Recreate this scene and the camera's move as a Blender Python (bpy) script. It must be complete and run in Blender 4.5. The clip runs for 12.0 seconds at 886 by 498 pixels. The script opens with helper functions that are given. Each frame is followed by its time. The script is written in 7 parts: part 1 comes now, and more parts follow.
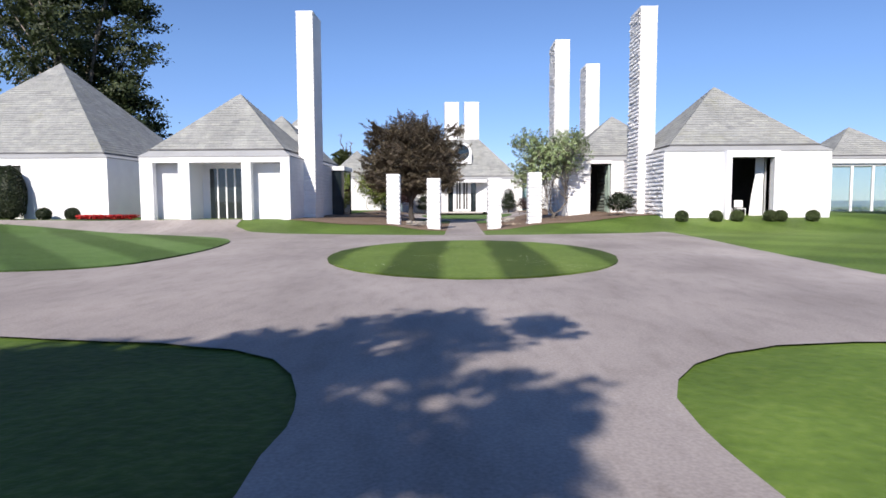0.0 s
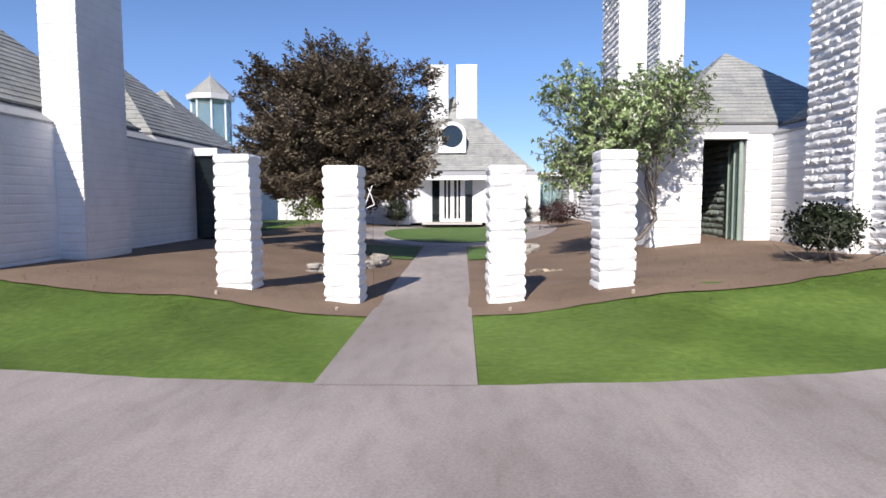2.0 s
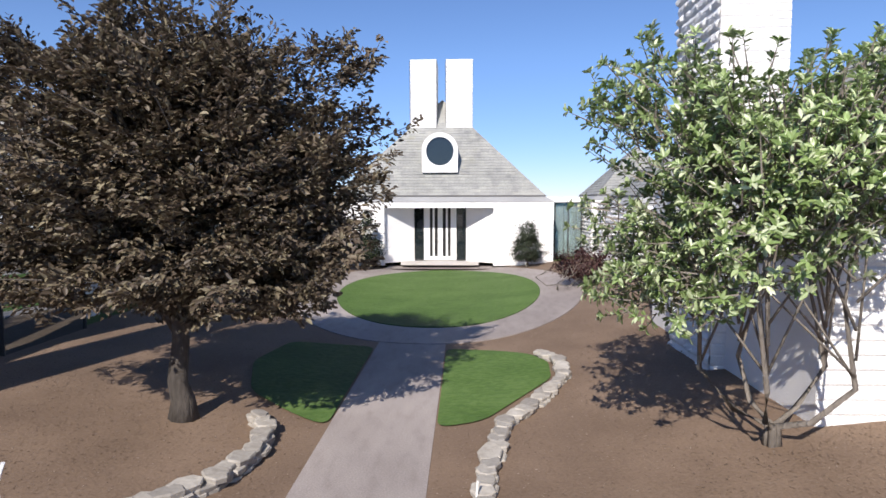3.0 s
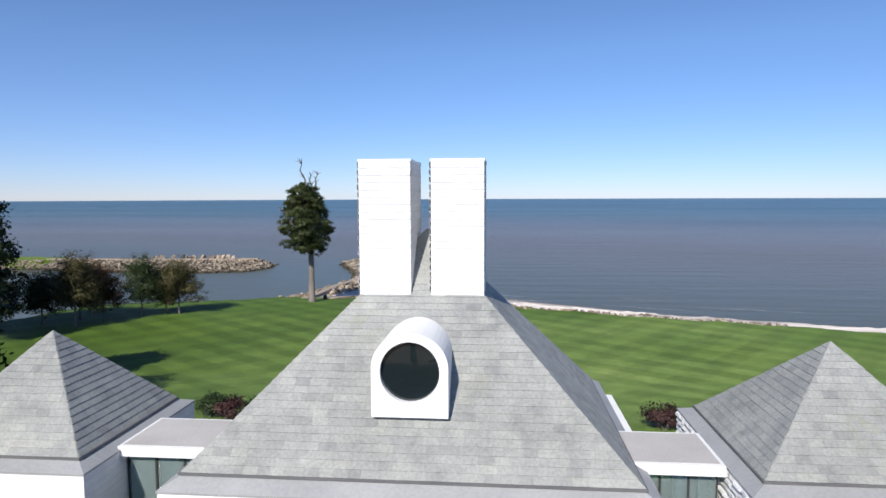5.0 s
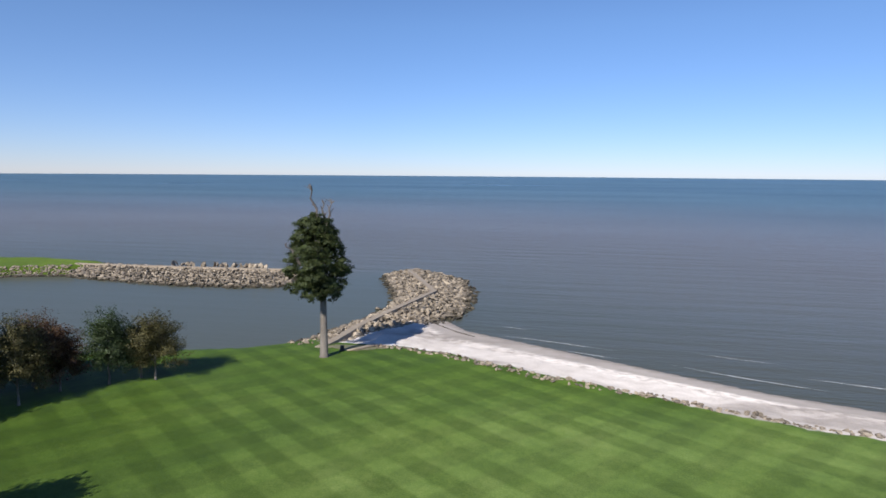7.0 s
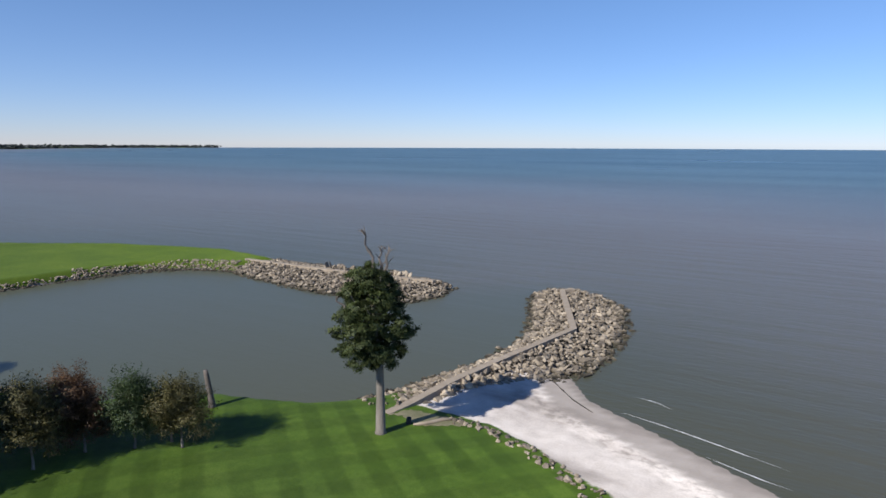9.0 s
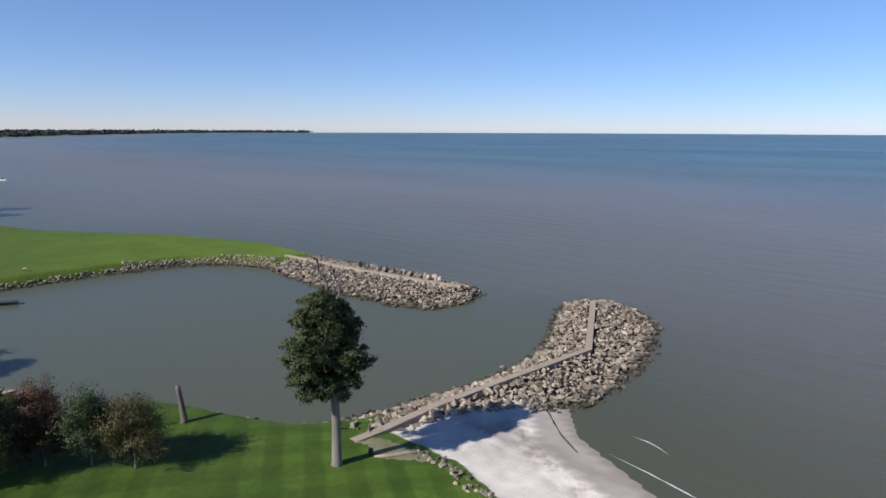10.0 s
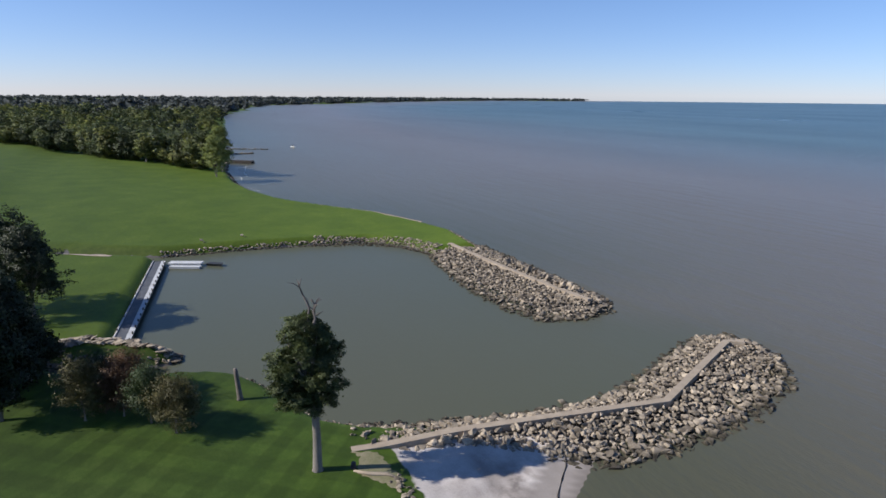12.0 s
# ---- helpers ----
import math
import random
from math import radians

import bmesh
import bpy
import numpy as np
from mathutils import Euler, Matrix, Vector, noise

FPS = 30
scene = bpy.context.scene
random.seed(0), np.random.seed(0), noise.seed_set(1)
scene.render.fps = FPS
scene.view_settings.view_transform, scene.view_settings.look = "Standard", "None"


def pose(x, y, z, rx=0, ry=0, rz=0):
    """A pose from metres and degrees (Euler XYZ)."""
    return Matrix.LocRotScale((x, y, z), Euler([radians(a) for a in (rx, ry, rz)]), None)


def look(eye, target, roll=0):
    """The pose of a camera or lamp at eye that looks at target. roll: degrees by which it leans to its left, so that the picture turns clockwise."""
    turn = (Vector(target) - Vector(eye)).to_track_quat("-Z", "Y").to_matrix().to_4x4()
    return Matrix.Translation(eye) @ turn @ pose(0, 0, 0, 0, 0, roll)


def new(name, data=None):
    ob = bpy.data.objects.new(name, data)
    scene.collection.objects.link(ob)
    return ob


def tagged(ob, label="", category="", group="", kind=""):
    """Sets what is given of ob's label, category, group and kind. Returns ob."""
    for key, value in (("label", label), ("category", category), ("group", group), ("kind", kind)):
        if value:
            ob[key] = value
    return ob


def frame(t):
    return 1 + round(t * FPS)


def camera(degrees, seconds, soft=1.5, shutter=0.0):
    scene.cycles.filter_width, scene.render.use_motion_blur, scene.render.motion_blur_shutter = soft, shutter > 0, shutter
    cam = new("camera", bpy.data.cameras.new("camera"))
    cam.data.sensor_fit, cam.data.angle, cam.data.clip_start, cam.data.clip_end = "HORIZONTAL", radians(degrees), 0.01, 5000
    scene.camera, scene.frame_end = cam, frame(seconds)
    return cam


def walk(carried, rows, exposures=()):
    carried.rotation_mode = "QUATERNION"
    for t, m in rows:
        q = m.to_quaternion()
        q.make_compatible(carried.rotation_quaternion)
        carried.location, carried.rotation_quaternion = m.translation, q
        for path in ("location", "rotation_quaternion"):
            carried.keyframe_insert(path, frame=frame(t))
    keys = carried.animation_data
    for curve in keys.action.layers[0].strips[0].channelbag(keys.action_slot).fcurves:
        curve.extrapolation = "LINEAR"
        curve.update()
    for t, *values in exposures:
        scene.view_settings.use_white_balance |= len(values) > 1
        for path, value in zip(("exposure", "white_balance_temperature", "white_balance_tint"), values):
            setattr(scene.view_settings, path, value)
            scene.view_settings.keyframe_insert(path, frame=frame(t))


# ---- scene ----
cam = camera(70.96, 12.0, soft=1.6)
PATH = [
    (0, pose(-0.188, -0.000, 1.060, 85.592, 0.233, 1.569)),
    (0.5, pose(-0.035, 4.641, 1.091, 85.549, 0.254, 1.691)),
    (1, pose(0.156, 9.356, 1.141, 85.559, 0.266, 1.738)),
    (1.5, pose(0.393, 14.092, 1.244, 85.526, 0.250, 1.755)),
    (2, pose(0.675, 18.911, 1.546, 85.447, 0.191, 1.764)),
    (2.5, pose(1.027, 23.724, 2.104, 85.447, 0.147, 1.926)),
    (3, pose(1.286, 28.367, 3.202, 85.540, 0.104, 1.982)),
    (3.1, pose(1.333, 29.287, 3.484, 85.584, 0.132, 1.989)),
    (4.8, pose(2.072, 44.725, 9.231, 85.305, 0.239, 4.409)),
    (5, pose(2.097, 46.519, 9.931, 85.220, 0.229, 5.065)),
    (5.5, pose(2.154, 51.008, 11.607, 84.647, 0.228, 6.476)),
    (6, pose(2.073, 55.565, 13.438, 84.063, 0.189, 6.732)),
    (6.5, pose(2.009, 60.276, 15.029, 83.512, 0.161, 8.318)),
    (6.7, pose(2.251, 62.264, 15.661, 83.304, -0.130, 9.319)),
    (8.3, pose(6.503, 78.945, 20.685, 81.372, -0.129, 22.671)),
    (8.5, pose(7.387, 81.114, 21.303, 81.089, -0.090, 25.105)),
    (9, pose(10.275, 86.633, 22.891, 80.410, -0.175, 31.265)),
    (9.5, pose(13.425, 91.775, 24.473, 79.699, -0.164, 35.489)),
    (10, pose(16.933, 96.912, 26.000, 79.023, -0.170, 39.149)),
    (10.5, pose(20.561, 102.012, 27.563, 78.241, -0.238, 42.927)),
    (11, pose(24.407, 107.352, 29.158, 77.503, -0.289, 48.441)),
    (11.5, pose(28.084, 112.801, 30.740, 76.736, -0.334, 55.397)),
    (12, pose(31.652, 118.473, 32.442, 76.037, -0.392, 63.898)),
]
walk(cam, PATH, [(0, 0.35, 6700, 13), (3.0, 0.35, 6700, 13), (5.0, 0.15, 6500, 10), (6.5, 0.13, 6500, 10), (9.0, 0.13, 6480, 9), (10.5, 0.14, 6480, 9), (12.0, 0.18, 6500, 10)])

# ---- world and sun ----
SUN_EL, SUN_AZ = 36.5, 14.5          # height, and shadow heading east of north (+y)
world = bpy.data.worlds.new("sky")
scene.world = world
world.use_nodes = True
wn = world.node_tree
sky = wn.nodes.new("ShaderNodeTexSky")
sky.sky_type, sky.sun_disc = "NISHITA", False
sky.sun_elevation, sky.sun_rotation = radians(SUN_EL), radians(180 + SUN_AZ)
sky.air_density, sky.dust_density, sky.ozone_density = 0.8, 0.0, 5.0
tint = wn.nodes.new("ShaderNodeMix")
tint.data_type, tint.blend_type = "RGBA", "MULTIPLY"
tint.inputs[0].default_value, tint.inputs[7].default_value = 1.0, (0.88, 0.945, 1.07, 1)
wn.links.new(sky.outputs[0], tint.inputs[6])
# thin haze that dulls the sky near the horizon
way_up = wn.nodes.new("ShaderNodeSeparateXYZ")
wn.links.new(wn.nodes.new("ShaderNodeTexCoord").outputs["Generated"], way_up.inputs[0])
dull = wn.nodes.new("ShaderNodeValToRGB")
dull.color_ramp.elements[0].position, dull.color_ramp.elements[0].color = 0.0, (0.75, 0.735, 0.86, 1)
dull.color_ramp.elements[1].position, dull.color_ramp.elements[1].color = 0.22, (1, 1, 1, 1)
wn.links.new(way_up.outputs[2], dull.inputs[0])
haze = wn.nodes.new("ShaderNodeMix")
haze.data_type, haze.blend_type = "RGBA", "MULTIPLY"
haze.inputs[0].default_value = 1.0
wn.links.new(tint.outputs[2], haze.inputs[6])
wn.links.new(dull.outputs[0], haze.inputs[7])
# a thin pale veil low in the western sky
west_of = wn.nodes.new("ShaderNodeMapRange")
west_of.inputs[1].default_value, west_of.inputs[2].default_value = -0.3, -1.0
wn.links.new(way_up.outputs[0], west_of.inputs[0])
low_sky = wn.nodes.new("ShaderNodeMapRange")
low_sky.inputs[1].default_value, low_sky.inputs[2].default_value = 0.42, 0.05
wn.links.new(way_up.outputs[2], low_sky.inputs[0])
veil = wn.nodes.new("ShaderNodeMath")
veil.operation = "MULTIPLY"
wn.links.new(west_of.outputs[0], veil.inputs[0])
wn.links.new(low_sky.outputs[0], veil.inputs[1])
pale = wn.nodes.new("ShaderNodeMix")
pale.data_type, pale.blend_type = "RGBA", "MULTIPLY"
pale.inputs[7].default_value = (1.24, 1.14, 1.09, 1)
wn.links.new(veil.outputs[0], pale.inputs[0])
wn.links.new(haze.outputs[2], pale.inputs[6])
wn.links.new(pale.outputs[2], wn.nodes["Background"].inputs[0])
wn.nodes["Background"].inputs[1].default_value = 0.11
sun = new("sun", bpy.data.lights.new("sun", "SUN"))
sun.data.energy, sun.data.angle, sun.data.color = 5.0, radians(0.53), (1.0, 0.95, 0.87)
sd = Vector((math.sin(radians(SUN_AZ)) * math.cos(radians(SUN_EL)), math.cos(radians(SUN_AZ)) * math.cos(radians(SUN_EL)), -math.sin(radians(SUN_EL))))
sun.matrix_world = look((0, 0, 60), Vector((0, 0, 60)) + sd)

# ---- materials ----
def material(name, rough=0.8, metal=0.0):
    m = bpy.data.materials.new(name)
    m.use_nodes = True
    p = m.node_tree.nodes["Principled BSDF"]
    p.inputs["Roughness"].default_value, p.inputs["Metallic"].default_value = rough, metal
    return m, m.node_tree, p


def node(nt, kind, **values):
    n = nt.nodes.new(kind)
    for key, value in values.items():
        n.inputs[key.replace("_", " ")].default_value = value
    return n


def coords(nt, scale=(1, 1, 1), turn=0.0):
    mp = nt.nodes.new("ShaderNodeMapping")
    mp.inputs["Scale"].default_value = scale
    mp.inputs["Rotation"].default_value = (0, 0, radians(turn))
    g = nt.nodes.new("ShaderNodeNewGeometry")
    nt.links.new(g.outputs["Position"], mp.inputs[0])
    return mp.outputs[0]


def noise_tex(nt, scale, detail=4.0, stretch=(1, 1, 1), turn=0.0):
    n = node(nt, "ShaderNodeTexNoise", Scale=scale, Detail=detail)
    nt.links.new(coords(nt, stretch, turn), n.inputs["Vector"])
    return n.outputs[0]


def ramp(nt, fac, stops):
    r = nt.nodes.new("ShaderNodeValToRGB")
    el = r.color_ramp.elements
    while len(el) < len(stops):
        el.new(0.5)
    for e, (at, c) in zip(el, stops):
        e.position, e.color = at, (*c, 1)
    nt.links.new(fac, r.inputs[0])
    return r.outputs[0]


def mix(nt, fac, a, b, mode="MIX"):
    x = nt.nodes.new("ShaderNodeMix")
    x.data_type, x.blend_type = "RGBA", mode
    for value, sock in ((fac, x.inputs[0]), (a, x.inputs[6]), (b, x.inputs[7])):
        if isinstance(value, (int, float)):
            sock.default_value = value
        elif isinstance(value, tuple):
            sock.default_value = (*value, 1)
        else:
            nt.links.new(value, sock)
    return x.outputs[2]


def maths(nt, op, a, b=0.0, clamp=False):
    x = nt.nodes.new("ShaderNodeMath")
    x.operation, x.use_clamp = op, clamp
    for value, sock in ((a, x.inputs[0]), (b, x.inputs[1])):
        if isinstance(value, (int, float)):
            sock.default_value = value
        else:
            nt.links.new(value, sock)
    return x.outputs[0]


def bump(nt, p, height, strength=0.4, distance=0.02):
    b = node(nt, "ShaderNodeBump", Strength=strength, Distance=distance)
    nt.links.new(height, b.inputs["Height"])
    nt.links.new(b.outputs[0], p.inputs["Normal"])


def surface(name, dark, light, scale=1.0, fine=30.0, rough=0.85, relief=0.3, depth=0.01, vary="", metal=0.0, stretch=(1, 1, 1), spread=(0.9, 1.06), wet=False):
    """Two scales of colour with a fine bump; vary: 'piece' by object, 'island' by loose part."""
    m, nt, p = material(name, rough, metal)
    a, b = noise_tex(nt, scale, 4, stretch), noise_tex(nt, fine, 5, stretch)
    f = maths(nt, "ADD", maths(nt, "MULTIPLY", a, 0.6), maths(nt, "MULTIPLY", b, 0.4))
    col = ramp(nt, f, [(0.3, dark), (0.7, light)])
    if vary == "piece":
        o = nt.nodes.new("ShaderNodeObjectInfo").outputs["Random"]
    elif vary == "island":
        o = nt.nodes.new("ShaderNodeNewGeometry").outputs["Random Per Island"]
    if vary:
        col = mix(nt, 1.0, col, ramp(nt, o, [(0.0, (spread[0],) * 3), (1.0, (spread[1], spread[1], spread[1] * 0.98))]), "MULTIPLY")
    if wet:
        xyz = nt.nodes.new("ShaderNodeSeparateXYZ")
        nt.links.new(coords(nt), xyz.inputs[0])
        low = maths(nt, "DIVIDE", maths(nt, "SUBTRACT", xyz.outputs[2], -6.75 + 0.0), 0.7, True)
        col = mix(nt, 1.0, col, ramp(nt, low, [(0.0, (0.1, 0.1, 0.085)), (0.5, (0.22, 0.22, 0.19)), (1.0, (1, 1, 1))]), "MULTIPLY")
    nt.links.new(col, p.inputs["Base Color"])
    bump(nt, p, b, relief, depth)
    return m


def leaf_material(name, dark, mid, light, shine=0.62, scale=0.6, low=0.7, high=1.2):
    m, nt, p = material(name, shine)
    o = nt.nodes.new("ShaderNodeNewGeometry").outputs["Random Per Island"]
    col = ramp(nt, o, [(0.0, dark), (0.55, mid), (1.0, light)])
    big = noise_tex(nt, scale, 3)
    col = mix(nt, 1.0, col, ramp(nt, big, [(0.3, (low,) * 3), (0.7, (high,) * 3)]), "MULTIPLY")
    nt.links.new(col, p.inputs["Base Color"])
    p.inputs["Subsurface Weight"].default_value = 0.0
    tr = nt.nodes.new("ShaderNodeBsdfTranslucent")
    nt.links.new(col, tr.inputs[0])
    ms = nt.nodes.new("ShaderNodeMixShader")
    ms.inputs[0].default_value = 0.25
    out = nt.nodes["Material Output"]
    nt.links.new(p.outputs[0], ms.inputs[1])
    nt.links.new(tr.outputs[0], ms.inputs[2])
    nt.links.new(ms.outputs[0], out.inputs[0])
    return m


def paving_material():
    """Mauve-grey aggregate with broad dirt smudges, pale worn patches and fine speckle."""
    m, nt, p = material("grey_mauve_aggregate_paving", 0.8)
    f = maths(nt, "ADD", maths(nt, "MULTIPLY", noise_tex(nt, 0.2, 4), 0.55), maths(nt, "MULTIPLY", noise_tex(nt, 40, 5), 0.45))
    col = ramp(nt, f, [(0.3, (0.215, 0.185, 0.176)), (0.7, (0.415, 0.37, 0.352))])
    smudge = noise_tex(nt, 0.55, 6, (1.0, 0.45, 1), 8)
    col = mix(nt, 1.0, col, ramp(nt, smudge, [(0.3, (0.8, 0.785, 0.775)), (0.48, (0.97, 0.97, 0.965)), (0.6, (1.06, 1.06, 1.05)), (0.72, (1.2, 1.2, 1.19))]), "MULTIPLY")
    blot = noise_tex(nt, 3.2, 5, (1.6, 0.5, 1), -12)
    col = mix(nt, 1.0, col, ramp(nt, blot, [(0.3, (0.87, 0.86, 0.85)), (0.5, (1, 1, 1)), (0.75, (1.06, 1.06, 1.05))]), "MULTIPLY")
    nt.links.new(col, p.inputs["Base Color"])
    bump(nt, p, noise_tex(nt, 40, 5), 0.12, 0.004)
    return m


def stripes(nt, turn, period):
    """Mowing stripes: 0 or 1, soft edged, across a heading in degrees."""
    s = nt.nodes.new("ShaderNodeSeparateXYZ")
    wob = nt.nodes.new("ShaderNodeMapping")
    nt.links.new(coords(nt, (1, 1, 1), turn), wob.inputs[0])
    nt.links.new(wob.outputs[0], s.inputs[0])
    off = maths(nt, "ADD", maths(nt, "MULTIPLY", noise_tex(nt, 0.25, 2), 0.6), period / 4 - 0.3)
    x = maths(nt, "ADD", s.outputs[0], off)
    w = maths(nt, "SINE", maths(nt, "MULTIPLY", x, 2 * math.pi / period))
    return maths(nt, "ADD", maths(nt, "MULTIPLY", w, 1.6), 0.5, True)


def lawn_material(name, turn, period, strength, cross=0.0, cool=1.0, tone=(1, 1, 1)):
    m, nt, p = material(name, 0.75)
    p.inputs["Specular IOR Level"].default_value = 0.2
    p.inputs["Diffuse Roughness"].default_value = 1.0
    a, b, c = noise_tex(nt, 0.12, 4), noise_tex(nt, 9, 5), noise_tex(nt, 1.1, 4)
    f = maths(nt, "ADD", maths(nt, "MULTIPLY", a, 0.35), maths(nt, "ADD", maths(nt, "MULTIPLY", b, 0.4), maths(nt, "MULTIPLY", c, 0.25)))
    col = ramp(nt, f, [(0.26, (0.023, 0.05, 0.009)), (0.5, (0.053, 0.096, 0.0185)), (0.74, (0.1, 0.15, 0.04))])
    col = mix(nt, 1.0, col, ((1 - 0.06 * (cool - 1)) * tone[0], tone[1], cool * tone[2]), "MULTIPLY")
    st = stripes(nt, turn, period)
    if cross:
        mown = nt.nodes.new("ShaderNodeAttribute")
        mown.attribute_name = "mown"
        st = maths(nt, "ADD", maths(nt, "MULTIPLY", maths(nt, "SUBTRACT", st, 0.5), mown.outputs["Fac"]), 0.5)
    worn = ramp(nt, noise_tex(nt, 0.16, 4), [(0.34, (0.15 if cross else 0.7,) * 3), (0.6, (1, 1, 1))])
    st = maths(nt, "ADD", maths(nt, "MULTIPLY", maths(nt, "SUBTRACT", st, 0.5), worn), 0.5)
    col = mix(nt, 1.0, col, mix(nt, st, (1 - 1.1 * strength, 1 - strength, 1 - 1.5 * strength), (1 + strength, 0.97 + strength, 1 + 1.1 * strength)), "MULTIPLY")
    if cross:
        col = mix(nt, mown.outputs["Fac"], mix(nt, 1.0, col, (1.74, 1.53, 0.92), "MULTIPLY"), mix(nt, 1.0, col, (0.86, 0.88, 0.64), "MULTIPLY"))
        s2 = stripes(nt, turn + 90, period * 1.15)
        col = mix(nt, 1.0, col, mix(nt, maths(nt, "ADD", maths(nt, "MULTIPLY", maths(nt, "SUBTRACT", s2, 0.5), mown.outputs["Fac"]), 0.5), (1 - cross,) * 3, (1 + cross,) * 3), "MULTIPLY")
    nt.links.new(col, p.inputs["Base Color"])
    bump(nt, p, b, 0.7, 0.04)
    return m, nt, p, col


def ground_material():
    m, nt, p, col = lawn_material("ground_lawn", -52, 3.7, 0.165, 0.08, 0.8)
    at = nt.nodes.new("ShaderNodeAttribute")
    at.attribute_name = "sand"
    n1, n2 = noise_tex(nt, 0.5, 5), noise_tex(nt, 6, 5)
    dry = nt.nodes.new("ShaderNodeAttribute")
    dry.attribute_name = "dry"
    thin = maths(nt, "MULTIPLY", dry.outputs["Fac"], ramp(nt, noise_tex(nt, 0.09, 4), [(0.3, (0.45,) * 3), (0.65, (1, 1, 1))]))
    col = mix(nt, thin, col, mix(nt, 1.0, col, (1.85, 1.56, 3.2), "MULTIPLY"))
    fac = maths(nt, "ADD", at.outputs["Fac"], maths(nt, "MULTIPLY", maths(nt, "SUBTRACT", n1, 0.5), 0.9))
    fac = ramp(nt, fac, [(0.42, (0, 0, 0)), (0.58, (1, 1, 1))])
    sand = ramp(nt, maths(nt, "ADD", maths(nt, "MULTIPLY", n1, 0.6), maths(nt, "MULTIPLY", n2, 0.4)), [(0.3, (0.36, 0.325, 0.305)), (0.5, (0.475, 0.435, 0.412)), (0.72, (0.58, 0.54, 0.515))])
    # Shaded hollows and lit mounds painted into the sand colour by stretched noise.
    mound_shade = noise_tex(nt, 0.11, 5, (0.6, 1.6, 1), -30)
    sand = mix(nt, 1.0, sand, ramp(nt, mound_shade, [(0.34, (0.6, 0.585, 0.575)), (0.44, (0.9, 0.89, 0.885)), (0.52, (1, 1, 1)), (0.64, (1.1, 1.1, 1.1))]), "MULTIPLY")
    wet = nt.nodes.new("ShaderNodeAttribute")
    wet.attribute_name = "wet"
    berm = nt.nodes.new("ShaderNodeAttribute")
    berm.attribute_name = "berm"
    clump = ramp(nt, noise_tex(nt, 0.9, 5, (1, 1, 1), 20), [(0.38, (0.78, 0.77, 0.76)), (0.52, (1.14, 1.14, 1.13)), (0.7, (1.3, 1.3, 1.3))])
    sand = mix(nt, berm.outputs["Fac"], sand, mix(nt, 1.0, sand, clump, "MULTIPLY"))
    sand = mix(nt, wet.outputs["Fac"], sand, (0.19, 0.168, 0.155))
    nt.links.new(mix(nt, fac, col, sand), p.inputs["Base Color"])
    return m


def water_material():
    m, nt, p = material("lake_water", 0.12)
    p.inputs["IOR"].default_value = 1.33
    p.inputs["Specular IOR Level"].default_value = 0.3
    patch = noise_tex(nt, 0.004, 4, (0.5, 1.6, 1))
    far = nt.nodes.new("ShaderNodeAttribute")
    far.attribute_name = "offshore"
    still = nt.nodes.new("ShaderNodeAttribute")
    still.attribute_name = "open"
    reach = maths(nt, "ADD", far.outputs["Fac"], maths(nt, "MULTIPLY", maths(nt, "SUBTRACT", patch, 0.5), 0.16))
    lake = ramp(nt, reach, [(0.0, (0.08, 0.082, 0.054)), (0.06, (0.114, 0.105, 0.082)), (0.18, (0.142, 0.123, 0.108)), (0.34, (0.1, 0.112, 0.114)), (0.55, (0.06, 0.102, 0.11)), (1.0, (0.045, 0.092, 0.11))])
    basin = ramp(nt, patch, [(0.35, (0.086, 0.096, 0.066)), (0.65, (0.096, 0.096, 0.068))])
    nt.links.new(mix(nt, still.outputs["Fac"], basin, lake), p.inputs["Base Color"])
    w1 = noise_tex(nt, 0.15, 5, (0.18, 1.5, 1), 14)
    w2 = noise_tex(nt, 1.3, 4, (0.45, 1.3, 1), -6)
    h = maths(nt, "ADD", maths(nt, "MULTIPLY", w1, 0.75), maths(nt, "MULTIPLY", w2, 0.25))
    bump(nt, p, h, 0.5, 1.1)
    wave = [n for n in nt.nodes if n.bl_idname == "ShaderNodeBump"][0]
    inshore = maths(nt, "ADD", maths(nt, "MULTIPLY", far.outputs["Fac"], 7.0), 0.25, True)
    nt.links.new(maths(nt, "ADD", maths(nt, "MULTIPLY", maths(nt, "MULTIPLY", still.outputs["Fac"], inshore), 0.62), 0.07), wave.inputs["Strength"])
    nt.links.new(ramp(nt, patch, [(0.3, (0.27,) * 3), (0.7, (0.34,) * 3)]), p.inputs["Roughness"])
    return m


def glass_material(name, tint, rough=0.02):
    m, nt, p = material(name, rough)
    p.inputs["Base Color"].default_value = (*tint, 1)
    p.inputs["Specular IOR Level"].default_value = 0.9
    return m


M_GROUND, M_WATER = ground_material(), water_material()
M_LAWN = lawn_material("mown_lawn", 0, 2.35, 0.47, 0.0, 0.9, (0.96, 0.84, 0.92))[0]
M_LAWN2 = lawn_material("mown_lawn_diagonal", -40, 2.6, 0.28, 0.0, 1.3)[0]
M_LAWN3 = lawn_material("plain_lawn", 80, 2.4, 0.06, 0.0, 1.3)[0]
M_WHITE = surface("white_painted_block", (0.74, 0.74, 0.75), (0.86, 0.86, 0.86), 1.2, 40, 0.8, 0.5, 0.012)
M_BLOCK = surface("white_split_block", (0.72, 0.72, 0.73), (0.86, 0.86, 0.86), 2.0, 30, 0.85, 0.8, 0.02)
M_SMOOTH = surface("white_smooth_paint", (0.78, 0.78, 0.78), (0.85, 0.85, 0.85), 0.8, 20, 0.55, 0.1, 0.004)
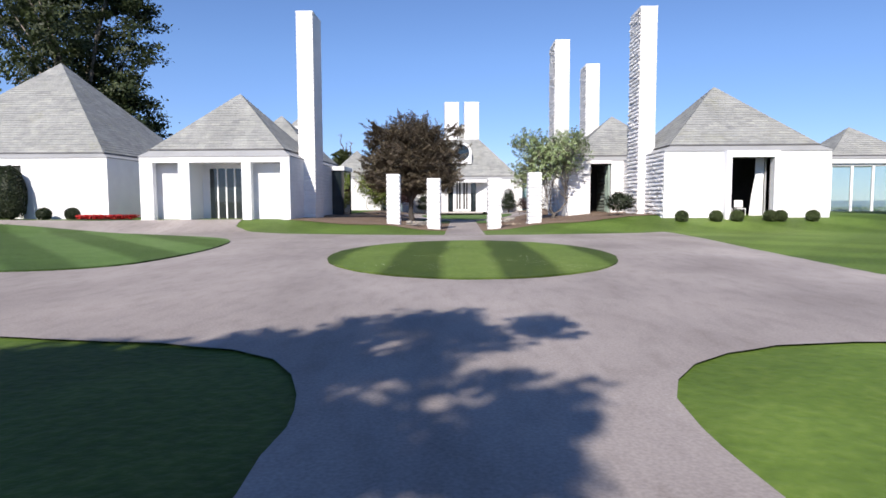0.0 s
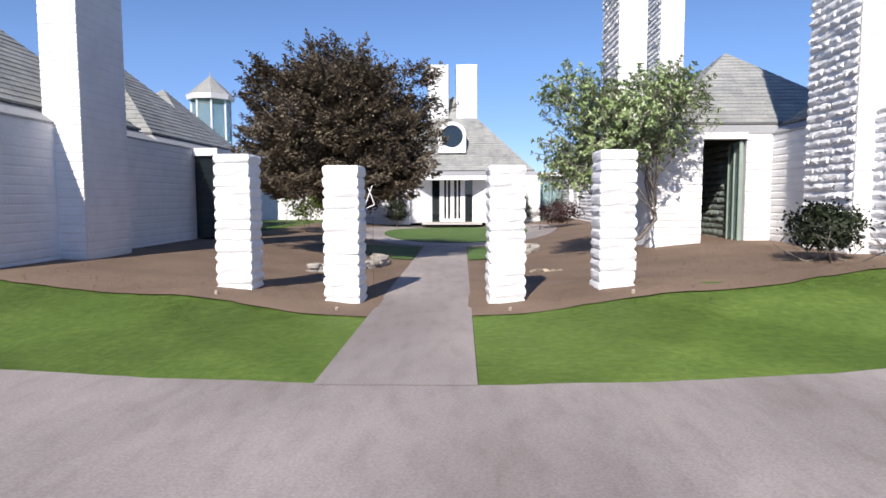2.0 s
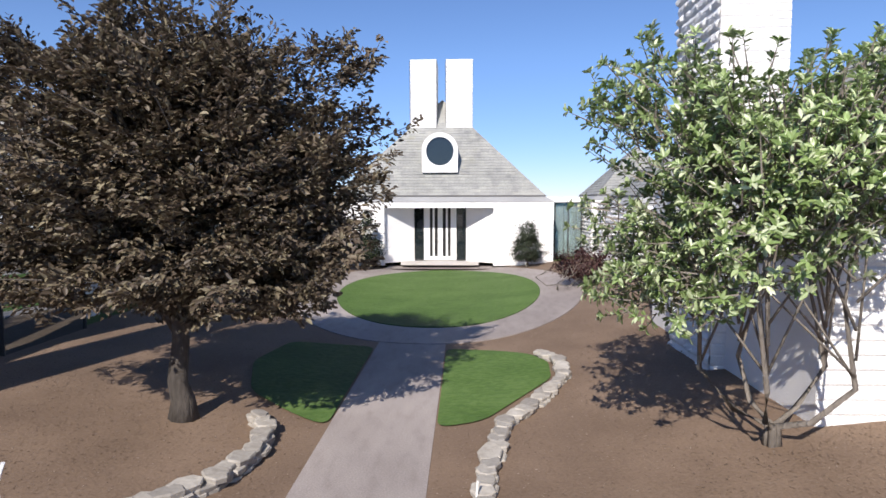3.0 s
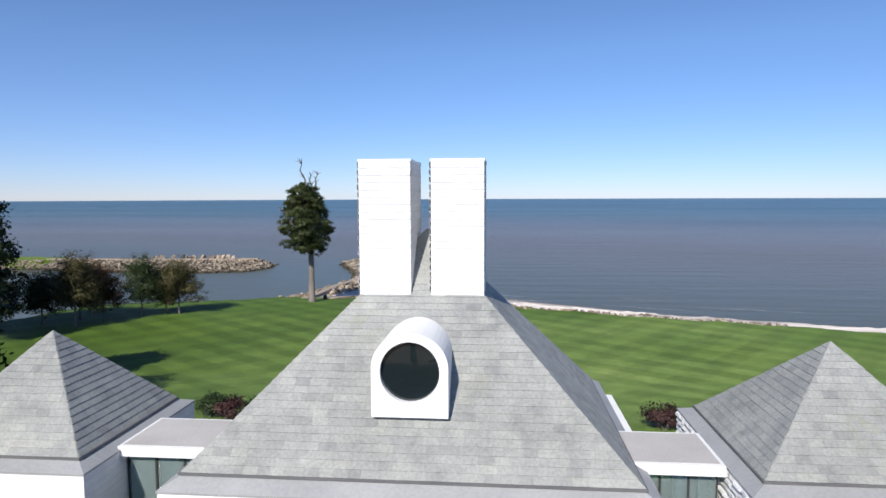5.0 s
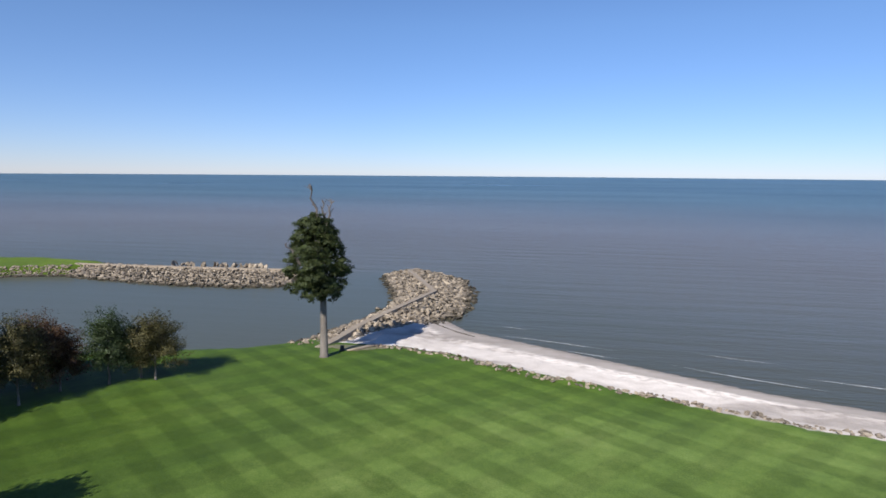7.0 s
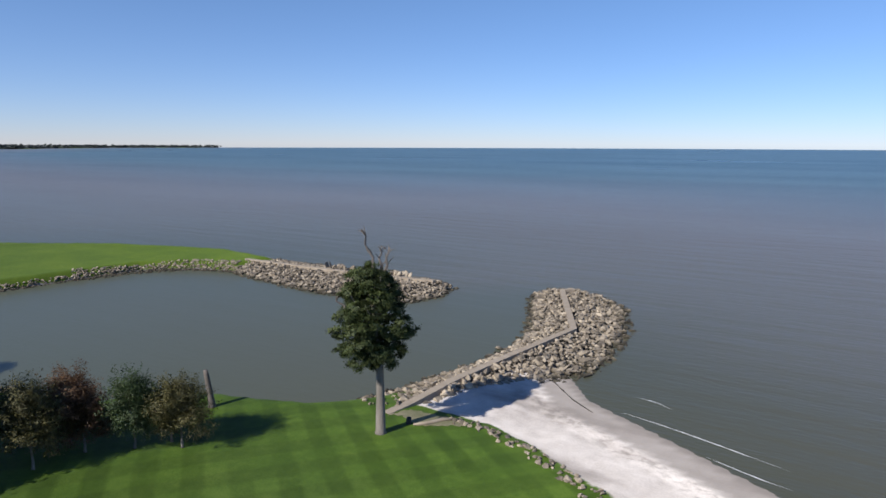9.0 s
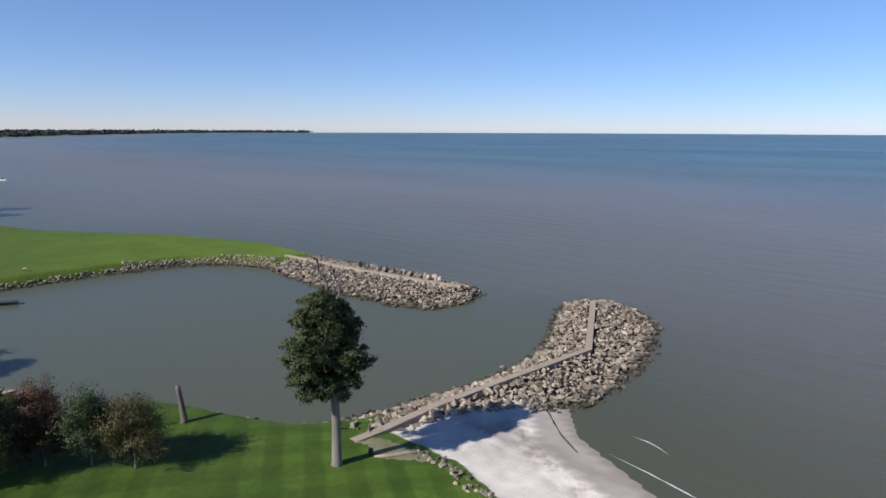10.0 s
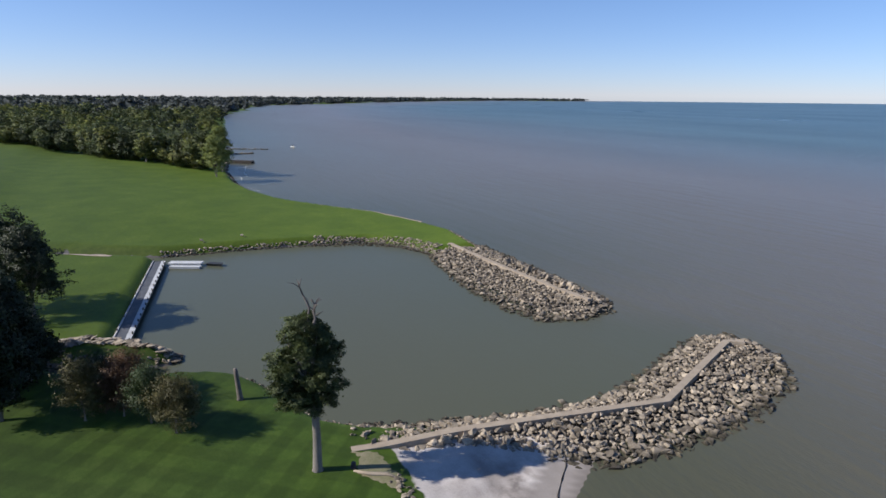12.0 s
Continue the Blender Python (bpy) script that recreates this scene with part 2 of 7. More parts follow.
def slate_material(name, vary):
    """Weathered slate: each piece its own grey, with streaks, pale bloom and olive lichen in patches."""
    m, nt, p = material(name, 0.72)
    f = maths(nt, "ADD", maths(nt, "MULTIPLY", noise_tex(nt, 0.5, 4), 0.45), maths(nt, "MULTIPLY", noise_tex(nt, 14, 5), 0.55))
    col = ramp(nt, f, [(0.3, (0.215, 0.222, 0.213)), (0.7, (0.365, 0.37, 0.357))])
    o = nt.nodes.new("ShaderNodeObjectInfo").outputs["Random"] if vary == "piece" else nt.nodes.new("ShaderNodeNewGeometry").outputs["Random Per Island"]
    col = mix(nt, 1.0, col, ramp(nt, o, [(0.0, (0.8, 0.8, 0.82)), (0.12, (0.93, 0.93, 0.94)), (0.85, (1.04, 1.04, 1.03)), (1.0, (1.14, 1.13, 1.1))]), "MULTIPLY")
    streak = noise_tex(nt, 1.4, 5, (1.6, 1.6, 0.35), 0)
    col = mix(nt, 1.0, col, ramp(nt, streak, [(0.3, (0.84, 0.85, 0.86)), (0.5, (1, 1, 1)), (0.72, (1.08, 1.08, 1.07))]), "MULTIPLY")
    lichen = maths(nt, "MULTIPLY", ramp(nt, noise_tex(nt, 0.42, 4), [(0.55, (0, 0, 0)), (0.68, (1, 1, 1))]), ramp(nt, noise_tex(nt, 3.1, 5), [(0.45, (0, 0, 0)), (0.62, (1, 1, 1))]))
    col = mix(nt, maths(nt, "MULTIPLY", lichen, 0.35), col, (0.25, 0.25, 0.165))
    nt.links.new(col, p.inputs["Base Color"])
    bump(nt, p, noise_tex(nt, 14, 5), 0.5, 0.01)
    return m


M_SLATE, M_SLATE_P = slate_material("grey_slate", "island"), slate_material("grey_slate_piece", "piece")
M_FLASH = surface("grey_metal_flashing", (0.28, 0.285, 0.29), (0.4, 0.405, 0.41), 0.6, 12, 0.6, 0.15, 0.005)
# Dark grey for the shadow line beneath the slates.
M_EAVESHADE = surface("eave_shadow_grey", (0.1, 0.1, 0.105), (0.16, 0.16, 0.165), 0.8, 14, 0.6, 0.1, 0.004)
M_PAVE = paving_material()
M_MULCH = surface("brown_bark_mulch", (0.122, 0.08, 0.053), (0.24, 0.168, 0.118), 0.5, 26, 0.95, 0.35, 0.02)
M_ROCK = surface("grey_limestone_boulder", (0.1, 0.078, 0.058), (0.45, 0.375, 0.292), 0.9, 7, 0.9, 0.7, 0.05, "island", spread=(0.5, 1.4), wet=True)
M_ROCK_P = surface("grey_limestone_boulder_piece", (0.1, 0.078, 0.058), (0.45, 0.375, 0.292), 0.9, 7, 0.9, 0.7, 0.05, "piece", spread=(0.5, 1.4), wet=True)
# Rubble coloured dark so the gaps between boulders look shaded.
M_RUBBLE = surface("rubble_painted_gap_shade", (0.03, 0.026, 0.022), (0.09, 0.078, 0.066), 0.7, 5, 0.95, 1.0, 0.1)
M_CONC = surface("tan_concrete_path", (0.27, 0.215, 0.16), (0.42, 0.345, 0.265), 0.6, 12, 0.85, 0.3, 0.01)
M_BARK = surface("grey_bark", (0.1, 0.085, 0.07), (0.27, 0.24, 0.21), 1.5, 18, 0.95, 1.0, 0.04, stretch=(1, 1, 0.25))
M_DEAD = surface("weathered_dead_wood", (0.08, 0.068, 0.06), (0.19, 0.165, 0.15), 2.0, 20, 0.95, 0.6, 0.02)
M_GLASS = glass_material("dark_glazing", (0.012, 0.018, 0.02))
M_MIRROR = glass_material("mirror_coated_glazing", (0.42, 0.47, 0.5), 0.03)
M_MIRROR.node_tree.nodes["Principled BSDF"].inputs["Metallic"].default_value = 1.0
M_TEAL = glass_material("green_tinted_glazing", (0.6, 0.74, 0.72))
M_TEAL.node_tree.nodes["Principled BSDF"].inputs["Transmission Weight"].default_value = 0.8
M_TEAL.node_tree.nodes["Principled BSDF"].inputs["IOR"].default_value = 1.12
# White block with the recess's greenish shade put into its colour.
M_SHADEBLOCK = surface("white_block_painted_shade", (0.16, 0.2, 0.185), (0.34, 0.4, 0.37), 2.0, 30, 0.6, 0.6, 0.015)
# Dark grey that puts a room's dimness into its wall colour.
M_DIM = surface("room_painted_dim", (0.05, 0.05, 0.055), (0.1, 0.1, 0.105), 1, 10, 0.9)
M_SAGE = surface("sage_grey_metal_frame", (0.2, 0.27, 0.23), (0.34, 0.42, 0.37), 1.0, 20, 0.5, 0.1, 0.003)
# Near-black colour that stands in for the shade of unlit interiors.
M_UNLIT = surface("interior_painted_unlit", (0.012, 0.012, 0.013), (0.03, 0.03, 0.03), 1, 10, 0.9)
M_GRILLE = surface("black_grille", (0.02, 0.02, 0.022), (0.05, 0.05, 0.05), 2, 20, 0.6)
M_DOCK = surface("grey_dock_boards", (0.38, 0.39, 0.41), (0.62, 0.63, 0.65), 0.5, 9, 0.8, 0.3, 0.01, "island")
M_RED = leaf_material("red_petals", (0.35, 0.01, 0.012), (0.55, 0.02, 0.02), (0.62, 0.05, 0.04))
M_COPPER = leaf_material("copper_leaves", (0.066, 0.049, 0.037), (0.14, 0.108, 0.076), (0.25, 0.218, 0.145), 0.55, 0.9, 0.65, 1.3)
M_MAGNOLIA = leaf_material("light_green_leaves", (0.145, 0.22, 0.07), (0.31, 0.42, 0.17), (0.66, 0.72, 0.5), 0.3)
M_LIME = leaf_material("yellow_green_leaves", (0.07, 0.11, 0.015), (0.17, 0.23, 0.035), (0.3, 0.36, 0.08), 0.5)
M_TALL = leaf_material("dull_green_leaves", (0.022, 0.036, 0.013), (0.04, 0.06, 0.02), (0.08, 0.1, 0.036), 0.6)
M_POPLAR = leaf_material("deep_green_leaves", (0.034, 0.052, 0.014), (0.06, 0.084, 0.022), (0.105, 0.125, 0.036), 0.65)
M_OLIVE = leaf_material("olive_autumn_leaves", (0.06, 0.058, 0.018), (0.1, 0.092, 0.029), (0.15, 0.128, 0.044))
M_RUST = leaf_material("rusty_autumn_leaves", (0.075, 0.038, 0.018), (0.13, 0.066, 0.03), (0.19, 0.105, 0.046))
M_GREEN = leaf_material("mid_green_leaves", (0.03, 0.05, 0.016), (0.044, 0.072, 0.022), (0.065, 0.096, 0.031))
M_DARKLEAF = leaf_material("dark_green_leaves", (0.016, 0.026, 0.011), (0.026, 0.04, 0.015), (0.042, 0.06, 0.023))
M_WINE = leaf_material("wine_red_leaves", (0.028, 0.012, 0.013), (0.06, 0.022, 0.023), (0.11, 0.045, 0.04))
M_WOODS = leaf_material("far_woodland_leaves", (0.05, 0.068, 0.028), (0.1, 0.125, 0.048), (0.17, 0.185, 0.075), 0.7, 0.07, 0.6, 1.4)
wnt = M_WOODS.node_tree
kind_at = wnt.nodes.new("ShaderNodeAttribute")
kind_at.attribute_name = "species"
wcol = [l.from_socket for l in wnt.links if l.to_socket.name == "Base Color"][0]
wmix = mix(wnt, 1.0, wcol, ramp(wnt, kind_at.outputs["Fac"], [(0.0, (0.36, 0.42, 0.47)), (0.4, (0.68, 0.76, 0.74)), (0.72, (1.15, 1.12, 0.82)), (1.0, (1.75, 1.58, 0.95))]), "MULTIPLY")
for wn_ in list(wnt.nodes):
    if wn_.bl_idname in ("ShaderNodeBsdfPrincipled", "ShaderNodeBsdfTranslucent"):
        wnt.links.new(wmix, wn_.inputs[0])
M_SOIL = surface("worn_soil_and_grass", (0.12, 0.13, 0.05), (0.3, 0.25, 0.17), 0.5, 6, 0.95, 0.6, 0.03)
M_WILLOW = leaf_material("pale_willow_leaves", (0.11, 0.14, 0.035), (0.2, 0.24, 0.06), (0.3, 0.33, 0.1))
M_DARKBARK = surface("dark_bark", (0.035, 0.03, 0.026), (0.11, 0.095, 0.085), 1.5, 18, 0.95, 1.0, 0.03, stretch=(1, 1, 0.25))
M_PALE = surface("pale_worn_paving", (0.4, 0.38, 0.36), (0.55, 0.53, 0.51), 0.6, 16, 0.85, 0.3, 0.006)
M_STONE = surface("pale_flat_stone", (0.25, 0.225, 0.2), (0.5, 0.47, 0.43), 2.0, 14, 0.9, 0.6, 0.015, "piece", spread=(0.7, 1.2))
M_LITTER = leaf_material("bark_chips", (0.14, 0.096, 0.07), (0.19, 0.135, 0.1), (0.28, 0.215, 0.17), 0.9)
M_WALKWAY = surface("dark_grey_boards", (0.06, 0.065, 0.08), (0.13, 0.135, 0.15), 0.7, 9, 0.7, 0.3, 0.01, "piece")
# Aerial haze is mixed into these leaf colours as pale blue-grey.
M_HAZEWOODS = leaf_material("coast_leaves_painted_haze", (0.056, 0.07, 0.072), (0.082, 0.097, 0.098), (0.108, 0.122, 0.115), 0.8)
M_BLADE = leaf_material("grass_blade", (0.035, 0.064, 0.013), (0.058, 0.094, 0.019), (0.095, 0.134, 0.037), 0.7)
M_BOX = leaf_material("box_leaves", (0.05, 0.075, 0.02), (0.088, 0.125, 0.035), (0.125, 0.165, 0.055), 0.6)
M_FOAM = surface("white_foam", (0.55, 0.55, 0.53), (0.8, 0.8, 0.8), 0.6, 8, 0.9)

# ---- building helpers ----
INV = {}


class Geo:
    """Vertices and faces of one mesh."""
    def __init__(self):
        self.v, self.f = [], []

    def add(self, verts, faces):
        n = len(self.v)
        self.v.extend([tuple(p) for p in verts])
        self.f.extend([tuple(n + i for i in q) for q in faces])
        return self

    def box(self, x0, x1, y0, y1, z0, z1):
        v = [(x, y, z) for z in (z0, z1) for y in (y0, y1) for x in (x0, x1)]
        return self.add(v, [(0, 2, 3, 1), (4, 5, 7, 6), (0, 1, 5, 4), (2, 6, 7, 3), (0, 4, 6, 2), (1, 3, 7, 5)])

    def obox(self, m, sx, sy, sz):
        v = [m @ Vector((x * sx, y * sy, z * sz)) for z in (-0.5, 0.5) for y in (-0.5, 0.5) for x in (-0.5, 0.5)]
        return self.add(v, [(0, 2, 3, 1), (4, 5, 7, 6), (0, 1, 5, 4), (2, 6, 7, 3), (0, 4, 6, 2), (1, 3, 7, 5)])

    def tube(self, points, radii, sides=7):
        pts = [Vector(p) for p in points]
        rings = []
        for i, p in enumerate(pts):
            d = (pts[min(i + 1, len(pts) - 1)] - pts[max(i - 1, 0)]).normalized()
            a = d.orthogonal().normalized()
            b = d.cross(a)
            rings += [p + radii[i] * (math.cos(2 * math.pi * k / sides) * a + math.sin(2 * math.pi * k / sides) * b) for k in range(sides)]
        faces = [(i * sides + k, i * sides + (k + 1) % sides, (i + 1) * sides + (k + 1) % sides, (i + 1) * sides + k) for i in range(len(pts) - 1) for k in range(sides)]
        faces.append(tuple(range(sides))[::-1])
        faces.append(tuple(range((len(pts) - 1) * sides, len(pts) * sides)))
        return self.add(rings, faces)

    def mesh(self, name, mat, smooth=False):
        me = bpy.data.meshes.new(name)
        me.from_pydata(self.v, [], self.f)
        me.materials.append(mat)
        if smooth:
            me.shade_smooth()
        me.update()
        return me


def thing(name, loc, label, category, group="", kind=""):
    ob = new(name)
    ob.location = loc
    ob.empty_display_size = 0.2
    INV[ob] = Matrix.Translation(-Vector(loc))
    return tagged(ob, label, category, group, kind)


def part(name, geo, mat, parent, label="", smooth=False, kind=""):
    ob = new(name, geo.mesh(name, mat, smooth) if isinstance(geo, Geo) else geo)
    if parent is not None:
        ob.parent = parent
        ob.matrix_parent_inverse = INV.get(parent, Matrix.Identity(4))
    return tagged(ob, label, "", "", kind)


def solo(name, geo, mat, label, category, kind="", smooth=False, group=""):
    return tagged(new(name, geo.mesh(name, mat, smooth)), label, category, group, kind)


def piece(name, mesh, m, parent):
    ob = new(name, mesh)
    ob.parent = parent
    ob.matrix_parent_inverse = INV.get(parent, Matrix.Identity(4))
    ob.matrix_basis = m
    return ob


def quads(name, verts, mat):
    """A mesh of separate quads from an array of (n, 4, 3) places."""
    n = len(verts)
    me = bpy.data.meshes.new(name)
    me.vertices.add(4 * n)
    me.vertices.foreach_set("co", np.ascontiguousarray(verts, dtype=np.float32).ravel())
    me.loops.add(4 * n)
    me.loops.foreach_set("vertex_index", np.arange(4 * n, dtype=np.int32))
    me.polygons.add(n)
    me.polygons.foreach_set("loop_start", np.arange(0, 4 * n, 4, dtype=np.int32))
    me.materials.append(mat)
    me.update(calc_edges=True)
    return me


def sstep(a, b, x):
    t = np.clip((np.asarray(x, float) - a) / (b - a), 0, 1)
    return t * t * (3 - 2 * t)


# ---- the lie of the land ----
WATER = -6.6
SHORE = [(3600, -700), (1500, -120), (600, 60), (150, 108), (60, 123), (45, 128), (25, 134.6), (10.2, 142.4), (-1.8, 149.1), (-11, 154), (-15, 159.5), (-18, 163),
         (-26, 162), (-28.4, 153), (-30.6, 146), (-33.2, 139.6), (-36.2, 135.8), (-42, 133.3), (-48.5, 131.2), (-52.5, 128.9), (-55, 125.4), (-56.3, 121),
         (-57, 115), (-60, 109), (-66, 103), (-71, 102), (-67, 106), (-63, 113), (-62, 120), (-65, 120.5), (-70, 116), (-72.5, 112.6), (-98, 116), (-123, 120.5), (-126.6, 119.6), (-131.6, 110.2), (-137.0, 99.5), (-146, 84), (-149, 86), (-140.2, 101), (-134.2, 112.6), (-130.2, 121), (-129.8, 127), (-129.4, 141),
         (-127, 159), (-124.5, 172), (-115, 180), (-104, 183), (-104, 196), (-125, 198.5), (-138, 195.4), (-162, 187.5), (-183, 174), (-198, 165.4),
         (-220, 159), (-247, 156.4), (-300, 158.7), (-356, 167), (-500, 180), (-911, 238), (-1150, 264), (-2100, 517), (-2950, 1300), (-3480, 1850), (-3700, 2350), (-3500, 2950), (-3650, 3080), (-4600, 3000), (-4600, -4600), (3600, -4600)]


def poly_distance(px, py, poly):
    """Signed distance to a closed outline: positive inside."""
    px, py = np.asarray(px, float), np.asarray(py, float)
    best = np.full(px.shape, 1e18)
    inside = np.zeros(px.shape, bool)
    for (ax, ay), (bx, by) in zip(poly, poly[1:] + poly[:1]):
        ex, ey = bx - ax, by - ay
        t = np.clip(((px - ax) * ex + (py - ay) * ey) / (ex * ex + ey * ey + 1e-12), 0, 1)
        best = np.minimum(best, (px - ax - t * ex) ** 2 + (py - ay - t * ey) ** 2)
        if ay != by:
            inside ^= ((ay > py) != (by > py)) & (px < (bx - ax) * (py - ay) / (by - ay) + ax)
    return np.where(inside, 1, -1) * np.sqrt(best)


def land(x, y):
    """Height of the dry land, before the shore cuts into it."""
    x, y = np.asarray(x, float), np.asarray(y, float)
    court = -0.33 + (0.55 + 0.13 * sstep(0, 4, x)) * sstep(1.0, 9.0, np.abs(x)) * sstep(26.3, 30.5, y)
    court = court + 0.2 * np.exp(-((np.abs(x) - 3.6) / 1.5) ** 2 - ((y - 29.9) / 2.0) ** 2)
    back = np.interp(y, [60, 70, 76, 84, 92, 100, 118, 132, 138, 143, 150, 170], [0, -0.15, -0.9, -2.5, -3.6, -4.0, -4.3, -4.8, -5.2, -5.8, -6.1, -6.3])
    z = np.where(y < 62, court, court * (1 - sstep(60, 70, y)) + back)
    west = sstep(-60, -95, x)
    rise = -4.9 + 3.6 * np.exp(-(((x + 300) / 110) ** 2 + ((y - 75) / 60) ** 2)) + 1.2 * np.exp(-(((x + 190) / 50) ** 2 + ((y - 120) / 30) ** 2))
    wz = np.where(y > 95, rise, rise * sstep(55, 95, y) + (1 - sstep(55, 95, y)) * z)
    return z * (1 - west) + wz * west


def ground_height(x, y):
    x, y = np.asarray(x, float), np.asarray(y, float)
    d = poly_distance(x, y, SHORE)
    beach = sstep(-21, -15, x) * sstep(95, 105, y)
    width = 2.2 + 12.5 * beach
    top = land(x, y)
    edge = np.clip(d / width, -4, 1)
    ripple = 0.3 * np.sin(0.55 * x + 0.31 * y) * np.sin(0.43 * y - 0.22 * x + 1.0) + 0.13 * np.sin(1.5 * x + 0.9 * y + 1.4 * np.sin(0.35 * y)) * np.sin(1.2 * y - 0.5 * x + 1.1 * np.sin(0.4 * x))
    top = top + beach * ripple * sstep(4, 6, d) * sstep(16, 12, d)
    top = top + beach * (0.34 + 0.25 * np.sin(1.9 * x + 1.3 * np.sin(0.8 * y)) * np.sin(1.7 * y - 0.6 * x)) * np.exp(-((d - 5.8) / 1.1) ** 2)
    bank = WATER + (top - WATER) * np.where(edge > 0, np.abs(edge) ** 0.8, edge * 0.6)
    return np.where(d > width, top, np.minimum(top, bank)), d, beach


def gz(x, y):
    return float(ground_height(np.array([x]), np.array([y]))[0][0])


def lines(stops):
    out = []
    for (a, b, s) in stops:
        out += list(np.arange(a, b, s))
    return np.array(out)


gx = np.concatenate([-np.geomspace(4600, 330, 34), lines([(-320, -140, 4.0), (-140, -16, 1.0), (-16, 20, 0.8), (20, 62, 1.2), (62, 140, 4)]), np.geomspace(144, 3600, 22)])
gy = np.concatenate([-np.geomspace(4600, 45, 22), lines([(-40, 20, 2.0), (20, 70, 0.9), (70, 205, 1.0), (205, 280, 5)]), np.geomspace(290, 3100, 24)])
GX, GY = np.meshgrid(gx, gy)
GZ, GD, GB = ground_height(GX, GY)
nx, ny = len(gx), len(gy)
idx = np.arange(nx * ny).reshape(ny, nx)
faces = np.stack([idx[:-1, :-1], idx[:-1, 1:], idx[1:, 1:], idx[1:, :-1]], -1).reshape(-1, 4)
gm = bpy.data.meshes.new("ground")
gm.from_pydata(np.stack([GX, GY, GZ], -1).reshape(-1, 3).tolist(), [], faces.tolist())
gm.materials.append(M_GROUND)
gm.shade_smooth()
for name, value in (("sand", np.maximum(np.maximum(GB * sstep(15.5, 13.0, GD), sstep(0.6, -0.2, GD)), sstep(139.5, 141.5, GY) * sstep(-29, -26, GX) * sstep(0, -5, GX))), ("wet", np.maximum(sstep(1.5, 0.4, GD), 0.7 * sstep(4.7, 4.1, GD))), ("berm", GB * sstep(4.2, 5.0, GD) * sstep(8.5, 6.5, GD)), ("mown", sstep(-75, -62, GX)), ("dry", np.maximum(1.0 * sstep(-40, 2, GX) * sstep(66, 74, GY) * sstep(130, 112, GY), 0.62 * sstep(47, 42, GY)))):
    gm.attributes.new(name, "FLOAT", "POINT").data.foreach_set("value", value.ravel().astype(np.float32))
tagged(new("ground", gm), "green mown lawn falling to a sandy lake shore", "lawn", "", "structure")

# the lake
wr = np.concatenate([np.linspace(0, 500, 60), np.geomspace(540, 4700, 24)])
wa = np.linspace(0, 2 * math.pi, 97)[:-1]
wv = [(-40 + r * math.cos(a), 165 + r * math.sin(a), WATER) for r in wr for a in wa]
wf = [(i * 96 + k, i * 96 + (k + 1) % 96, (i + 1) * 96 + (k + 1) % 96, (i + 1) * 96 + k) for i in range(1, len(wr) - 1) for k in range(96)]
wf += [(k + 96, (k + 1) % 96 + 96, 0) for k in range(96)]
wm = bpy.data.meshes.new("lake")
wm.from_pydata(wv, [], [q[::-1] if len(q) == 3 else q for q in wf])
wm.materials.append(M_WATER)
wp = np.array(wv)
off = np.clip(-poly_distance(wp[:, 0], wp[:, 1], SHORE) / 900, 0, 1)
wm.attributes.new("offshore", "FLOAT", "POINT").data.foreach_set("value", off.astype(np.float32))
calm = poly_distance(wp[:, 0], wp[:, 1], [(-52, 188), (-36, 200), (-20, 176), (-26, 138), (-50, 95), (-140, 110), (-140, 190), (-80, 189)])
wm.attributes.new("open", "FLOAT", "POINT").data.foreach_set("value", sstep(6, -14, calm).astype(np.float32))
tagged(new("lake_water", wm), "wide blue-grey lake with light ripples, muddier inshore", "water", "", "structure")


def sheet(name, outline, mat, lift, label, category, step=0.8, holes=(), kind="structure", zfun=None, skirt=0.0):
    """A flat piece of ground cover that follows the land."""
    from mathutils.geometry import delaunay_2d_cdt
    pts, edges = [], []
    for loop in (outline, *holes):
        n = len(pts)
        pts += [Vector(p) for p in loop]
        edges += [(n + i, n + (i + 1) % len(loop)) for i in range(len(loop))]
    xs, ys = [p[0] for p in outline], [p[1] for p in outline]
    qx, qy = np.meshgrid(np.arange(min(xs), max(xs), step), np.arange(min(ys), max(ys), step))
    ok = poly_distance(qx, qy, outline) > 0.3 * step
    for h in holes:
        ok &= poly_distance(qx, qy, h) < -0.3 * step
    pts += [Vector((float(a), float(b))) for a, b in zip(qx[ok], qy[ok])]
    v, _, f, *_ = delaunay_2d_cdt(pts, edges, [], 0, 1e-4)
    co = np.array([tuple(p) for p in v])
    tri = np.array([q for q in f if len(q) == 3])
    mid = co[tri].mean(1)
    keep = poly_distance(mid[:, 0], mid[:, 1], outline) > 0
    for h in holes:
        keep &= poly_distance(mid[:, 0], mid[:, 1], h) < 0
    z = (zfun(co[:, 0], co[:, 1]) if zfun else ground_height(co[:, 0], co[:, 1])[0]) + lift
    g = Geo()
    fs = [tuple(q) if np.cross(co[q[1]] - co[q[0]], co[q[2]] - co[q[0]]) > 0 else tuple(q[::-1]) for q in tri[keep]]
    g.add(np.c_[co, z].tolist(), fs)
    if skirt:
        for loop in (outline, *holes):
            p = np.array(loop)
            zz = (zfun(p[:, 0], p[:, 1]) if zfun else ground_height(p[:, 0], p[:, 1])[0]) + lift
            n = len(loop)
            g.add([(a, b, c) for (a, b), c in zip(loop, zz)] + [(a, b, c - skirt) for (a, b), c in zip(loop, zz)], [(i, n + i, n + (i + 1) % n, (i + 1) % n) for i in range(n)])
    me = g.mesh(name, mat)
    return tagged(new(name, me), label, category, "", kind)


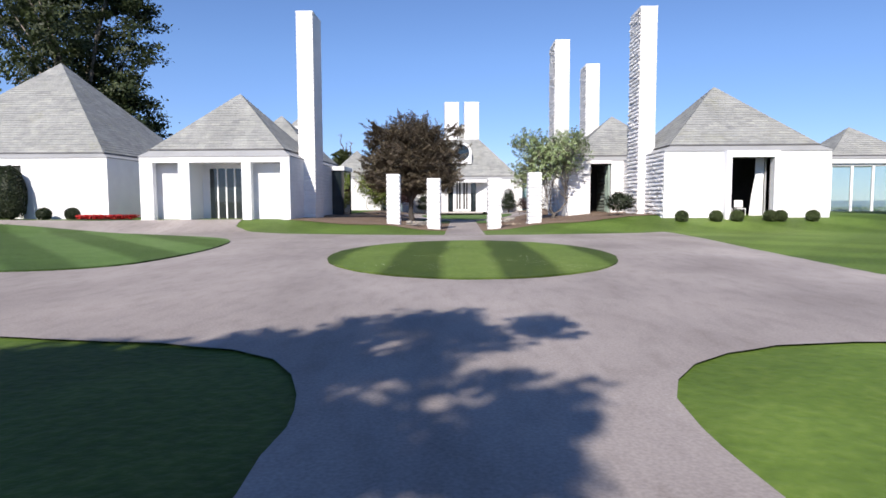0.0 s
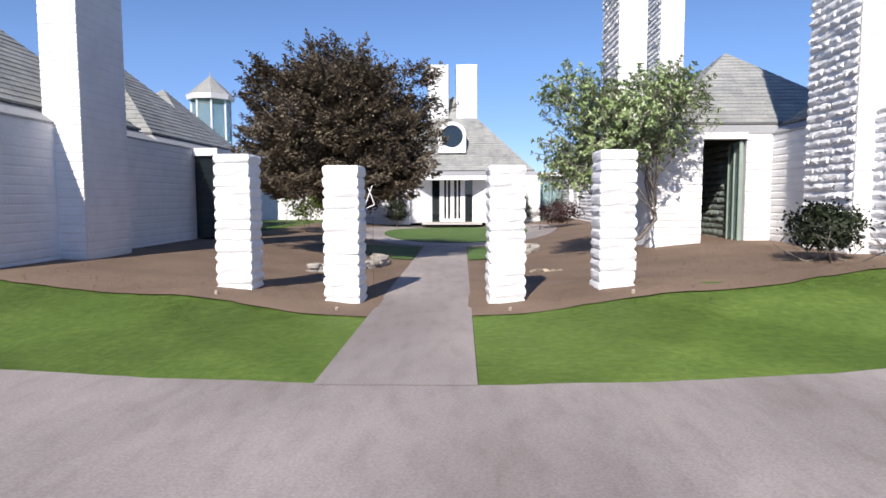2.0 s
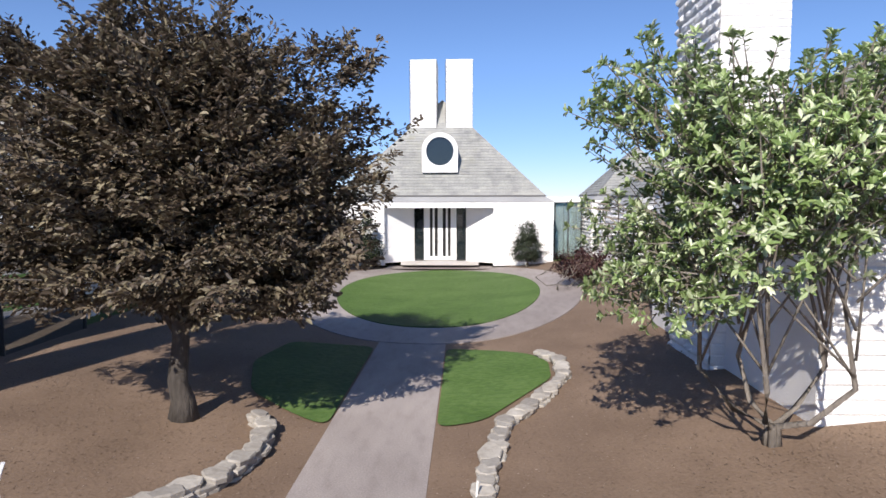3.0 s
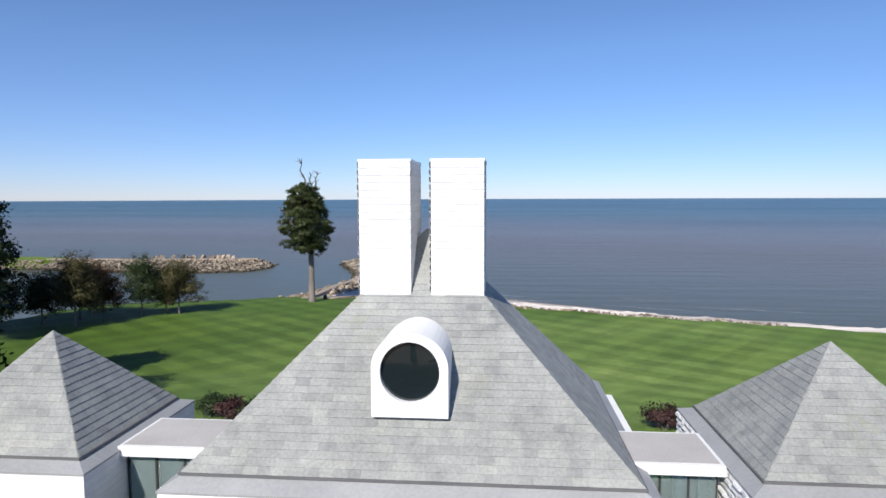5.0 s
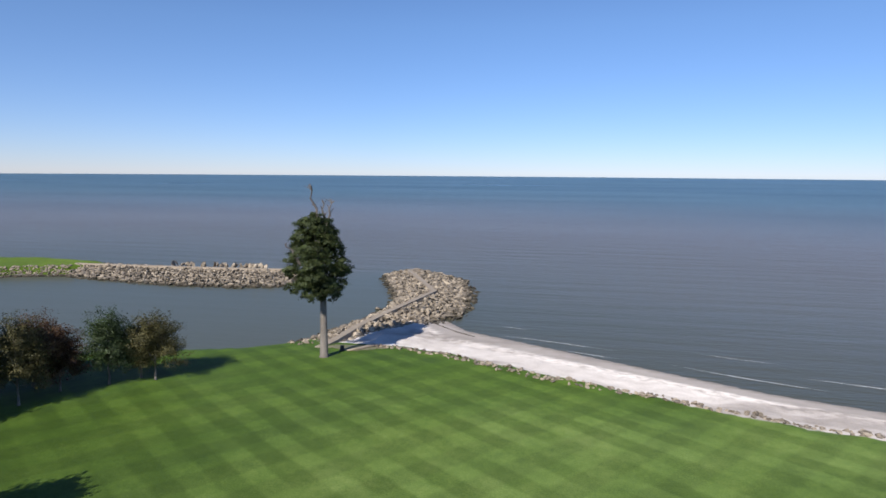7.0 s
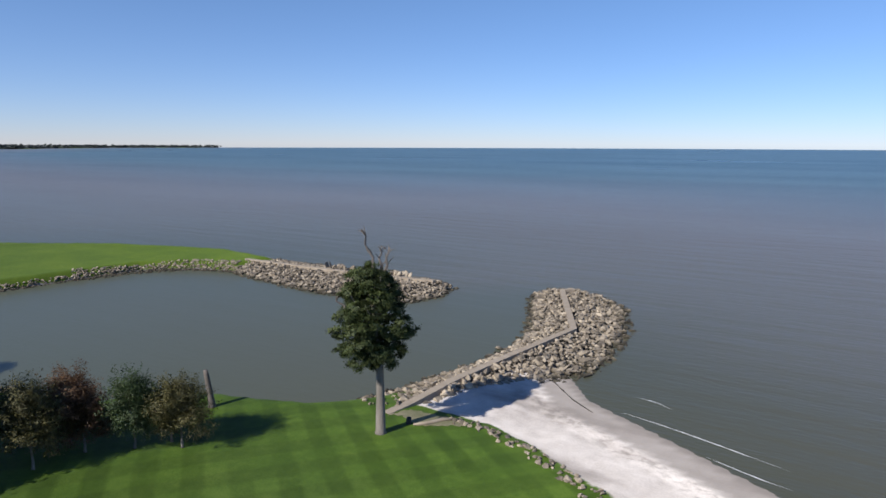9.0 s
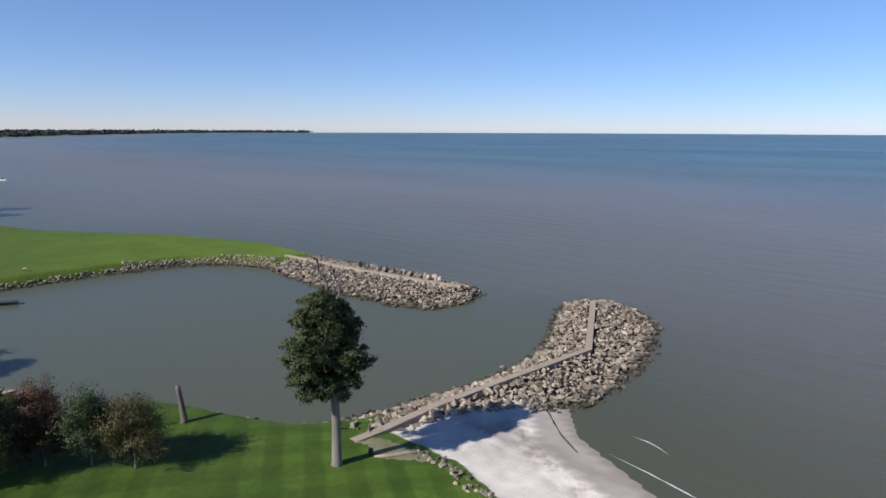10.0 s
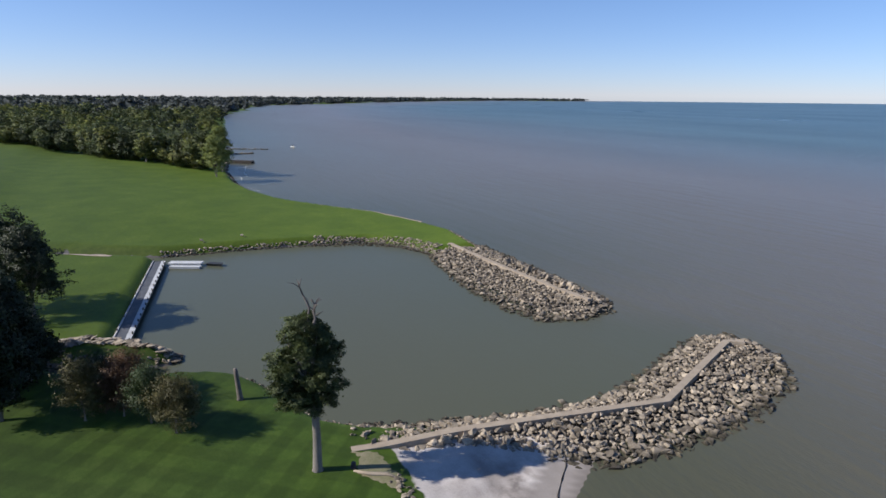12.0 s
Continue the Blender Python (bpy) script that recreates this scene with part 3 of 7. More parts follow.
def ellipse(cx, cy, rx, ry, n=64, a0=0.0, a1=360.0):
    return [(cx + rx * math.cos(radians(a0 + (a1 - a0) * k / n)), cy + ry * math.sin(radians(a0 + (a1 - a0) * k / n))) for k in range(n)]


def ragged(points, amp=0.06, step=0.25, seed=0):
    """The same outline with small uneven wanderings."""
    out = []
    for i, p in enumerate(points):
        a, b = Vector(p), Vector(points[(i + 1) % len(points)])
        n = max(1, int((b - a).length / step))
        d = (b - a).normalized()
        for k in range(n):
            q = a.lerp(b, k / n)
            w = amp * (noise.noise(Vector((q.x * 1.7, q.y * 1.7, seed))) + 0.6 * noise.noise(Vector((q.x * 6, q.y * 6, seed + 9))))
            out.append((q.x - d.y * w, q.y + d.x * w))
    return out


def rounded(points, r=1.0, n=6):
    out = []
    for i, p in enumerate(points):
        p, a, b = Vector(p), Vector(points[i - 1]), Vector(points[(i + 1) % len(points)])
        da, db = (a - p), (b - p)
        k = min(r, 0.45 * da.length, 0.45 * db.length)
        s, e = p + da.normalized() * k, p + db.normalized() * k
        for j in range(n + 1):
            t = j / n
            out.append(tuple((1 - t) ** 2 * s + 2 * t * (1 - t) * p + t * t * e))
    return out

# ---- drive, beds, paths ----
PAVE = [(-1.35, -60), (1.35, -60), (1.3, 2.8), (1.25, 3.7), (1.32, 4.25), (1.48, 4.7), (1.77, 5.17), (2.2, 5.56), (2.8, 5.85), (3.6, 6.0), (40, 6.6), (40, 9.6), (10, 9.8), (7.9, 10.4), (7.5, 11.6), (8.0, 17.6),
        (8.45, 21.8), (8.75, 26.2), (8.5, 26.8), (7.0, 26.2), (4.6, 25.5), (2.6, 25.15), (0.83, 25.0), (-0.83, 25.05), (-2.6, 25.2), (-4.4, 25.5), (-7.0, 26.2), (-9.4, 27.1), (-10.5, 28.3), (-10.75, 29.9), (-13.3, 29.9), (-18, 29.6), (-40, 31.5), (-40, 6.6),
        (-5.0, 6.15), (-4.0, 6.0), (-3.1, 5.87), (-2.3, 5.64), (-1.83, 5.28), (-1.53, 4.8), (-1.35, 4.3), (-1.25, 3.65), (-1.24, 2.8)]
sheet("driveway", ragged(PAVE, 0.035, 0.3), M_PAVE, 0.025, "mauve-grey aggregate driveway widening into a forecourt", "driveway", 1.0)
sheet("lawn_island", ragged(ellipse(0.08, 15.9, 3.52, 5.15, 72), 0.03, 0.12), M_LAWN, 0.06, "oval lawn island with mown stripes in the drive", "lawn", 0.6, skirt=0.06)
sheet("lawn_island_west", rounded([(-7.4, 12.0), (-40, 10.9), (-40, 29.6), (-22, 28.9), (-15.5, 26.9), (-8.3, 22.6), (-7.2, 17)], 2.5), M_LAWN2, 0.06, "striped lawn beside the curving drive", "lawn", 1.2, skirt=0.06)
BED = [(-0.83, 28.62), (0.83, 28.72), (2.9, 28.95), (5.0, 29.3), (7.6, 29.9), (9.6, 30.2), (9.6, 37.0), (7.4, 59.9), (-7.9, 60.6), (-7.9, 42), (-8.5, 42), (-8.5, 29.85), (-6.5, 29.5), (-4.4, 29.1), (-2.4, 28.78)]
sheet("mulch_bed", ragged(BED, 0.07, 0.25), M_MULCH, 0.02, "brown bark mulch planting bed in the entrance court", "mulch bed", 0.9)
sheet("front_walk", [(-0.83, 24.98), (0.83, 24.98), (0.83, 44.6), (-0.83, 44.6)], M_PAVE, 0.03, "straight mauve-grey paved garden path", "path", 0.8)
sheet("ring_walk", ellipse(0.35, 52.2, 5.2, 8.9, 72), M_PAVE, 0.045, "paved walk curving round an oval lawn", "path", 0.9, holes=[ellipse(0.35, 52.2, 3.75, 7.0, 64)], skirt=0.04)
sheet("door_apron", [(-2.7, 59.2), (2.7, 59.2), (2.7, 61.4), (-2.7, 61.4)], M_PAVE, 0.065, "paved apron before the entrance door", "path", 0.8)
sheet("court_lawn", ellipse(0.35, 52.2, 3.75, 7.0, 64), M_LAWN3, 0.07, "oval lawn before the entrance", "lawn", 0.7, skirt=0.05)
PATCH_E = rounded([(0.86, 37.68), (1.6, 38.0), (2.35, 39.2), (2.95, 40.1), (3.05, 41.3), (2.7, 42.1), (2.0, 42.55), (0.86, 42.8)], 0.3)
sheet("path_lawn", PATCH_E, M_LAWN3, 0.05, "small lawn patch beside the path", "lawn", 0.5)
PATCH_W = rounded([(-0.86, 37.7), (-1.6, 38.3), (-2.6, 39.3), (-3.2, 41.2), (-2.9, 43.2), (-0.86, 43.0)], 0.4)
sheet("path_lawn", PATCH_W, M_LAWN3, 0.05, "small shaded lawn patch beside the path", "lawn", 0.5)

# ---- split-face blocks ----
BLOCKS = {}


def block_mesh(k, mat, key):
    """A pillowed block face 1 x 1 in x and z, about 5 cm proud towards -y."""
    if (k, key) in BLOCKS:
        return BLOCKS[k, key]
    rnd = random.Random(91 + k)
    rough = key == "rough"
    us = (0.0, rnd.uniform(0.05, 0.2), rnd.uniform(0.35, 0.65), rnd.uniform(0.8, 0.95), 1.0) if rough else (0.0, 0.06, 0.5, 0.94, 1.0)
    ws = (0.0, 0.2, 0.46, 0.76, 1.0) if rough else (0.0, 0.2, 0.55, 0.86, 1.0)
    bulge = (0.0, 0.78, 1.0, 0.62, 0.0) if rough else (0.0, 0.95, 1.0, 0.95, 0.0)
    g = Geo()
    v = []
    for j, w in enumerate(ws):
        for i, u in enumerate(us):
            if rough:
                out = 0.004 if j in (0, 4) else -bulge[j] * (rnd.uniform(0.35, 0.85) if i in (0, 4) else rnd.uniform(0.6, 1.3))
                v.append((u, out, w + (rnd.uniform(-0.09, 0.09) if 0 < j < 4 else 0.0)))
            else:
                v.append((u, 0.004 if j in (0, 4) else -bulge[j] * (rnd.uniform(0.82, 1.0) if i in (0, 4) else rnd.uniform(0.82, 1.12)), w))
    g.add(v, [(j * 5 + i, j * 5 + i + 1, j * 5 + i + 6, j * 5 + i + 5) for j in range(4) for i in range(4)])
    BLOCKS[k, key] = g.mesh("block", mat)
    return BLOCKS[k, key]


def block_cells(width, z0, z1, course, length, openings=(), seed=0, uneven=0.0):
    rnd = random.Random(seed)
    n = max(1, round((z1 - z0) / course))
    zs = [z0 + (z1 - z0) * i / n + (rnd.uniform(-uneven, uneven) if 0 < i < n else 0) for i in range(n + 1)]
    for r in range(n):
        u = -(length / 2 if r % 2 else 0) + 0.0
        while u < width - 1e-6:
            a, b = max(u, 0), min(u + length, width)
            u += length
            spans = [(a, b)]
            for (oa, ob_, za, zb) in openings:
                if zs[r] < zb - 0.02 and zs[r + 1] > za + 0.02:
                    spans = [s for (p, q) in spans for s in ((p, min(q, oa)), (max(p, ob_), q)) if s[1] - s[0] > 0.02]
            for p, q in spans:
                if q - p > 0.05:
                    yield p, q, zs[r], zs[r + 1]


def face_blocks(parent, origin, heading, width, z0, z1, proud=0.035, course=0.2, length=0.4, openings=(), pieces=True, seed=0, uneven=0.0, skin=None):
    """Blocks on a wall face: origin is its lower left corner seen from outside, heading the degrees of its outward normal."""
    base = Matrix.Translation((origin[0], origin[1], 0)) @ Matrix.Rotation(radians(heading + 90), 4, "Z")
    rnd = random.Random(seed + 5)
    joined = Geo()
    for a, b, za, zb in block_cells(width, z0, z1, course, length, openings, seed, uneven):
        m = base @ Matrix.Translation((a + 0.001, 0, za + 0.003)) @ Matrix.Diagonal((b - a - 0.002, proud * (rnd.uniform(0.55, 1.25) if proud > 0.05 else rnd.uniform(0.9, 1.12)), zb - za - 0.006, 1))
        k = rnd.randrange(24)
        look_key = "rough" if proud > 0.05 else "b"
        if pieces:
            piece("block", block_mesh(k, M_BLOCK, look_key), m, parent)
        else:
            me = block_mesh(k, M_BLOCK, look_key)
            joined.add([m @ v.co for v in me.vertices], [tuple(q.vertices) for q in me.polygons])
    if not pieces:
        part("block_facing", joined, skin or M_BLOCK, parent, "", False, "stuff")


# ---- chimneys and pillars ----
def chimney(x0, x1, y0, y1, z0, z1, label, west=True, east=True, pieces="s", cap=True, bulge=0.08):
    c = thing("chimney", ((x0 + x1) / 2, (y0 + y1) / 2, z0), label, "chimney", "white chimneys")
    shaft = part("shaft", Geo().box(x0 + 0.02, x1 - 0.02, y0 + 0.02, y1 - 0.02, z0, z1), M_WHITE, c)
    face_blocks(shaft, (x0 + 0.02, y0 + 0.02), -90, x1 - x0 - 0.04, z0, z1, 0.02, 0.2, 0.4, pieces="s" in pieces, seed=int(x0 * 7) + 3)
    if west:
        face_blocks(shaft, (x0 + 0.02, y1 - 0.02), 180, y1 - y0 - 0.04, z0, z1, bulge, 0.2, 0.4, pieces="w" in pieces, seed=int(x0 * 5) + 9)
    if east:
        face_blocks(shaft, (x1 - 0.02, y0 + 0.02), 0, y1 - y0 - 0.04, z0, z1, 0.014, 0.2, 0.4, pieces="e" in pieces, seed=int(x0 * 3) + 1)
    if cap:
        part("cap", Geo().box(x0, x1, y0, y1, z1, z1 + 0.07), M_SMOOTH, c)
        mx, my = (x0 + x1) / 2, (y0 + y1) / 2 + 0.3
        g = Geo().box(mx - 0.25, mx + 0.25, my - 0.26, my + 0.26, z1 + 0.07, z1 + 0.085)
        fl = part("flue_grille", g, M_GRILLE, c, "black flue grille")
        for k in range(4):
            part("grille_bar", Geo().box(mx - 0.25, mx + 0.25, my - 0.25 + 0.15 * k, my - 0.2 + 0.15 * k, z1 + 0.085, z1 + 0.1), M_FLASH, fl)
    return c


COURSES = {}


def course_mesh(k):
    """One pillar course, 1 x 1 x 1, its four faces bulging and chipped."""
    if k not in COURSES:
        r = random.Random(40 + k)
        lv = ((0.0, 0.482), (0.2, 0.516), (0.5, 0.535), (0.8, 0.518), (1.0, 0.482))
        ring = [(-1, -1), (-0.35, -1.02), (0.3, -1.03), (1, -1), (1.03, -0.3), (1.02, 0.35), (1, 1), (0.3, 1.02), (-0.4, 1.03), (-1, 1), (-1.02, 0.3), (-1.03, -0.4)]
        v = [(x * h + r.uniform(-.018, .018), y * h + r.uniform(-.018, .018), z + (r.uniform(-.05, .05) if 0 < z < 1 else 0)) for z, h in lv for x, y in ring]
        f = [(a * 12 + b, a * 12 + (b + 1) % 12, (a + 1) * 12 + (b + 1) % 12, (a + 1) * 12 + b) for a in range(4) for b in range(12)]
        COURSES[k] = Geo().add(v, f + [tuple(range(11, -1, -1)), tuple(range(48, 60))]).mesh("block", M_BLOCK)
    return COURSES[k]


def pillar(x, y, z0, z1, turn, seed):
    rnd = random.Random(seed)
    p = thing("pillar", (x, y, z0), "freestanding white split-face block pillar in the mulch bed", "pillar", "pillars before the court")
    n = 12
    zs = [z0 - 0.2] + [z0 + (z1 - z0) * k / n + (rnd.uniform(-.025, .025) if 0 < k < n else 0) for k in range(n + 1)]
    core = part("core", Geo().obox(pose(x, y, (z0 + z1) / 2 - 0.1, 0, 0, turn), 0.52, 0.52, z1 - z0 + 0.16), M_WHITE, p)
    for a, b in zip(zs, zs[1:]):
        w = 0.61 * rnd.uniform(0.985, 1.02)
        piece("block", course_mesh(rnd.randrange(8)), pose(x + rnd.uniform(-.006, .006), y + rnd.uniform(-.006, .006), a, 0, 0, turn + 90 * rnd.randrange(4)) @ Matrix.Diagonal((w, w, b - a, 1)), core)


pillar(-3.4, 30.15, 0.04, 2.36, 0, 3)
pillar(-1.45, 30.13, -0.19, 2.15, -3, 4)
pillar(1.45, 30.13, -0.2, 2.14, 3, 5)
pillar(3.38, 30.15, 0.07, 2.4, 2, 6)


# ---- pavilions ----
def wall_run(g, a, b, fixed0, fixed1, z0, z1, axis, openings):
    """A wall from a to b along an axis, between two planes, with openings (a, b, za, zb), as one closed shell."""
    us = sorted({a, b, *[c for o in openings for c in o[:2]]})
    zs = sorted({z0, z1, *[min(max(c, z0), z1) for o in openings for c in o[2:]]})

    def full(i, k):
        if not (0 <= i < len(us) - 1 and 0 <= k < len(zs) - 1):
            return False
        u, z = (us[i] + us[i + 1]) / 2, (zs[k] + zs[k + 1]) / 2
        return not any(o[0] < u < o[1] and o[2] < z < o[3] for o in openings)
    at, verts, fs = {}, [], []

    def vert(i, k, d):
        if (i, k, d) not in at:
            at[i, k, d] = len(verts)
            c = (fixed0, fixed1)[d]
            verts.append((us[i], c, zs[k]) if axis == "x" else (c, us[i], zs[k]))
        return at[i, k, d]
    for i in range(len(us) - 1):
        for k in range(len(zs) - 1):
            if not full(i, k):
                continue
            fs.append((vert(i, k, 0), vert(i + 1, k, 0), vert(i + 1, k + 1, 0), vert(i, k + 1, 0)))
            fs.append((vert(i, k, 1), vert(i, k + 1, 1), vert(i + 1, k + 1, 1), vert(i + 1, k, 1)))
            for (di, dk, p, q) in ((-1, 0, (i, k), (i, k + 1)), (1, 0, (i + 1, k + 1), (i + 1, k)), (0, -1, (i + 1, k), (i, k)), (0, 1, (i, k + 1), (i + 1, k + 1))):
                if not full(i + di, k + dk):
                    fs.append((vert(*p, 0), vert(*q, 0), vert(*q, 1), vert(*p, 1)))
    if axis == "y":
        fs = [q[::-1] for q in fs]
    g.add(verts, fs)


def slope_shingles(corner_a, corner_b, apex, expose=0.205, wide=0.4, seed=0, top=None):
    """Shingle prisms on the triangle a, b, apex; yields eight corners each."""
    a, b, t = Vector(corner_a), Vector(corner_b), Vector(apex)
    u = (b - a).normalized()
    foot = a + u * (t - a).dot(u)
    up = (t - foot)
    height = up.length
    up.normalize()
    n = u.cross(up).normalized()
    la, lb = (foot - a).length, (b - foot).length
    rnd = random.Random(seed)
    rows = int((top or height) / expose)
    for r in range(rows):
        s0, s1 = r * expose, min(r * expose + expose * 1.12, height)
        lo0, hi0 = -la * (1 - s0 / height), lb * (1 - s0 / height)
        lo1, hi1 = -la * (1 - s1 / height), lb * (1 - s1 / height)
        x = lo0 - rnd.uniform(0, wide)
        while x < hi0:
            w = wide * rnd.uniform(0.75, 1.25)
            c = []
            lift = 0.024 * rnd.uniform(0.8, 1.2)
            for (s, lo, hi, h) in ((s0, lo0, hi0, lift), (s1, lo1, hi1, 0.006)):
                p, q = min(max(x + 0.001, lo), hi), min(max(x + w - 0.001, lo), hi)
                c += [foot + u * p + up * s, foot + u * q + up * s, foot + u * p + up * s + n * h, foot + u * q + up * s + n * h]
            if (c[1] - c[0]).length + (c[5] - c[4]).length > 0.06:
                yield c
            x += w


SHINGLE_FACES = [(0, 1, 3, 2), (2, 3, 7, 6), (1, 5, 7, 3), (0, 2, 6, 4)]


def hip_roof(parent, x0, x1, y0, y1, z_wall, z_edge, apex, inset=0.38, shingled="sewn", piece_sides="", seed=0, top=None):
    """A slate pyramid with a sloped metal skirt under its edge."""
    r = part("roof", Geo(), M_SLATE, parent, "grey slate hipped roof")
    g = Geo()
    ix0, ix1, iy0, iy1 = x0 + inset, x1 - inset, y0 + inset, y1 - inset
    ring = [(ix0, iy0, z_edge), (ix1, iy0, z_edge), (ix1, iy1, z_edge), (ix0, iy1, z_edge)]
    g.add(ring + [apex], [(0, 1, 4), (1, 2, 4), (2, 3, 4), (3, 0, 4), (0, 3, 2, 1)])
    r.data = g.mesh("roof", M_SLATE)
    f = Geo()
    out = [(x0 - 0.03, y0 - 0.03, z_wall), (x1 + 0.03, y0 - 0.03, z_wall), (x1 + 0.03, y1 + 0.03, z_wall), (x0 - 0.03, y1 + 0.03, z_wall)]
    inn = [(ix0 + 0.05, iy0 + 0.05, z_edge - 0.03), (ix1 - 0.05, iy0 + 0.05, z_edge - 0.03), (ix1 - 0.05, iy1 - 0.05, z_edge - 0.03), (ix0 + 0.05, iy1 - 0.05, z_edge - 0.03)]
    low = [(p[0], p[1], p[2] - 0.05) for p in out]
    f.add(out + inn + low, [(i, (i + 1) % 4, 4 + (i + 1) % 4, 4 + i) for i in range(4)] + [(8 + i, 8 + (i + 1) % 4, (i + 1) % 4, i) for i in range(4)] + [(8, 11, 10, 9)])
    part("eave_flashing", f, M_FLASH, r, "grey metal eave flashing")
    # Lip round the slate edge, coloured dark to draw the eave's shadow gap.
    lip = Geo()
    e = 0.05
    for (p, q, c, d) in ((ix0 - e, ix1 + e, iy0 - e, iy0 + 0.06), (ix0 - e, ix1 + e, iy1 - 0.06, iy1 + e), (ix0 - e, ix0 + 0.06, iy0 + 0.06, iy1 - 0.06), (ix1 - 0.06, ix1 + e, iy0 + 0.06, iy1 - 0.06)):
        lip.box(p, q, c, d, z_edge - 0.045, z_edge + 0.012)
    part("drip_edge", lip, M_EAVESHADE, r, "roof edge lip coloured dark for the eave shadow gap")
    sides = {"s": (0, 1), "e": (1, 2), "n": (2, 3), "w": (3, 0)}
    for key, (i, j) in sides.items():
        if key not in shingled:
            continue
        cells = list(slope_shingles(ring[i], ring[j], apex, seed=seed + i, top=top))
        limit = 290 if key in piece_sides else 0
        for c in cells[:limit]:
            mid = sum(c, Vector()) / 8
            sg = Geo().add([p - mid for p in c], SHINGLE_FACES)
            piece("shingle", sg.mesh("shingle", M_SLATE_P), Matrix.Translation(mid), r)
        rest = Geo()
        for c in cells[limit:]:
            rest.add(c, SHINGLE_FACES)
        if rest.v:
            part("slate_field", rest, M_SLATE, r, "", False, "stuff")
    return r


def glazing(parent, a0, a1, z0, z1, plane, n, axis="x", glass=None, frame=0.07, label="tall glazed window with white frames", name="window", pmat=None):
    """A glazed unit of n panes with mullions, in a plane across y (axis x) or x (axis y)."""
    w = part(name, Geo(), M_SMOOTH, parent, label)
    g = Geo()

    def put(geo, p, q, za, zb, d0, d1):
        geo.box(p, q, plane + d0, plane + d1, za, zb) if axis == "x" else geo.box(plane + d0, plane + d1, p, q, za, zb)
    put(g, a0, a1, z0, z0 + frame, -0.05, 0.05)
    w.data = g.mesh(name, pmat or M_SMOOTH)
    g = Geo()
    put(g, a0, a1, z1 - frame, z1, -0.05, 0.05)
    part("head_rail", g, pmat or M_SMOOTH, w)
    for k in range(n + 1):
        c = a0 + (a1 - a0) * k / n
        g = Geo()
        put(g, max(c - frame / 2, a0), min(c + frame / 2, a1), z0 + frame, z1 - frame, -0.052, 0.052)
        part("mullion", g, pmat or M_SMOOTH, w)
    for k in range(n):
        p, q = a0 + (a1 - a0) * k / n + frame / 2, a0 + (a1 - a0) * (k + 1) / n - frame / 2
        pg = Geo()
        put(pg, p, q, z0 + frame, z1 - frame, -0.012, 0.012)
        part("pane", pg, glass or M_GLASS, w, "dark reflecting glass pane")
    return w


def pavilion(name, x0, x1, y0, y1, z0, z_wall, z_edge, apex, label, front=(), back=(), west=(), east=(), shingled="sewn", piece_sides="", seed=0, blocks="", block_pieces="", top=None, thick=0.35, smooth_from=None):
    h = thing(name, ((x0 + x1) / 2, (y0 + y1) / 2, z0), label, "house", "white pavilions")
    walls = {}
    for key, args in (("s", (x0, x1, y0, y0 + thick, "x", front)), ("n", (x0, x1, y1 - thick, y1, "x", back)), ("w", (y0 + thick, y1 - thick, x0, x0 + thick, "y", west)), ("e", (y0 + thick, y1 - thick, x1 - thick, x1, "y", east))):
        g = Geo()
        wall_run(g, args[0], args[1], args[2], args[3], z0, z_wall - 0.02, args[4], args[5])
        walls[key] = part("wall", g, M_WHITE, h)
    spec = {"s": ((x0, y0), -90, x1 - x0, [(a - x0, b - x0, c, d) for a, b, c, d in front]), "e": ((x1, y0), 0, y1 - y0, [(a - y0, b - y0, c, d) for a, b, c, d in east]),
            "w": ((x0, y1), 180, y1 - y0, [(y1 - b, y1 - a, c, d) for a, b, c, d in west]), "n": ((x1, y1), 90, x1 - x0, [(x1 - b, x1 - a, c, d) for a, b, c, d in back])}
    for key in blocks:
        o, hd, w, ops = spec[key]
        if key == "w" and smooth_from is not None:
            cut = y1 - smooth_from
            face_blocks(walls[key], o, hd, cut, z0, z_wall - 0.06, 0.014, 0.2, 0.4, (), key in block_pieces, seed + 12)
            o, w = (x0, smooth_from), w - cut
        face_blocks(walls[key], o, hd, w, z0, z_wall - 0.06, 0.07 if key == "w" else (0.012 if key == "e" else 0.03), 0.2, 0.4, ops, key in block_pieces, seed + 11)
    hip_roof(h, x0, x1, y0, y1, z_wall, z_edge, apex, 0.38, shingled, piece_sides, seed, top)
    part("interior_floor", Geo().box(x0 + thick, x1 - thick, y0 + thick, y1 - thick, z0 - 0.02, z0 + 0.06), M_UNLIT, h)
    return h


# west front pavilion with a three-bay portico
LPX0, LPX1, LPY0, LPY1 = -15.75, -8.4, 29.95, 37.4
lp = pavilion("west_pavilion", LPX0, LPX1, LPY0, LPY1, 0.1, 3.29, 3.64, (-12.0, 33.65, 6.85), "white split-block pavilion with slate pyramid roof and portico",
              front=[(-15.1, -13.85, 0.1, 2.97), (-13.3, -10.75, 0.1, 2.97), (-10.3, -8.85, 0.1, 2.97)], shingled="sew", seed=20, blocks="e", block_pieces="e")
part("niche_wall", Geo().box(-15.4, -13.62, 30.6, 30.8, 0.1, 2.97), M_WHITE, lp, "recessed white niche wall")
part("niche_wall", Geo().box(-10.52, -8.75, 30.6, 30.8, 0.1, 2.97), M_WHITE, lp, "recessed white niche wall")
g = Geo()
g.box(-13.5, -13.3, 30.3, 31.6, 0.1, 2.97).box(-10.75, -10.55, 30.3, 31.6, 0.1, 2.97).box(-13.85, -10.2, 30.3, 31.6, 2.97, 3.1)
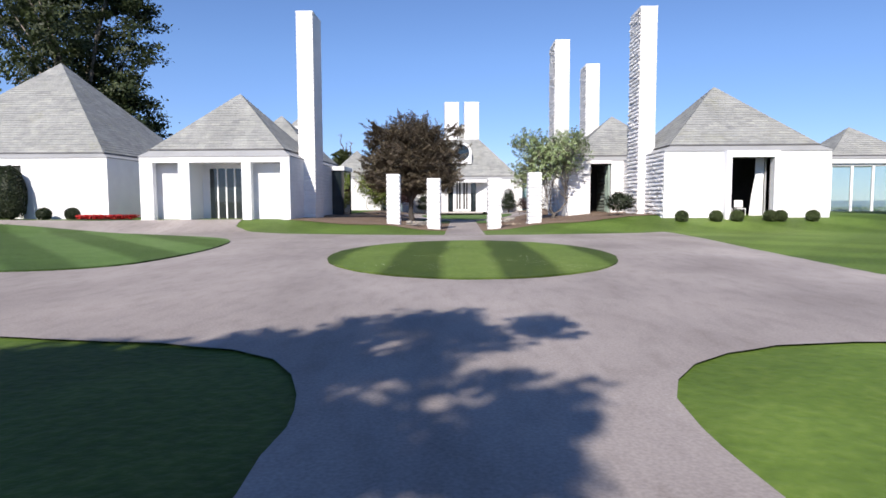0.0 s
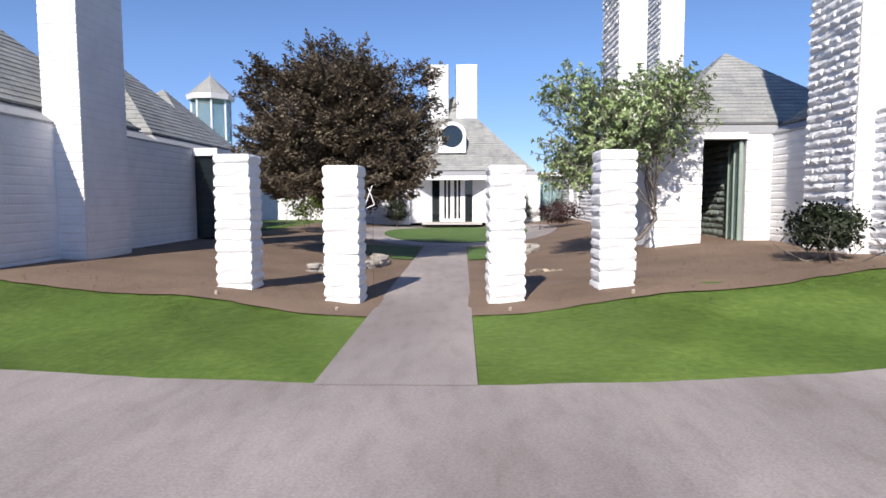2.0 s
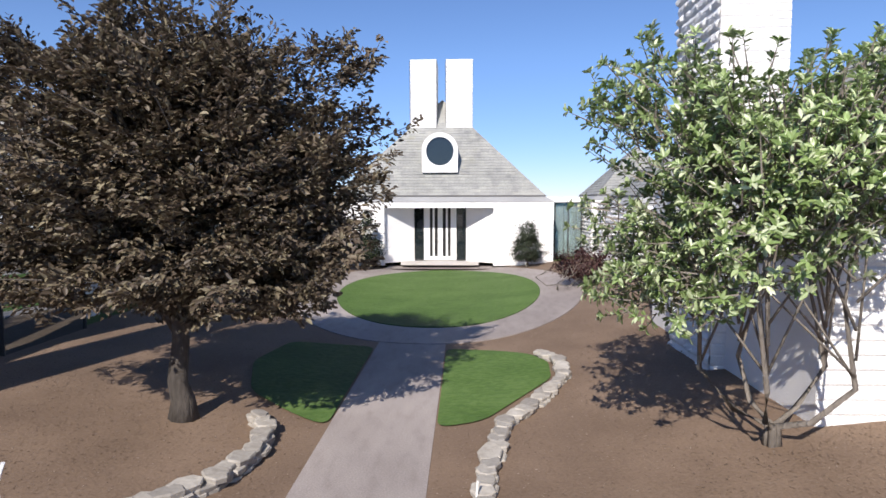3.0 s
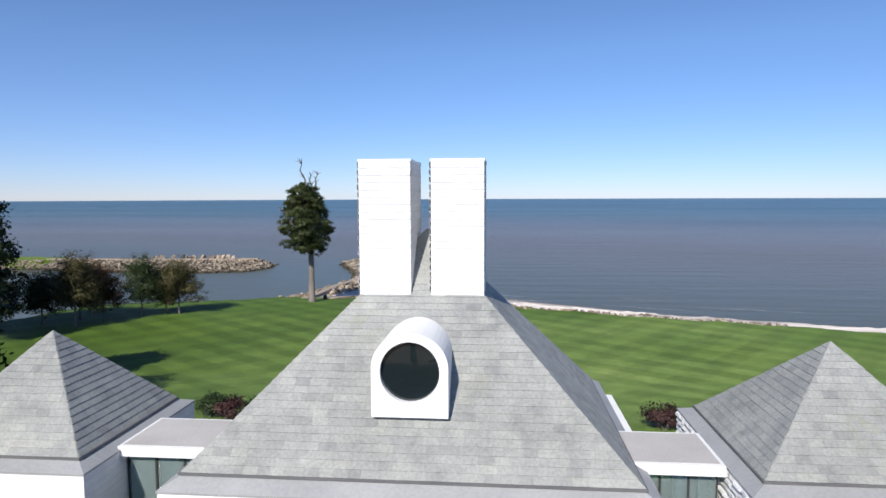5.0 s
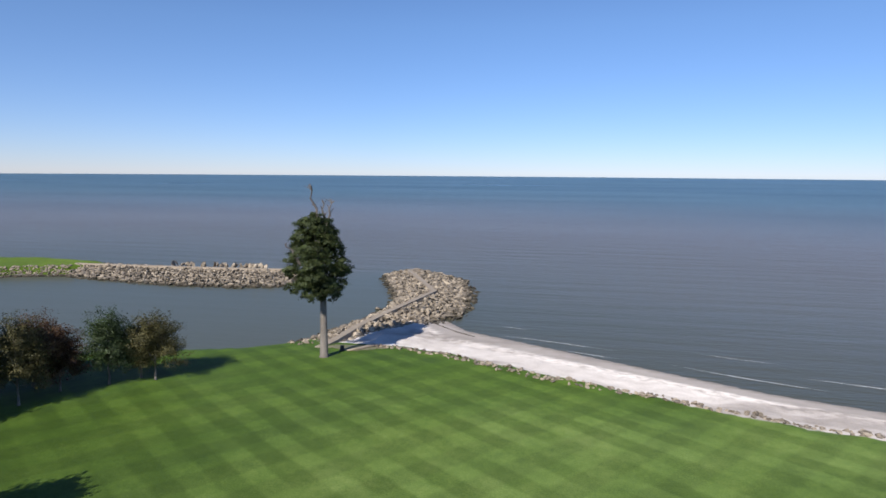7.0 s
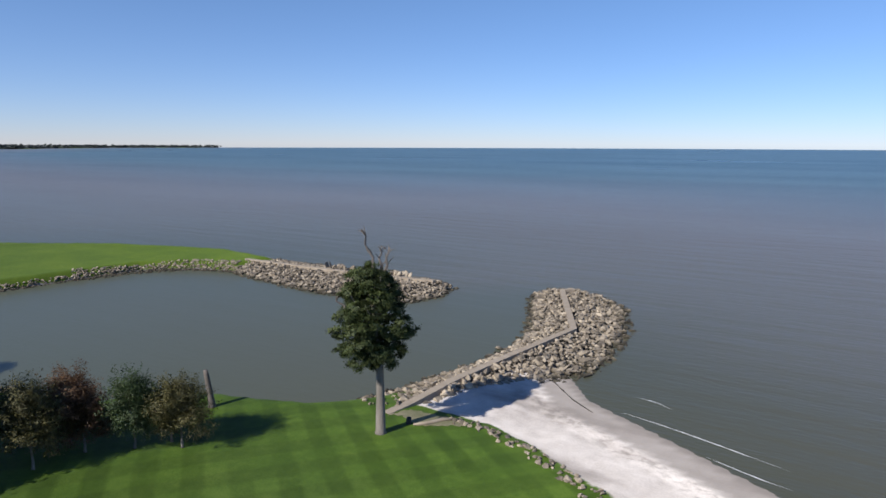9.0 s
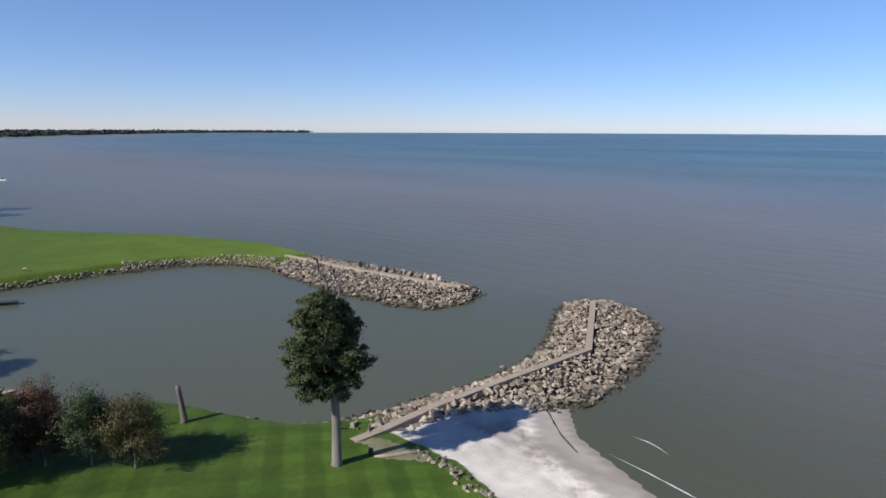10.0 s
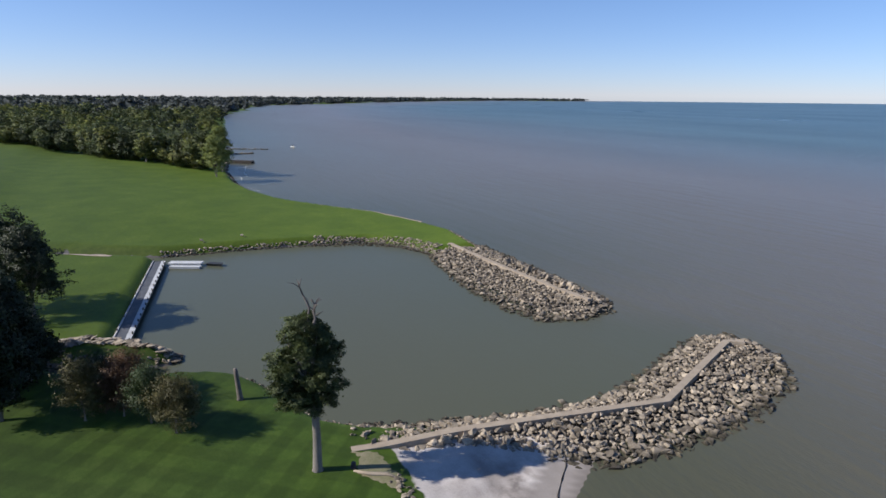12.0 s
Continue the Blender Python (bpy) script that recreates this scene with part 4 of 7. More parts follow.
g.box(-13.3, -12.95, 31.5, 31.6, 0.1, 2.97).box(-11.2, -10.75, 31.5, 31.6, 0.1, 2.97)
part("portico_reveal", g, M_SMOOTH, lp)
glazing(lp, -12.95, -11.2, 0.15, 2.82, 31.5, 4, label="glazed portico doors in white frames")
part("lintel", Geo().box(-12.95, -11.2, 31.45, 31.6, 2.82, 2.97), M_SMOOTH, lp)
part("porch_floor", Geo().box(-15.6, -8.5, 29.96, 31.5, 0.02, 0.12), M_PAVE, lp)
chimney(-8.65, -7.75, 32.6, 34.5, 0.0, 10.78, "tall white split-block chimney rising beside the west pavilion", west=False, pieces="e")

# second west pavilion with a glass bay
pavilion("west_rear_pavilion", -15.0, -8.42, 37.44, 44.4, 0.1, 3.3, 3.62, (-11.7, 40.4, 6.6), "white block pavilion with slate pyramid roof and glass bay",
               east=[(39.95, 42.6, 0.1, 3.05)], shingled="se", seed=30, blocks="e")
bay = thing("glass_bay", (-8.0, 41.2, 0.1), "glazed bay with white flat roof slab on a block wall", "window")
part("roof_slab", Geo().box(-9.2, -7.58, 39.8, 42.75, 3.05, 3.3), M_SMOOTH, bay)
glazing(bay, 39.95, 42.6, 0.1, 3.05, -7.7, 1, "y", label="wide mirroring bay pane in a dark frame", glass=M_MIRROR, frame=0.06, pmat=M_GRILLE)
glazing(bay, -8.6, -7.75, 0.1, 3.05, 39.95, 1, "x", label="bay side glazing", frame=0.05, pmat=M_GRILLE)
glazing(bay, -8.6, -7.75, 0.1, 3.05, 42.6, 1, "x", label="bay side glazing", frame=0.05, pmat=M_GRILLE)
part("bay_floor", Geo().box(-9.2, -7.7, 39.95, 42.6, 0.0, 0.1), M_PAVE, bay)

# third west pavilion, before the lantern
pavilion("west_court_pavilion", -16.8, -10.0, 44.8, 51.7, 0.1, 3.3, 3.62, (-13.4, 48.25, 6.76), "white pavilion with slate pyramid roof before the lantern", shingled="se", seed=35)

# lantern tower
LX, LY = -14.05, 55.5
lan = thing("roof_lantern", (LX, LY, 0.0), "white octagonal glass lantern with a small slate roof", "lantern tower")
octo = lambda r, z: [(LX + r * math.cos(radians(22.5 + 45 * k)), LY + r * math.sin(radians(22.5 + 45 * k)), z) for k in range(8)]
ring8 = lambda: [(i, (i + 1) % 8, 8 + (i + 1) % 8, 8 + i) for i in range(8)]
part("tower_wall", Geo().add(octo(1.15, 0.0) + octo(1.15, 4.9), ring8() + [tuple(range(8, 16))]), M_WHITE, lan)
for p in octo(1.08, 0):
    part("post", Geo().tube([(p[0], p[1], 4.9), (p[0], p[1], 7.35)], [0.055, 0.055], 6), M_SMOOTH, lan)
for i in range(8):
    a, b = octo(1.06, 4.9)[i], octo(1.06, 4.9)[(i + 1) % 8]
    a2, b2 = octo(1.04, 4.9)[i], octo(1.04, 4.9)[(i + 1) % 8]
    pg = Geo().add([a, b, (b[0], b[1], 7.35), (a[0], a[1], 7.35), a2, b2, (b2[0], b2[1], 7.35), (a2[0], a2[1], 7.35)], [(0, 1, 2, 3), (5, 4, 7, 6)])
    part("pane", pg, M_TEAL, lan, "pale lantern glass")
part("cornice", Geo().add(octo(1.3, 7.35) + octo(1.37, 7.64), ring8() + [tuple(range(8, 16)), tuple(range(8))[::-1]]), M_SMOOTH, lan)
part("lantern_roof", Geo().add(octo(1.33, 7.64) + [(LX, LY, 8.82)], [(i, (i + 1) % 8, 8) for i in range(8)]), M_SLATE, lan)
part("finial", Geo().tube([(LX, LY, 8.76), (LX, LY, 9.05)], [0.05, 0.02], 6), M_FLASH, lan)

# far west pavilion
fl = pavilion("large_west_pavilion", -30.2, -18.05, 31.2, 43.4, 0.1, 3.36, 3.62, (-24.1, 37.4, 9.4), "large white pavilion with tall slate pyramid roof",
              front=[(-24.2, -22.5, 0.1, 2.95)], shingled="se", seed=40)
part("entry_recess", Geo().box(-24.2, -22.5, 32.4, 32.5, 0.1, 2.95).box(-22.55, -22.45, 31.5, 32.4, 0.1, 2.95), M_WHITE, fl)

# east front pavilion
RPX0, RPX1, RPY0, RPY1 = 9.33, 17.0, 29.45, 37.2
rp = pavilion("east_pavilion", RPX0, RPX1, RPY0, RPY1, 0.15, 3.36, 3.66, (13.2, 33.7, 7.0), "white split-block pavilion with slate pyramid roof and tall window",
              front=[(12.28, 14.2, 0.2, 3.02)], shingled="sew", seed=50, blocks="w", block_pieces="w", smooth_from=34.2)
g = Geo()
g.box(12.04, 12.28, 29.02, 29.95, 0.1, 3.32).box(14.2, 14.44, 29.02, 29.95, 0.1, 3.32).box(12.28, 14.2, 29.02, 29.95, 3.02, 3.32)
part("window_surround", g, M_SMOOTH, rp, "raised white window surround")
# Room shell behind the window, its dimness set by colour.
part("room_back", Geo().box(10.2, 16.4, 34.0, 34.1, 0.2, 3.2).box(10.1, 10.2, 29.9, 34.0, 0.2, 3.2).box(16.4, 16.5, 29.9, 34.0, 0.2, 3.2), M_DIM, rp, "interior walls coloured dim for an unlit room")
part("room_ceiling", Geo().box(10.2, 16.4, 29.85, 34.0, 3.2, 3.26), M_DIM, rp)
part("inner_doorway", Geo().box(12.75, 12.95, 33.9, 33.98, 1.3, 2.5), M_SMOOTH, rp, "pale strip of a far doorway")
cg = Geo()
cv = [(13.52 + 0.66 * k / 40 + (0.26 if z > 2 else 0.1 if z > 1 else 0.0) * (1 - k / 40), 30.0 + 0.05 * math.sin(k * 1.3), z) for z in (0.22, 1.2, 2.2, 3.02) for k in range(41)]
cg.add(cv, [(r * 41 + k, r * 41 + k + 1, (r + 1) * 41 + k + 1, (r + 1) * 41 + k) for r in range(3) for k in range(40)])
tagged(new("curtain", cg.mesh("curtain", M_SMOOTH, True)), "gathered white curtain hanging in the tall window", "curtain")
for cx in (12.62, 13.25):
    ch = thing("garden_chair", (cx, 30.3, 0.2), "small white chair standing inside the window", "chair", "white chairs")
    part("seat", Geo().box(cx - 0.2, cx + 0.2, 30.1, 30.5, 0.62, 0.66), M_SMOOTH, ch)
    part("backrest", Geo().box(cx - 0.2, cx + 0.2, 30.47, 30.51, 0.7, 1.05), M_SMOOTH, ch)
    for lx in (-0.18, 0.18):
        for ly in (30.12, 30.48):
            part("leg", Geo().tube([(cx + lx, ly, 0.2), (cx + lx, ly, 0.63)], [0.018, 0.018], 5), M_SMOOTH, ch)
chimney(8.9, 9.77, 32.3, 34.2, 0.1, 10.72, "tall white split-block chimney with rough courses beside the east pavilion", east=False, pieces="w")

# second east pavilion and its chimneys
rb = pavilion("east_rear_pavilion", 6.0, 13.0, 36.7, 44.0, 0.1, 3.4, 3.7, (9.5, 40.5, 6.4), "white block pavilion with slate pyramid roof and recessed glazing",
              front=[(7.42, 8.62, 0.2, 3.2)], shingled="swe", seed=60, blocks="s")
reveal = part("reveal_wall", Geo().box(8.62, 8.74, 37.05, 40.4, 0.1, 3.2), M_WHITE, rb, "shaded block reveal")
# These facing blocks carry the recess shade in their colour.
face_blocks(reveal, (8.62, 40.4), 180, 3.35, 0.2, 3.2, 0.06, 0.2, 0.4, pieces=False, seed=66, skin=M_SHADEBLOCK)
# Recess back, side and ceiling: depth of shade given by near-black colour.
part("recess_back", Geo().box(7.2, 8.62, 40.3, 40.4, 0.1, 3.2).box(7.18, 7.3, 37.05, 40.3, 0.1, 3.2), M_UNLIT, rb)
part("recess_ceiling", Geo().box(7.3, 8.62, 37.05, 40.3, 3.2, 3.28), M_UNLIT, rb)
glazing(rb, 36.74, 37.5, 0.2, 3.15, 8.5, 2, "y", label="narrow green-tinted glass panel in pale frames", glass=M_TEAL, frame=0.05, pmat=M_SAGE)
part("door_sill", Geo().box(7.35, 8.6, 36.6, 40.2, 0.05, 0.2), M_PALE, rb)
part("door_lintel", Geo().box(7.42, 8.62, 36.62, 37.0, 3.2, 3.38), M_SMOOTH, rb)
chimney(5.72, 6.66, 39.6, 41.8, 0.0, 10.95, "tall white block chimney behind the magnolia", east=False, pieces="")
chimney(8.75, 9.73, 45.1, 47.2, 0.0, 10.65, "tall white block chimney behind the east pavilions", east=False, pieces="")
pavilion("small_east_pavilion", 7.75, 14.2, 52.4, 58.75, 0.0, 3.05, 3.4, (10.9, 55.6, 6.0), "small white block pavilion with slate pyramid roof",
              west=[(57.0, 57.6, 0.1, 2.6)], shingled="wsn", seed=70, blocks="sw")

# glazed garden pavilion to the east
rg = thing("garden_pavilion", (24.4, 40.2, 0.1), "glazed garden pavilion with white posts and slate roof", "house", "white pavilions")
glazing(rg, 22.0, 27.0, 0.1, 3.2, 38.1, 4, label="full-height glazing with white posts", glass=M_TEAL, frame=0.14)
glazing(rg, 38.1, 42.6, 0.1, 3.2, 22.0, 4, "y", label="full-height glazing with white posts", glass=M_TEAL, frame=0.14)
part("beam", Geo().box(21.8, 27.2, 37.9, 42.8, 3.2, 3.5), M_SMOOTH, rg)
hip_roof(rg, 21.8, 27.2, 37.9, 42.8, 3.52, 3.7, (24.3, 40.3, 5.6), 0.2, "sw", seed=80)

# entrance house
main = thing("entrance_house", (0, 64.5, 0.0), "white entrance house with slate hipped roof, round dormer and splayed porch", "house", "white pavilions")
MX, MY0, MY1 = 5.75, 59.75, 69.2
g = Geo()
wall_run(g, -MX, MX, MY0, MY0 + 0.35, -0.1, 3.15, "x", [(-2.78, 2.74, -0.1, 2.83)])
front_wall = part("wall", g, M_WHITE, main)
face_blocks(front_wall, (-MX, MY0), -90, 2 * MX, -0.1, 3.1, 0.02, 0.2, 0.4, [(MX - 2.78, MX + 2.74, -0.2, 2.83)], False, 77)
part("wall", Geo().box(-MX, -MX + 0.35, MY0 + 0.35, MY1, -0.1, 3.15), M_WHITE, main)
part("wall", Geo().box(MX - 0.35, MX, MY0 + 0.35, MY1, -0.1, 3.15), M_WHITE, main)
part("wall", Geo().box(-MX + 0.35, MX - 0.35, MY1 - 0.35, MY1, -0.1, 3.15), M_WHITE, main)
hip_roof(main, -MX, MX, MY0, MY1, 3.17, 3.46, (0.0, 64.91, 9.02), 0.38, "sewn", "s", 90, 5.6)
g = Geo()
for s, xo, xi in ((-1, -2.78, -1.36), (1, 2.74, 1.36)):
    q = [(xo, 60.1, 0.0), (xi, 61.2, 0.0), (xi, 61.2, 2.85), (xo, 60.1, 2.85)]
    q2 = [(x + 0.15 * s, y + 0.1, z) for x, y, z in q]
    part("porch_splay", Geo().add(q + q2, [(0, 1, 2, 3), (7, 6, 5, 4), (0, 4, 5, 1), (3, 2, 6, 7), (1, 5, 6, 2), (0, 3, 7, 4)]), M_WHITE, main, "splayed white porch wall")
part("porch_ceiling", Geo().box(-2.9, 2.9, 60.1, 61.35, 2.83, 2.95), M_SMOOTH, main)
part("porch_step", Geo().box(-2.0, 2.0, 60.2, 61.2, -0.12, 0.02), M_PALE, main)
glazing(main, -1.36, -0.86, 0.05, 2.83, 61.22, 1, label="dark glass side light", frame=0.04, pmat=M_GRILLE, name="side_light")
glazing(main, 0.86, 1.36, 0.05, 2.83, 61.22, 1, label="dark glass side light", frame=0.04, pmat=M_GRILLE, name="side_light")
# Near-black sheet behind the leaf gives the slits their unlit depth.
door = part("door", Geo().box(-0.86, 0.86, 61.24, 61.32, 0.05, 2.83), M_UNLIT, main, "white entrance door with four tall glass slits")
g = Geo()
for a, b in ((-0.86, -0.55), (-0.4, -0.3), (-0.13, 0.13), (0.3, 0.4), (0.55, 0.86)):
    g.box(a, b, 61.17, 61.24, 0.05, 2.83)
g.box(-0.86, 0.86, 61.16, 61.24, 0.05, 0.25)
part("door_leaf", g, M_SMOOTH, door, "white door leaf")
part("door_handle", Geo().tube([(-0.08, 61.13, 0.95), (-0.08, 61.13, 1.35)], [0.02, 0.02], 6), M_FLASH, door)
# Near-black sheet in place of the shaded hall behind the door.
part("interior_back", Geo().box(-1.5, 1.5, 61.9, 62.0, 0.0, 3.0), M_UNLIT, main)

# round dormer: arched face, barrel back, round window
dor = part("dormer", Geo(), M_SMOOTH, main, "white barrel dormer")
DX, DZ0, DZC, DRZ = 0.93, 4.66, 5.86, 0.86
arch = [(-DX, DZ0), (DX, DZ0)] + [(DX * math.cos(radians(a)), DZC + DRZ * math.sin(radians(a))) for a in range(0, 181, 9)]
circ = [(0.72 * math.cos(radians(a)), 5.76 + 0.74 * math.sin(radians(a))) for a in range(0, 360, 10)]
g = Geo()
n = len(arch)
g.add([(x, 60.9, z) for x, z in arch] + [(x, 64.2, z) for x, z in arch], [(i, (i + 1) % n, n + (i + 1) % n, n + i) for i in range(n)])
from mathutils.geometry import delaunay_2d_cdt
pts = [Vector(p) for p in arch] + [Vector(p) for p in circ]
ed = [(i, (i + 1) % n) for i in range(n)] + [(n + i, n + (i + 1) % 36) for i in range(36)]
dv, _, df, *_ = delaunay_2d_cdt(pts, ed, [], 0, 1e-5)
keep = [q for q in df if (sum((dv[i] for i in q), Vector((0, 0))) / len(q) - Vector((0, 5.76))).length > 0.0 and poly_distance(*(np.array([c]) for c in sum((dv[i] for i in q), Vector((0, 0))) / len(q)), arch)[0] > 0 and poly_distance(*(np.array([c]) for c in sum((dv[i] for i in q), Vector((0, 0))) / len(q)), circ)[0] < 0]
g.add([(p.x, 60.9, p.y) for p in dv], keep)
k = len(circ)
g.add([(x, 60.9, z) for x, z in circ] + [(x, 61.06, z) for x, z in circ], [(i, k + i, k + (i + 1) % k, (i + 1) % k) for i in range(k)])
dor.data = g.mesh("dormer", M_SMOOTH)
part("round_window", Geo().add([(x * 1.02, 61.05, 5.76 + (z - 5.76) * 1.02) for x, z in circ], [tuple(range(k))]), M_GLASS, dor, "round dark glass window")
chimney(-1.74, -0.27, 63.36, 65.65, 6.9, 10.9, "twin white block chimney over the entrance house", bulge=0.05)
chimney(0.25, 1.74, 63.36, 65.65, 6.9, 10.9, "twin white block chimney over the entrance house", bulge=0.05)

# links and flanking pavilions
for x0, x1, gl in ((-7.95, -5.35, M_TEAL), (5.35, 7.65, M_TEAL)):
    lk = thing("glazed_link", ((x0 + x1) / 2, 62.3, 0.0), "low flat-roofed glazed link between white pavilions", "link", "glazed links")
    part("roof_slab", Geo().box(x0, x1, 61.7, 63.85, 3.1, 3.37), M_SMOOTH, lk)
    part("roof_felt", Geo().box(x0 + 0.1, x1 - 0.1, 61.8, 63.75, 3.37, 3.385), M_PALE, lk, "pale grey roof covering")
    glazing(lk, x0 + 0.1, x1 - 0.1, 0.0, 3.1, 62.0, 3, label="link glazing", glass=gl, frame=0.05, pmat=M_GRILLE)
    glazing(lk, x0 + 0.1, x1 - 0.1, 0.0, 3.1, 63.5, 3, label="link glazing", glass=gl, frame=0.05, pmat=M_GRILLE)
    part("floor", Geo().box(x0, x1, 61.8, 63.7, -0.1, 0.02), M_PAVE, lk)
pavilion("west_flank_pavilion", -13.4, -7.9, 60.25, 65.75, -0.1, 3.28, 3.5, (-10.55, 62.95, 6.19), "white pavilion with slate pyramid roof beside the entrance house", shingled="se", seed=100, blocks="e")
pavilion("east_flank_pavilion", 7.75, 13.6, 60.3, 66.15, -0.1, 3.28, 3.5, (10.70, 63.2, 6.17), "white pavilion with slate pyramid roof beside the entrance house", shingled="sw", seed=110, blocks="w")
part_wall = Geo().box(6.0, 6.3, 64.2, 69.5, -0.1, 2.6)
solo("garden_wall", part_wall, M_WHITE, "low white garden wall behind the link", "wall", "structure")

# ---- trees and shrubs ----
def leaf_quads(rng, centres, size, slim=0.55, droop=0.3, out=None):
    n = len(centres)
    nrm = rng.normal(size=(n, 3))
    nrm[:, 2] = np.abs(nrm[:, 2]) + droop
    nrm /= np.linalg.norm(nrm, axis=1)[:, None]
    if out is not None:
        nrm *= -np.where(np.sum(nrm * out, 1) < 0, -1, 1)[:, None]
    a = np.cross(nrm, rng.normal(size=(n, 3)))
    a /= np.linalg.norm(a, axis=1)[:, None] + 1e-9
    b = np.cross(nrm, a)
    s = size * rng.uniform(0.6, 1.35, n)[:, None]
    a, b = a * s * 0.5, b * s * 0.5 * slim
    return np.stack([centres - a, centres + b - 0.15 * a, centres + a, centres - b - 0.15 * a], 1)


def crown_points(rng, blobs, clusters, per, spread, hollow=0.55, rough=0.35, spray=0.0):
    """Leaf clusters in a few ellipsoids (x, y, z, rx, ry, rz), with ragged edges and gaps."""
    vol = np.array([b[3] * b[4] * b[5] for b in blobs]) ** 0.8
    pick = rng.choice(len(blobs), clusters, p=vol / vol.sum())
    d = rng.normal(size=(clusters, 3))
    d /= np.linalg.norm(d, axis=1)[:, None]
    r = hollow + (1 - hollow) * rng.uniform(0, 1, clusters) ** 0.6
    bumps = 1 + rough * np.array([noise.noise(Vector(v) * 2.3 + Vector((float(k), 3.1 * k, 0))) for v, k in zip(d, pick)])
    bl = np.array(blobs)[pick]
    c = bl[:, :3] + d * (r * bumps)[:, None] * bl[:, 3:6]
    run = np.repeat(d + np.array([0, 0, 0.35]), per, 0) * (rng.uniform(-0.5, 1.0, clusters * per) * spray)[:, None]
    pts = np.repeat(c, per, 0) + run + rng.normal(size=(clusters * per, 3)) * np.array([spread, spread, spread * 0.6])
    way = np.repeat(d, per, 0)
    return c, pts, way


def leaf_blades(name, base, axis, nrm, size, slim, mat):
    """Pointed oval leaves folded along their midrib, from foot, heading and facing of each."""
    unit = lambda v: v / (np.linalg.norm(v, axis=1)[:, None] + 1e-9)
    axis = unit(axis)
    side = unit(np.cross(nrm, axis))
    nrm = np.cross(axis, side)
    s = size[:, None]
    w, fold = side * s * slim * 0.5, nrm * s * slim * 0.16
    v = np.stack([base, base + axis * s * 0.35 - w + fold, base + axis * s * 0.75 - 0.72 * w + fold, base + axis * s - nrm * s * 0.12,
                  base + axis * s * 0.75 + 0.72 * w + fold, base + axis * s * 0.35 + w + fold], 1)
    n = len(base)
    me = bpy.data.meshes.new(name)
    me.vertices.add(6 * n)
    me.vertices.foreach_set("co", np.ascontiguousarray(v, dtype=np.float32).ravel())
    me.loops.add(8 * n)
    me.loops.foreach_set("vertex_index", (np.arange(n)[:, None] * 6 + np.array([0, 1, 2, 3, 0, 3, 4, 5])).astype(np.int32).ravel())
    me.polygons.add(2 * n)
    me.polygons.foreach_set("loop_start", np.arange(0, 8 * n, 4, dtype=np.int32))
    me.materials.append(mat)
    me.update(calc_edges=True)
    return me


def spray_crown(rng, t, c, d, heart, mat, per, leaf, slim, length, lift, whorl, bark):
    """A crown of leafy twigs: flat fans of leaves along each twig, or rosettes at the tips of shoots."""
    n = len(c)
    out = (c - heart) * np.array([1, 1, 0.6])
    out /= np.linalg.norm(out, axis=1)[:, None] + 1e-9
    way = 0.7 * out + 0.3 * d + 0.35 * rng.normal(size=(n, 3))
    way[:, 2] = way[:, 2] * (1.0 if whorl else 0.5) + lift
    way /= np.linalg.norm(way, axis=1)[:, None]
    ln = length * rng.uniform(0.6, 1.4, n)
    start = c - way * (ln * 0.6)[:, None]
    up = np.array([0, 0, 1.0]) + 0.3 * rng.normal(size=(n, 3)) + 0.25 * out
    side = np.cross(up, way)
    side /= np.linalg.norm(side, axis=1)[:, None] + 1e-9
    k = np.repeat(np.arange(n), per)
    m = len(k)
    if whorl:
        s = np.where(rng.uniform(size=m) < 0.65, rng.uniform(0.88, 1.0, m), rng.uniform(0.35, 0.88, m))
        turn = rng.uniform(0, 2 * math.pi, m)
        across = np.cross(way, side)
        ring = side[k] * np.cos(turn)[:, None] + across[k] * np.sin(turn)[:, None]
        pos = start[k] + way[k] * (ln[k] * s)[:, None]
        axis = way[k] * rng.uniform(0.25, 0.9, m)[:, None] + ring + np.array([0, 0, 0.12])
        nrm = way[k] * 0.9 + np.array([0, 0, 0.5]) - 0.3 * ring + 0.25 * rng.normal(size=(m, 3))
    else:
        s = rng.uniform(0.05, 1.0, m) ** 0.8
        sign = rng.choice((-1.0, 1.0), m)
        wide = rng.uniform(0, 0.5, m) * ln[k] * (1 - 0.75 * s)
        rise = 0.12 * ln[k] * s * s
        pos = start[k] + way[k] * (ln[k] * s)[:, None] + side[k] * (sign * wide)[:, None] + 0.03 * rng.normal(size=(m, 3))
        pos[:, 2] += rise - 0.25 * wide
        axis = 0.75 * way[k] + side[k] * (0.7 * sign)[:, None] + np.array([0, 0, -0.1]) + 0.35 * rng.normal(size=(m, 3))
        nrm = up[k] + 0.45 * rng.normal(size=(m, 3))
    part("crown", leaf_blades("crown", pos, axis, nrm, leaf * rng.uniform(0.65, 1.3, m), slim, mat), None, t)
    g = Geo()
    for i in range(n):
        a, b = Vector(start[i]), Vector(start[i] + way[i] * ln[i] * 0.96 + np.array([0, 0, 0 if whorl else 0.1 * ln[i]]))
        g.tube([a, a.lerp(b, 0.5), b], [0.011, 0.008, 0.003], 3)
    part("twig_growth", g, bark, t, "fine leafy twigs", False, "stuff")


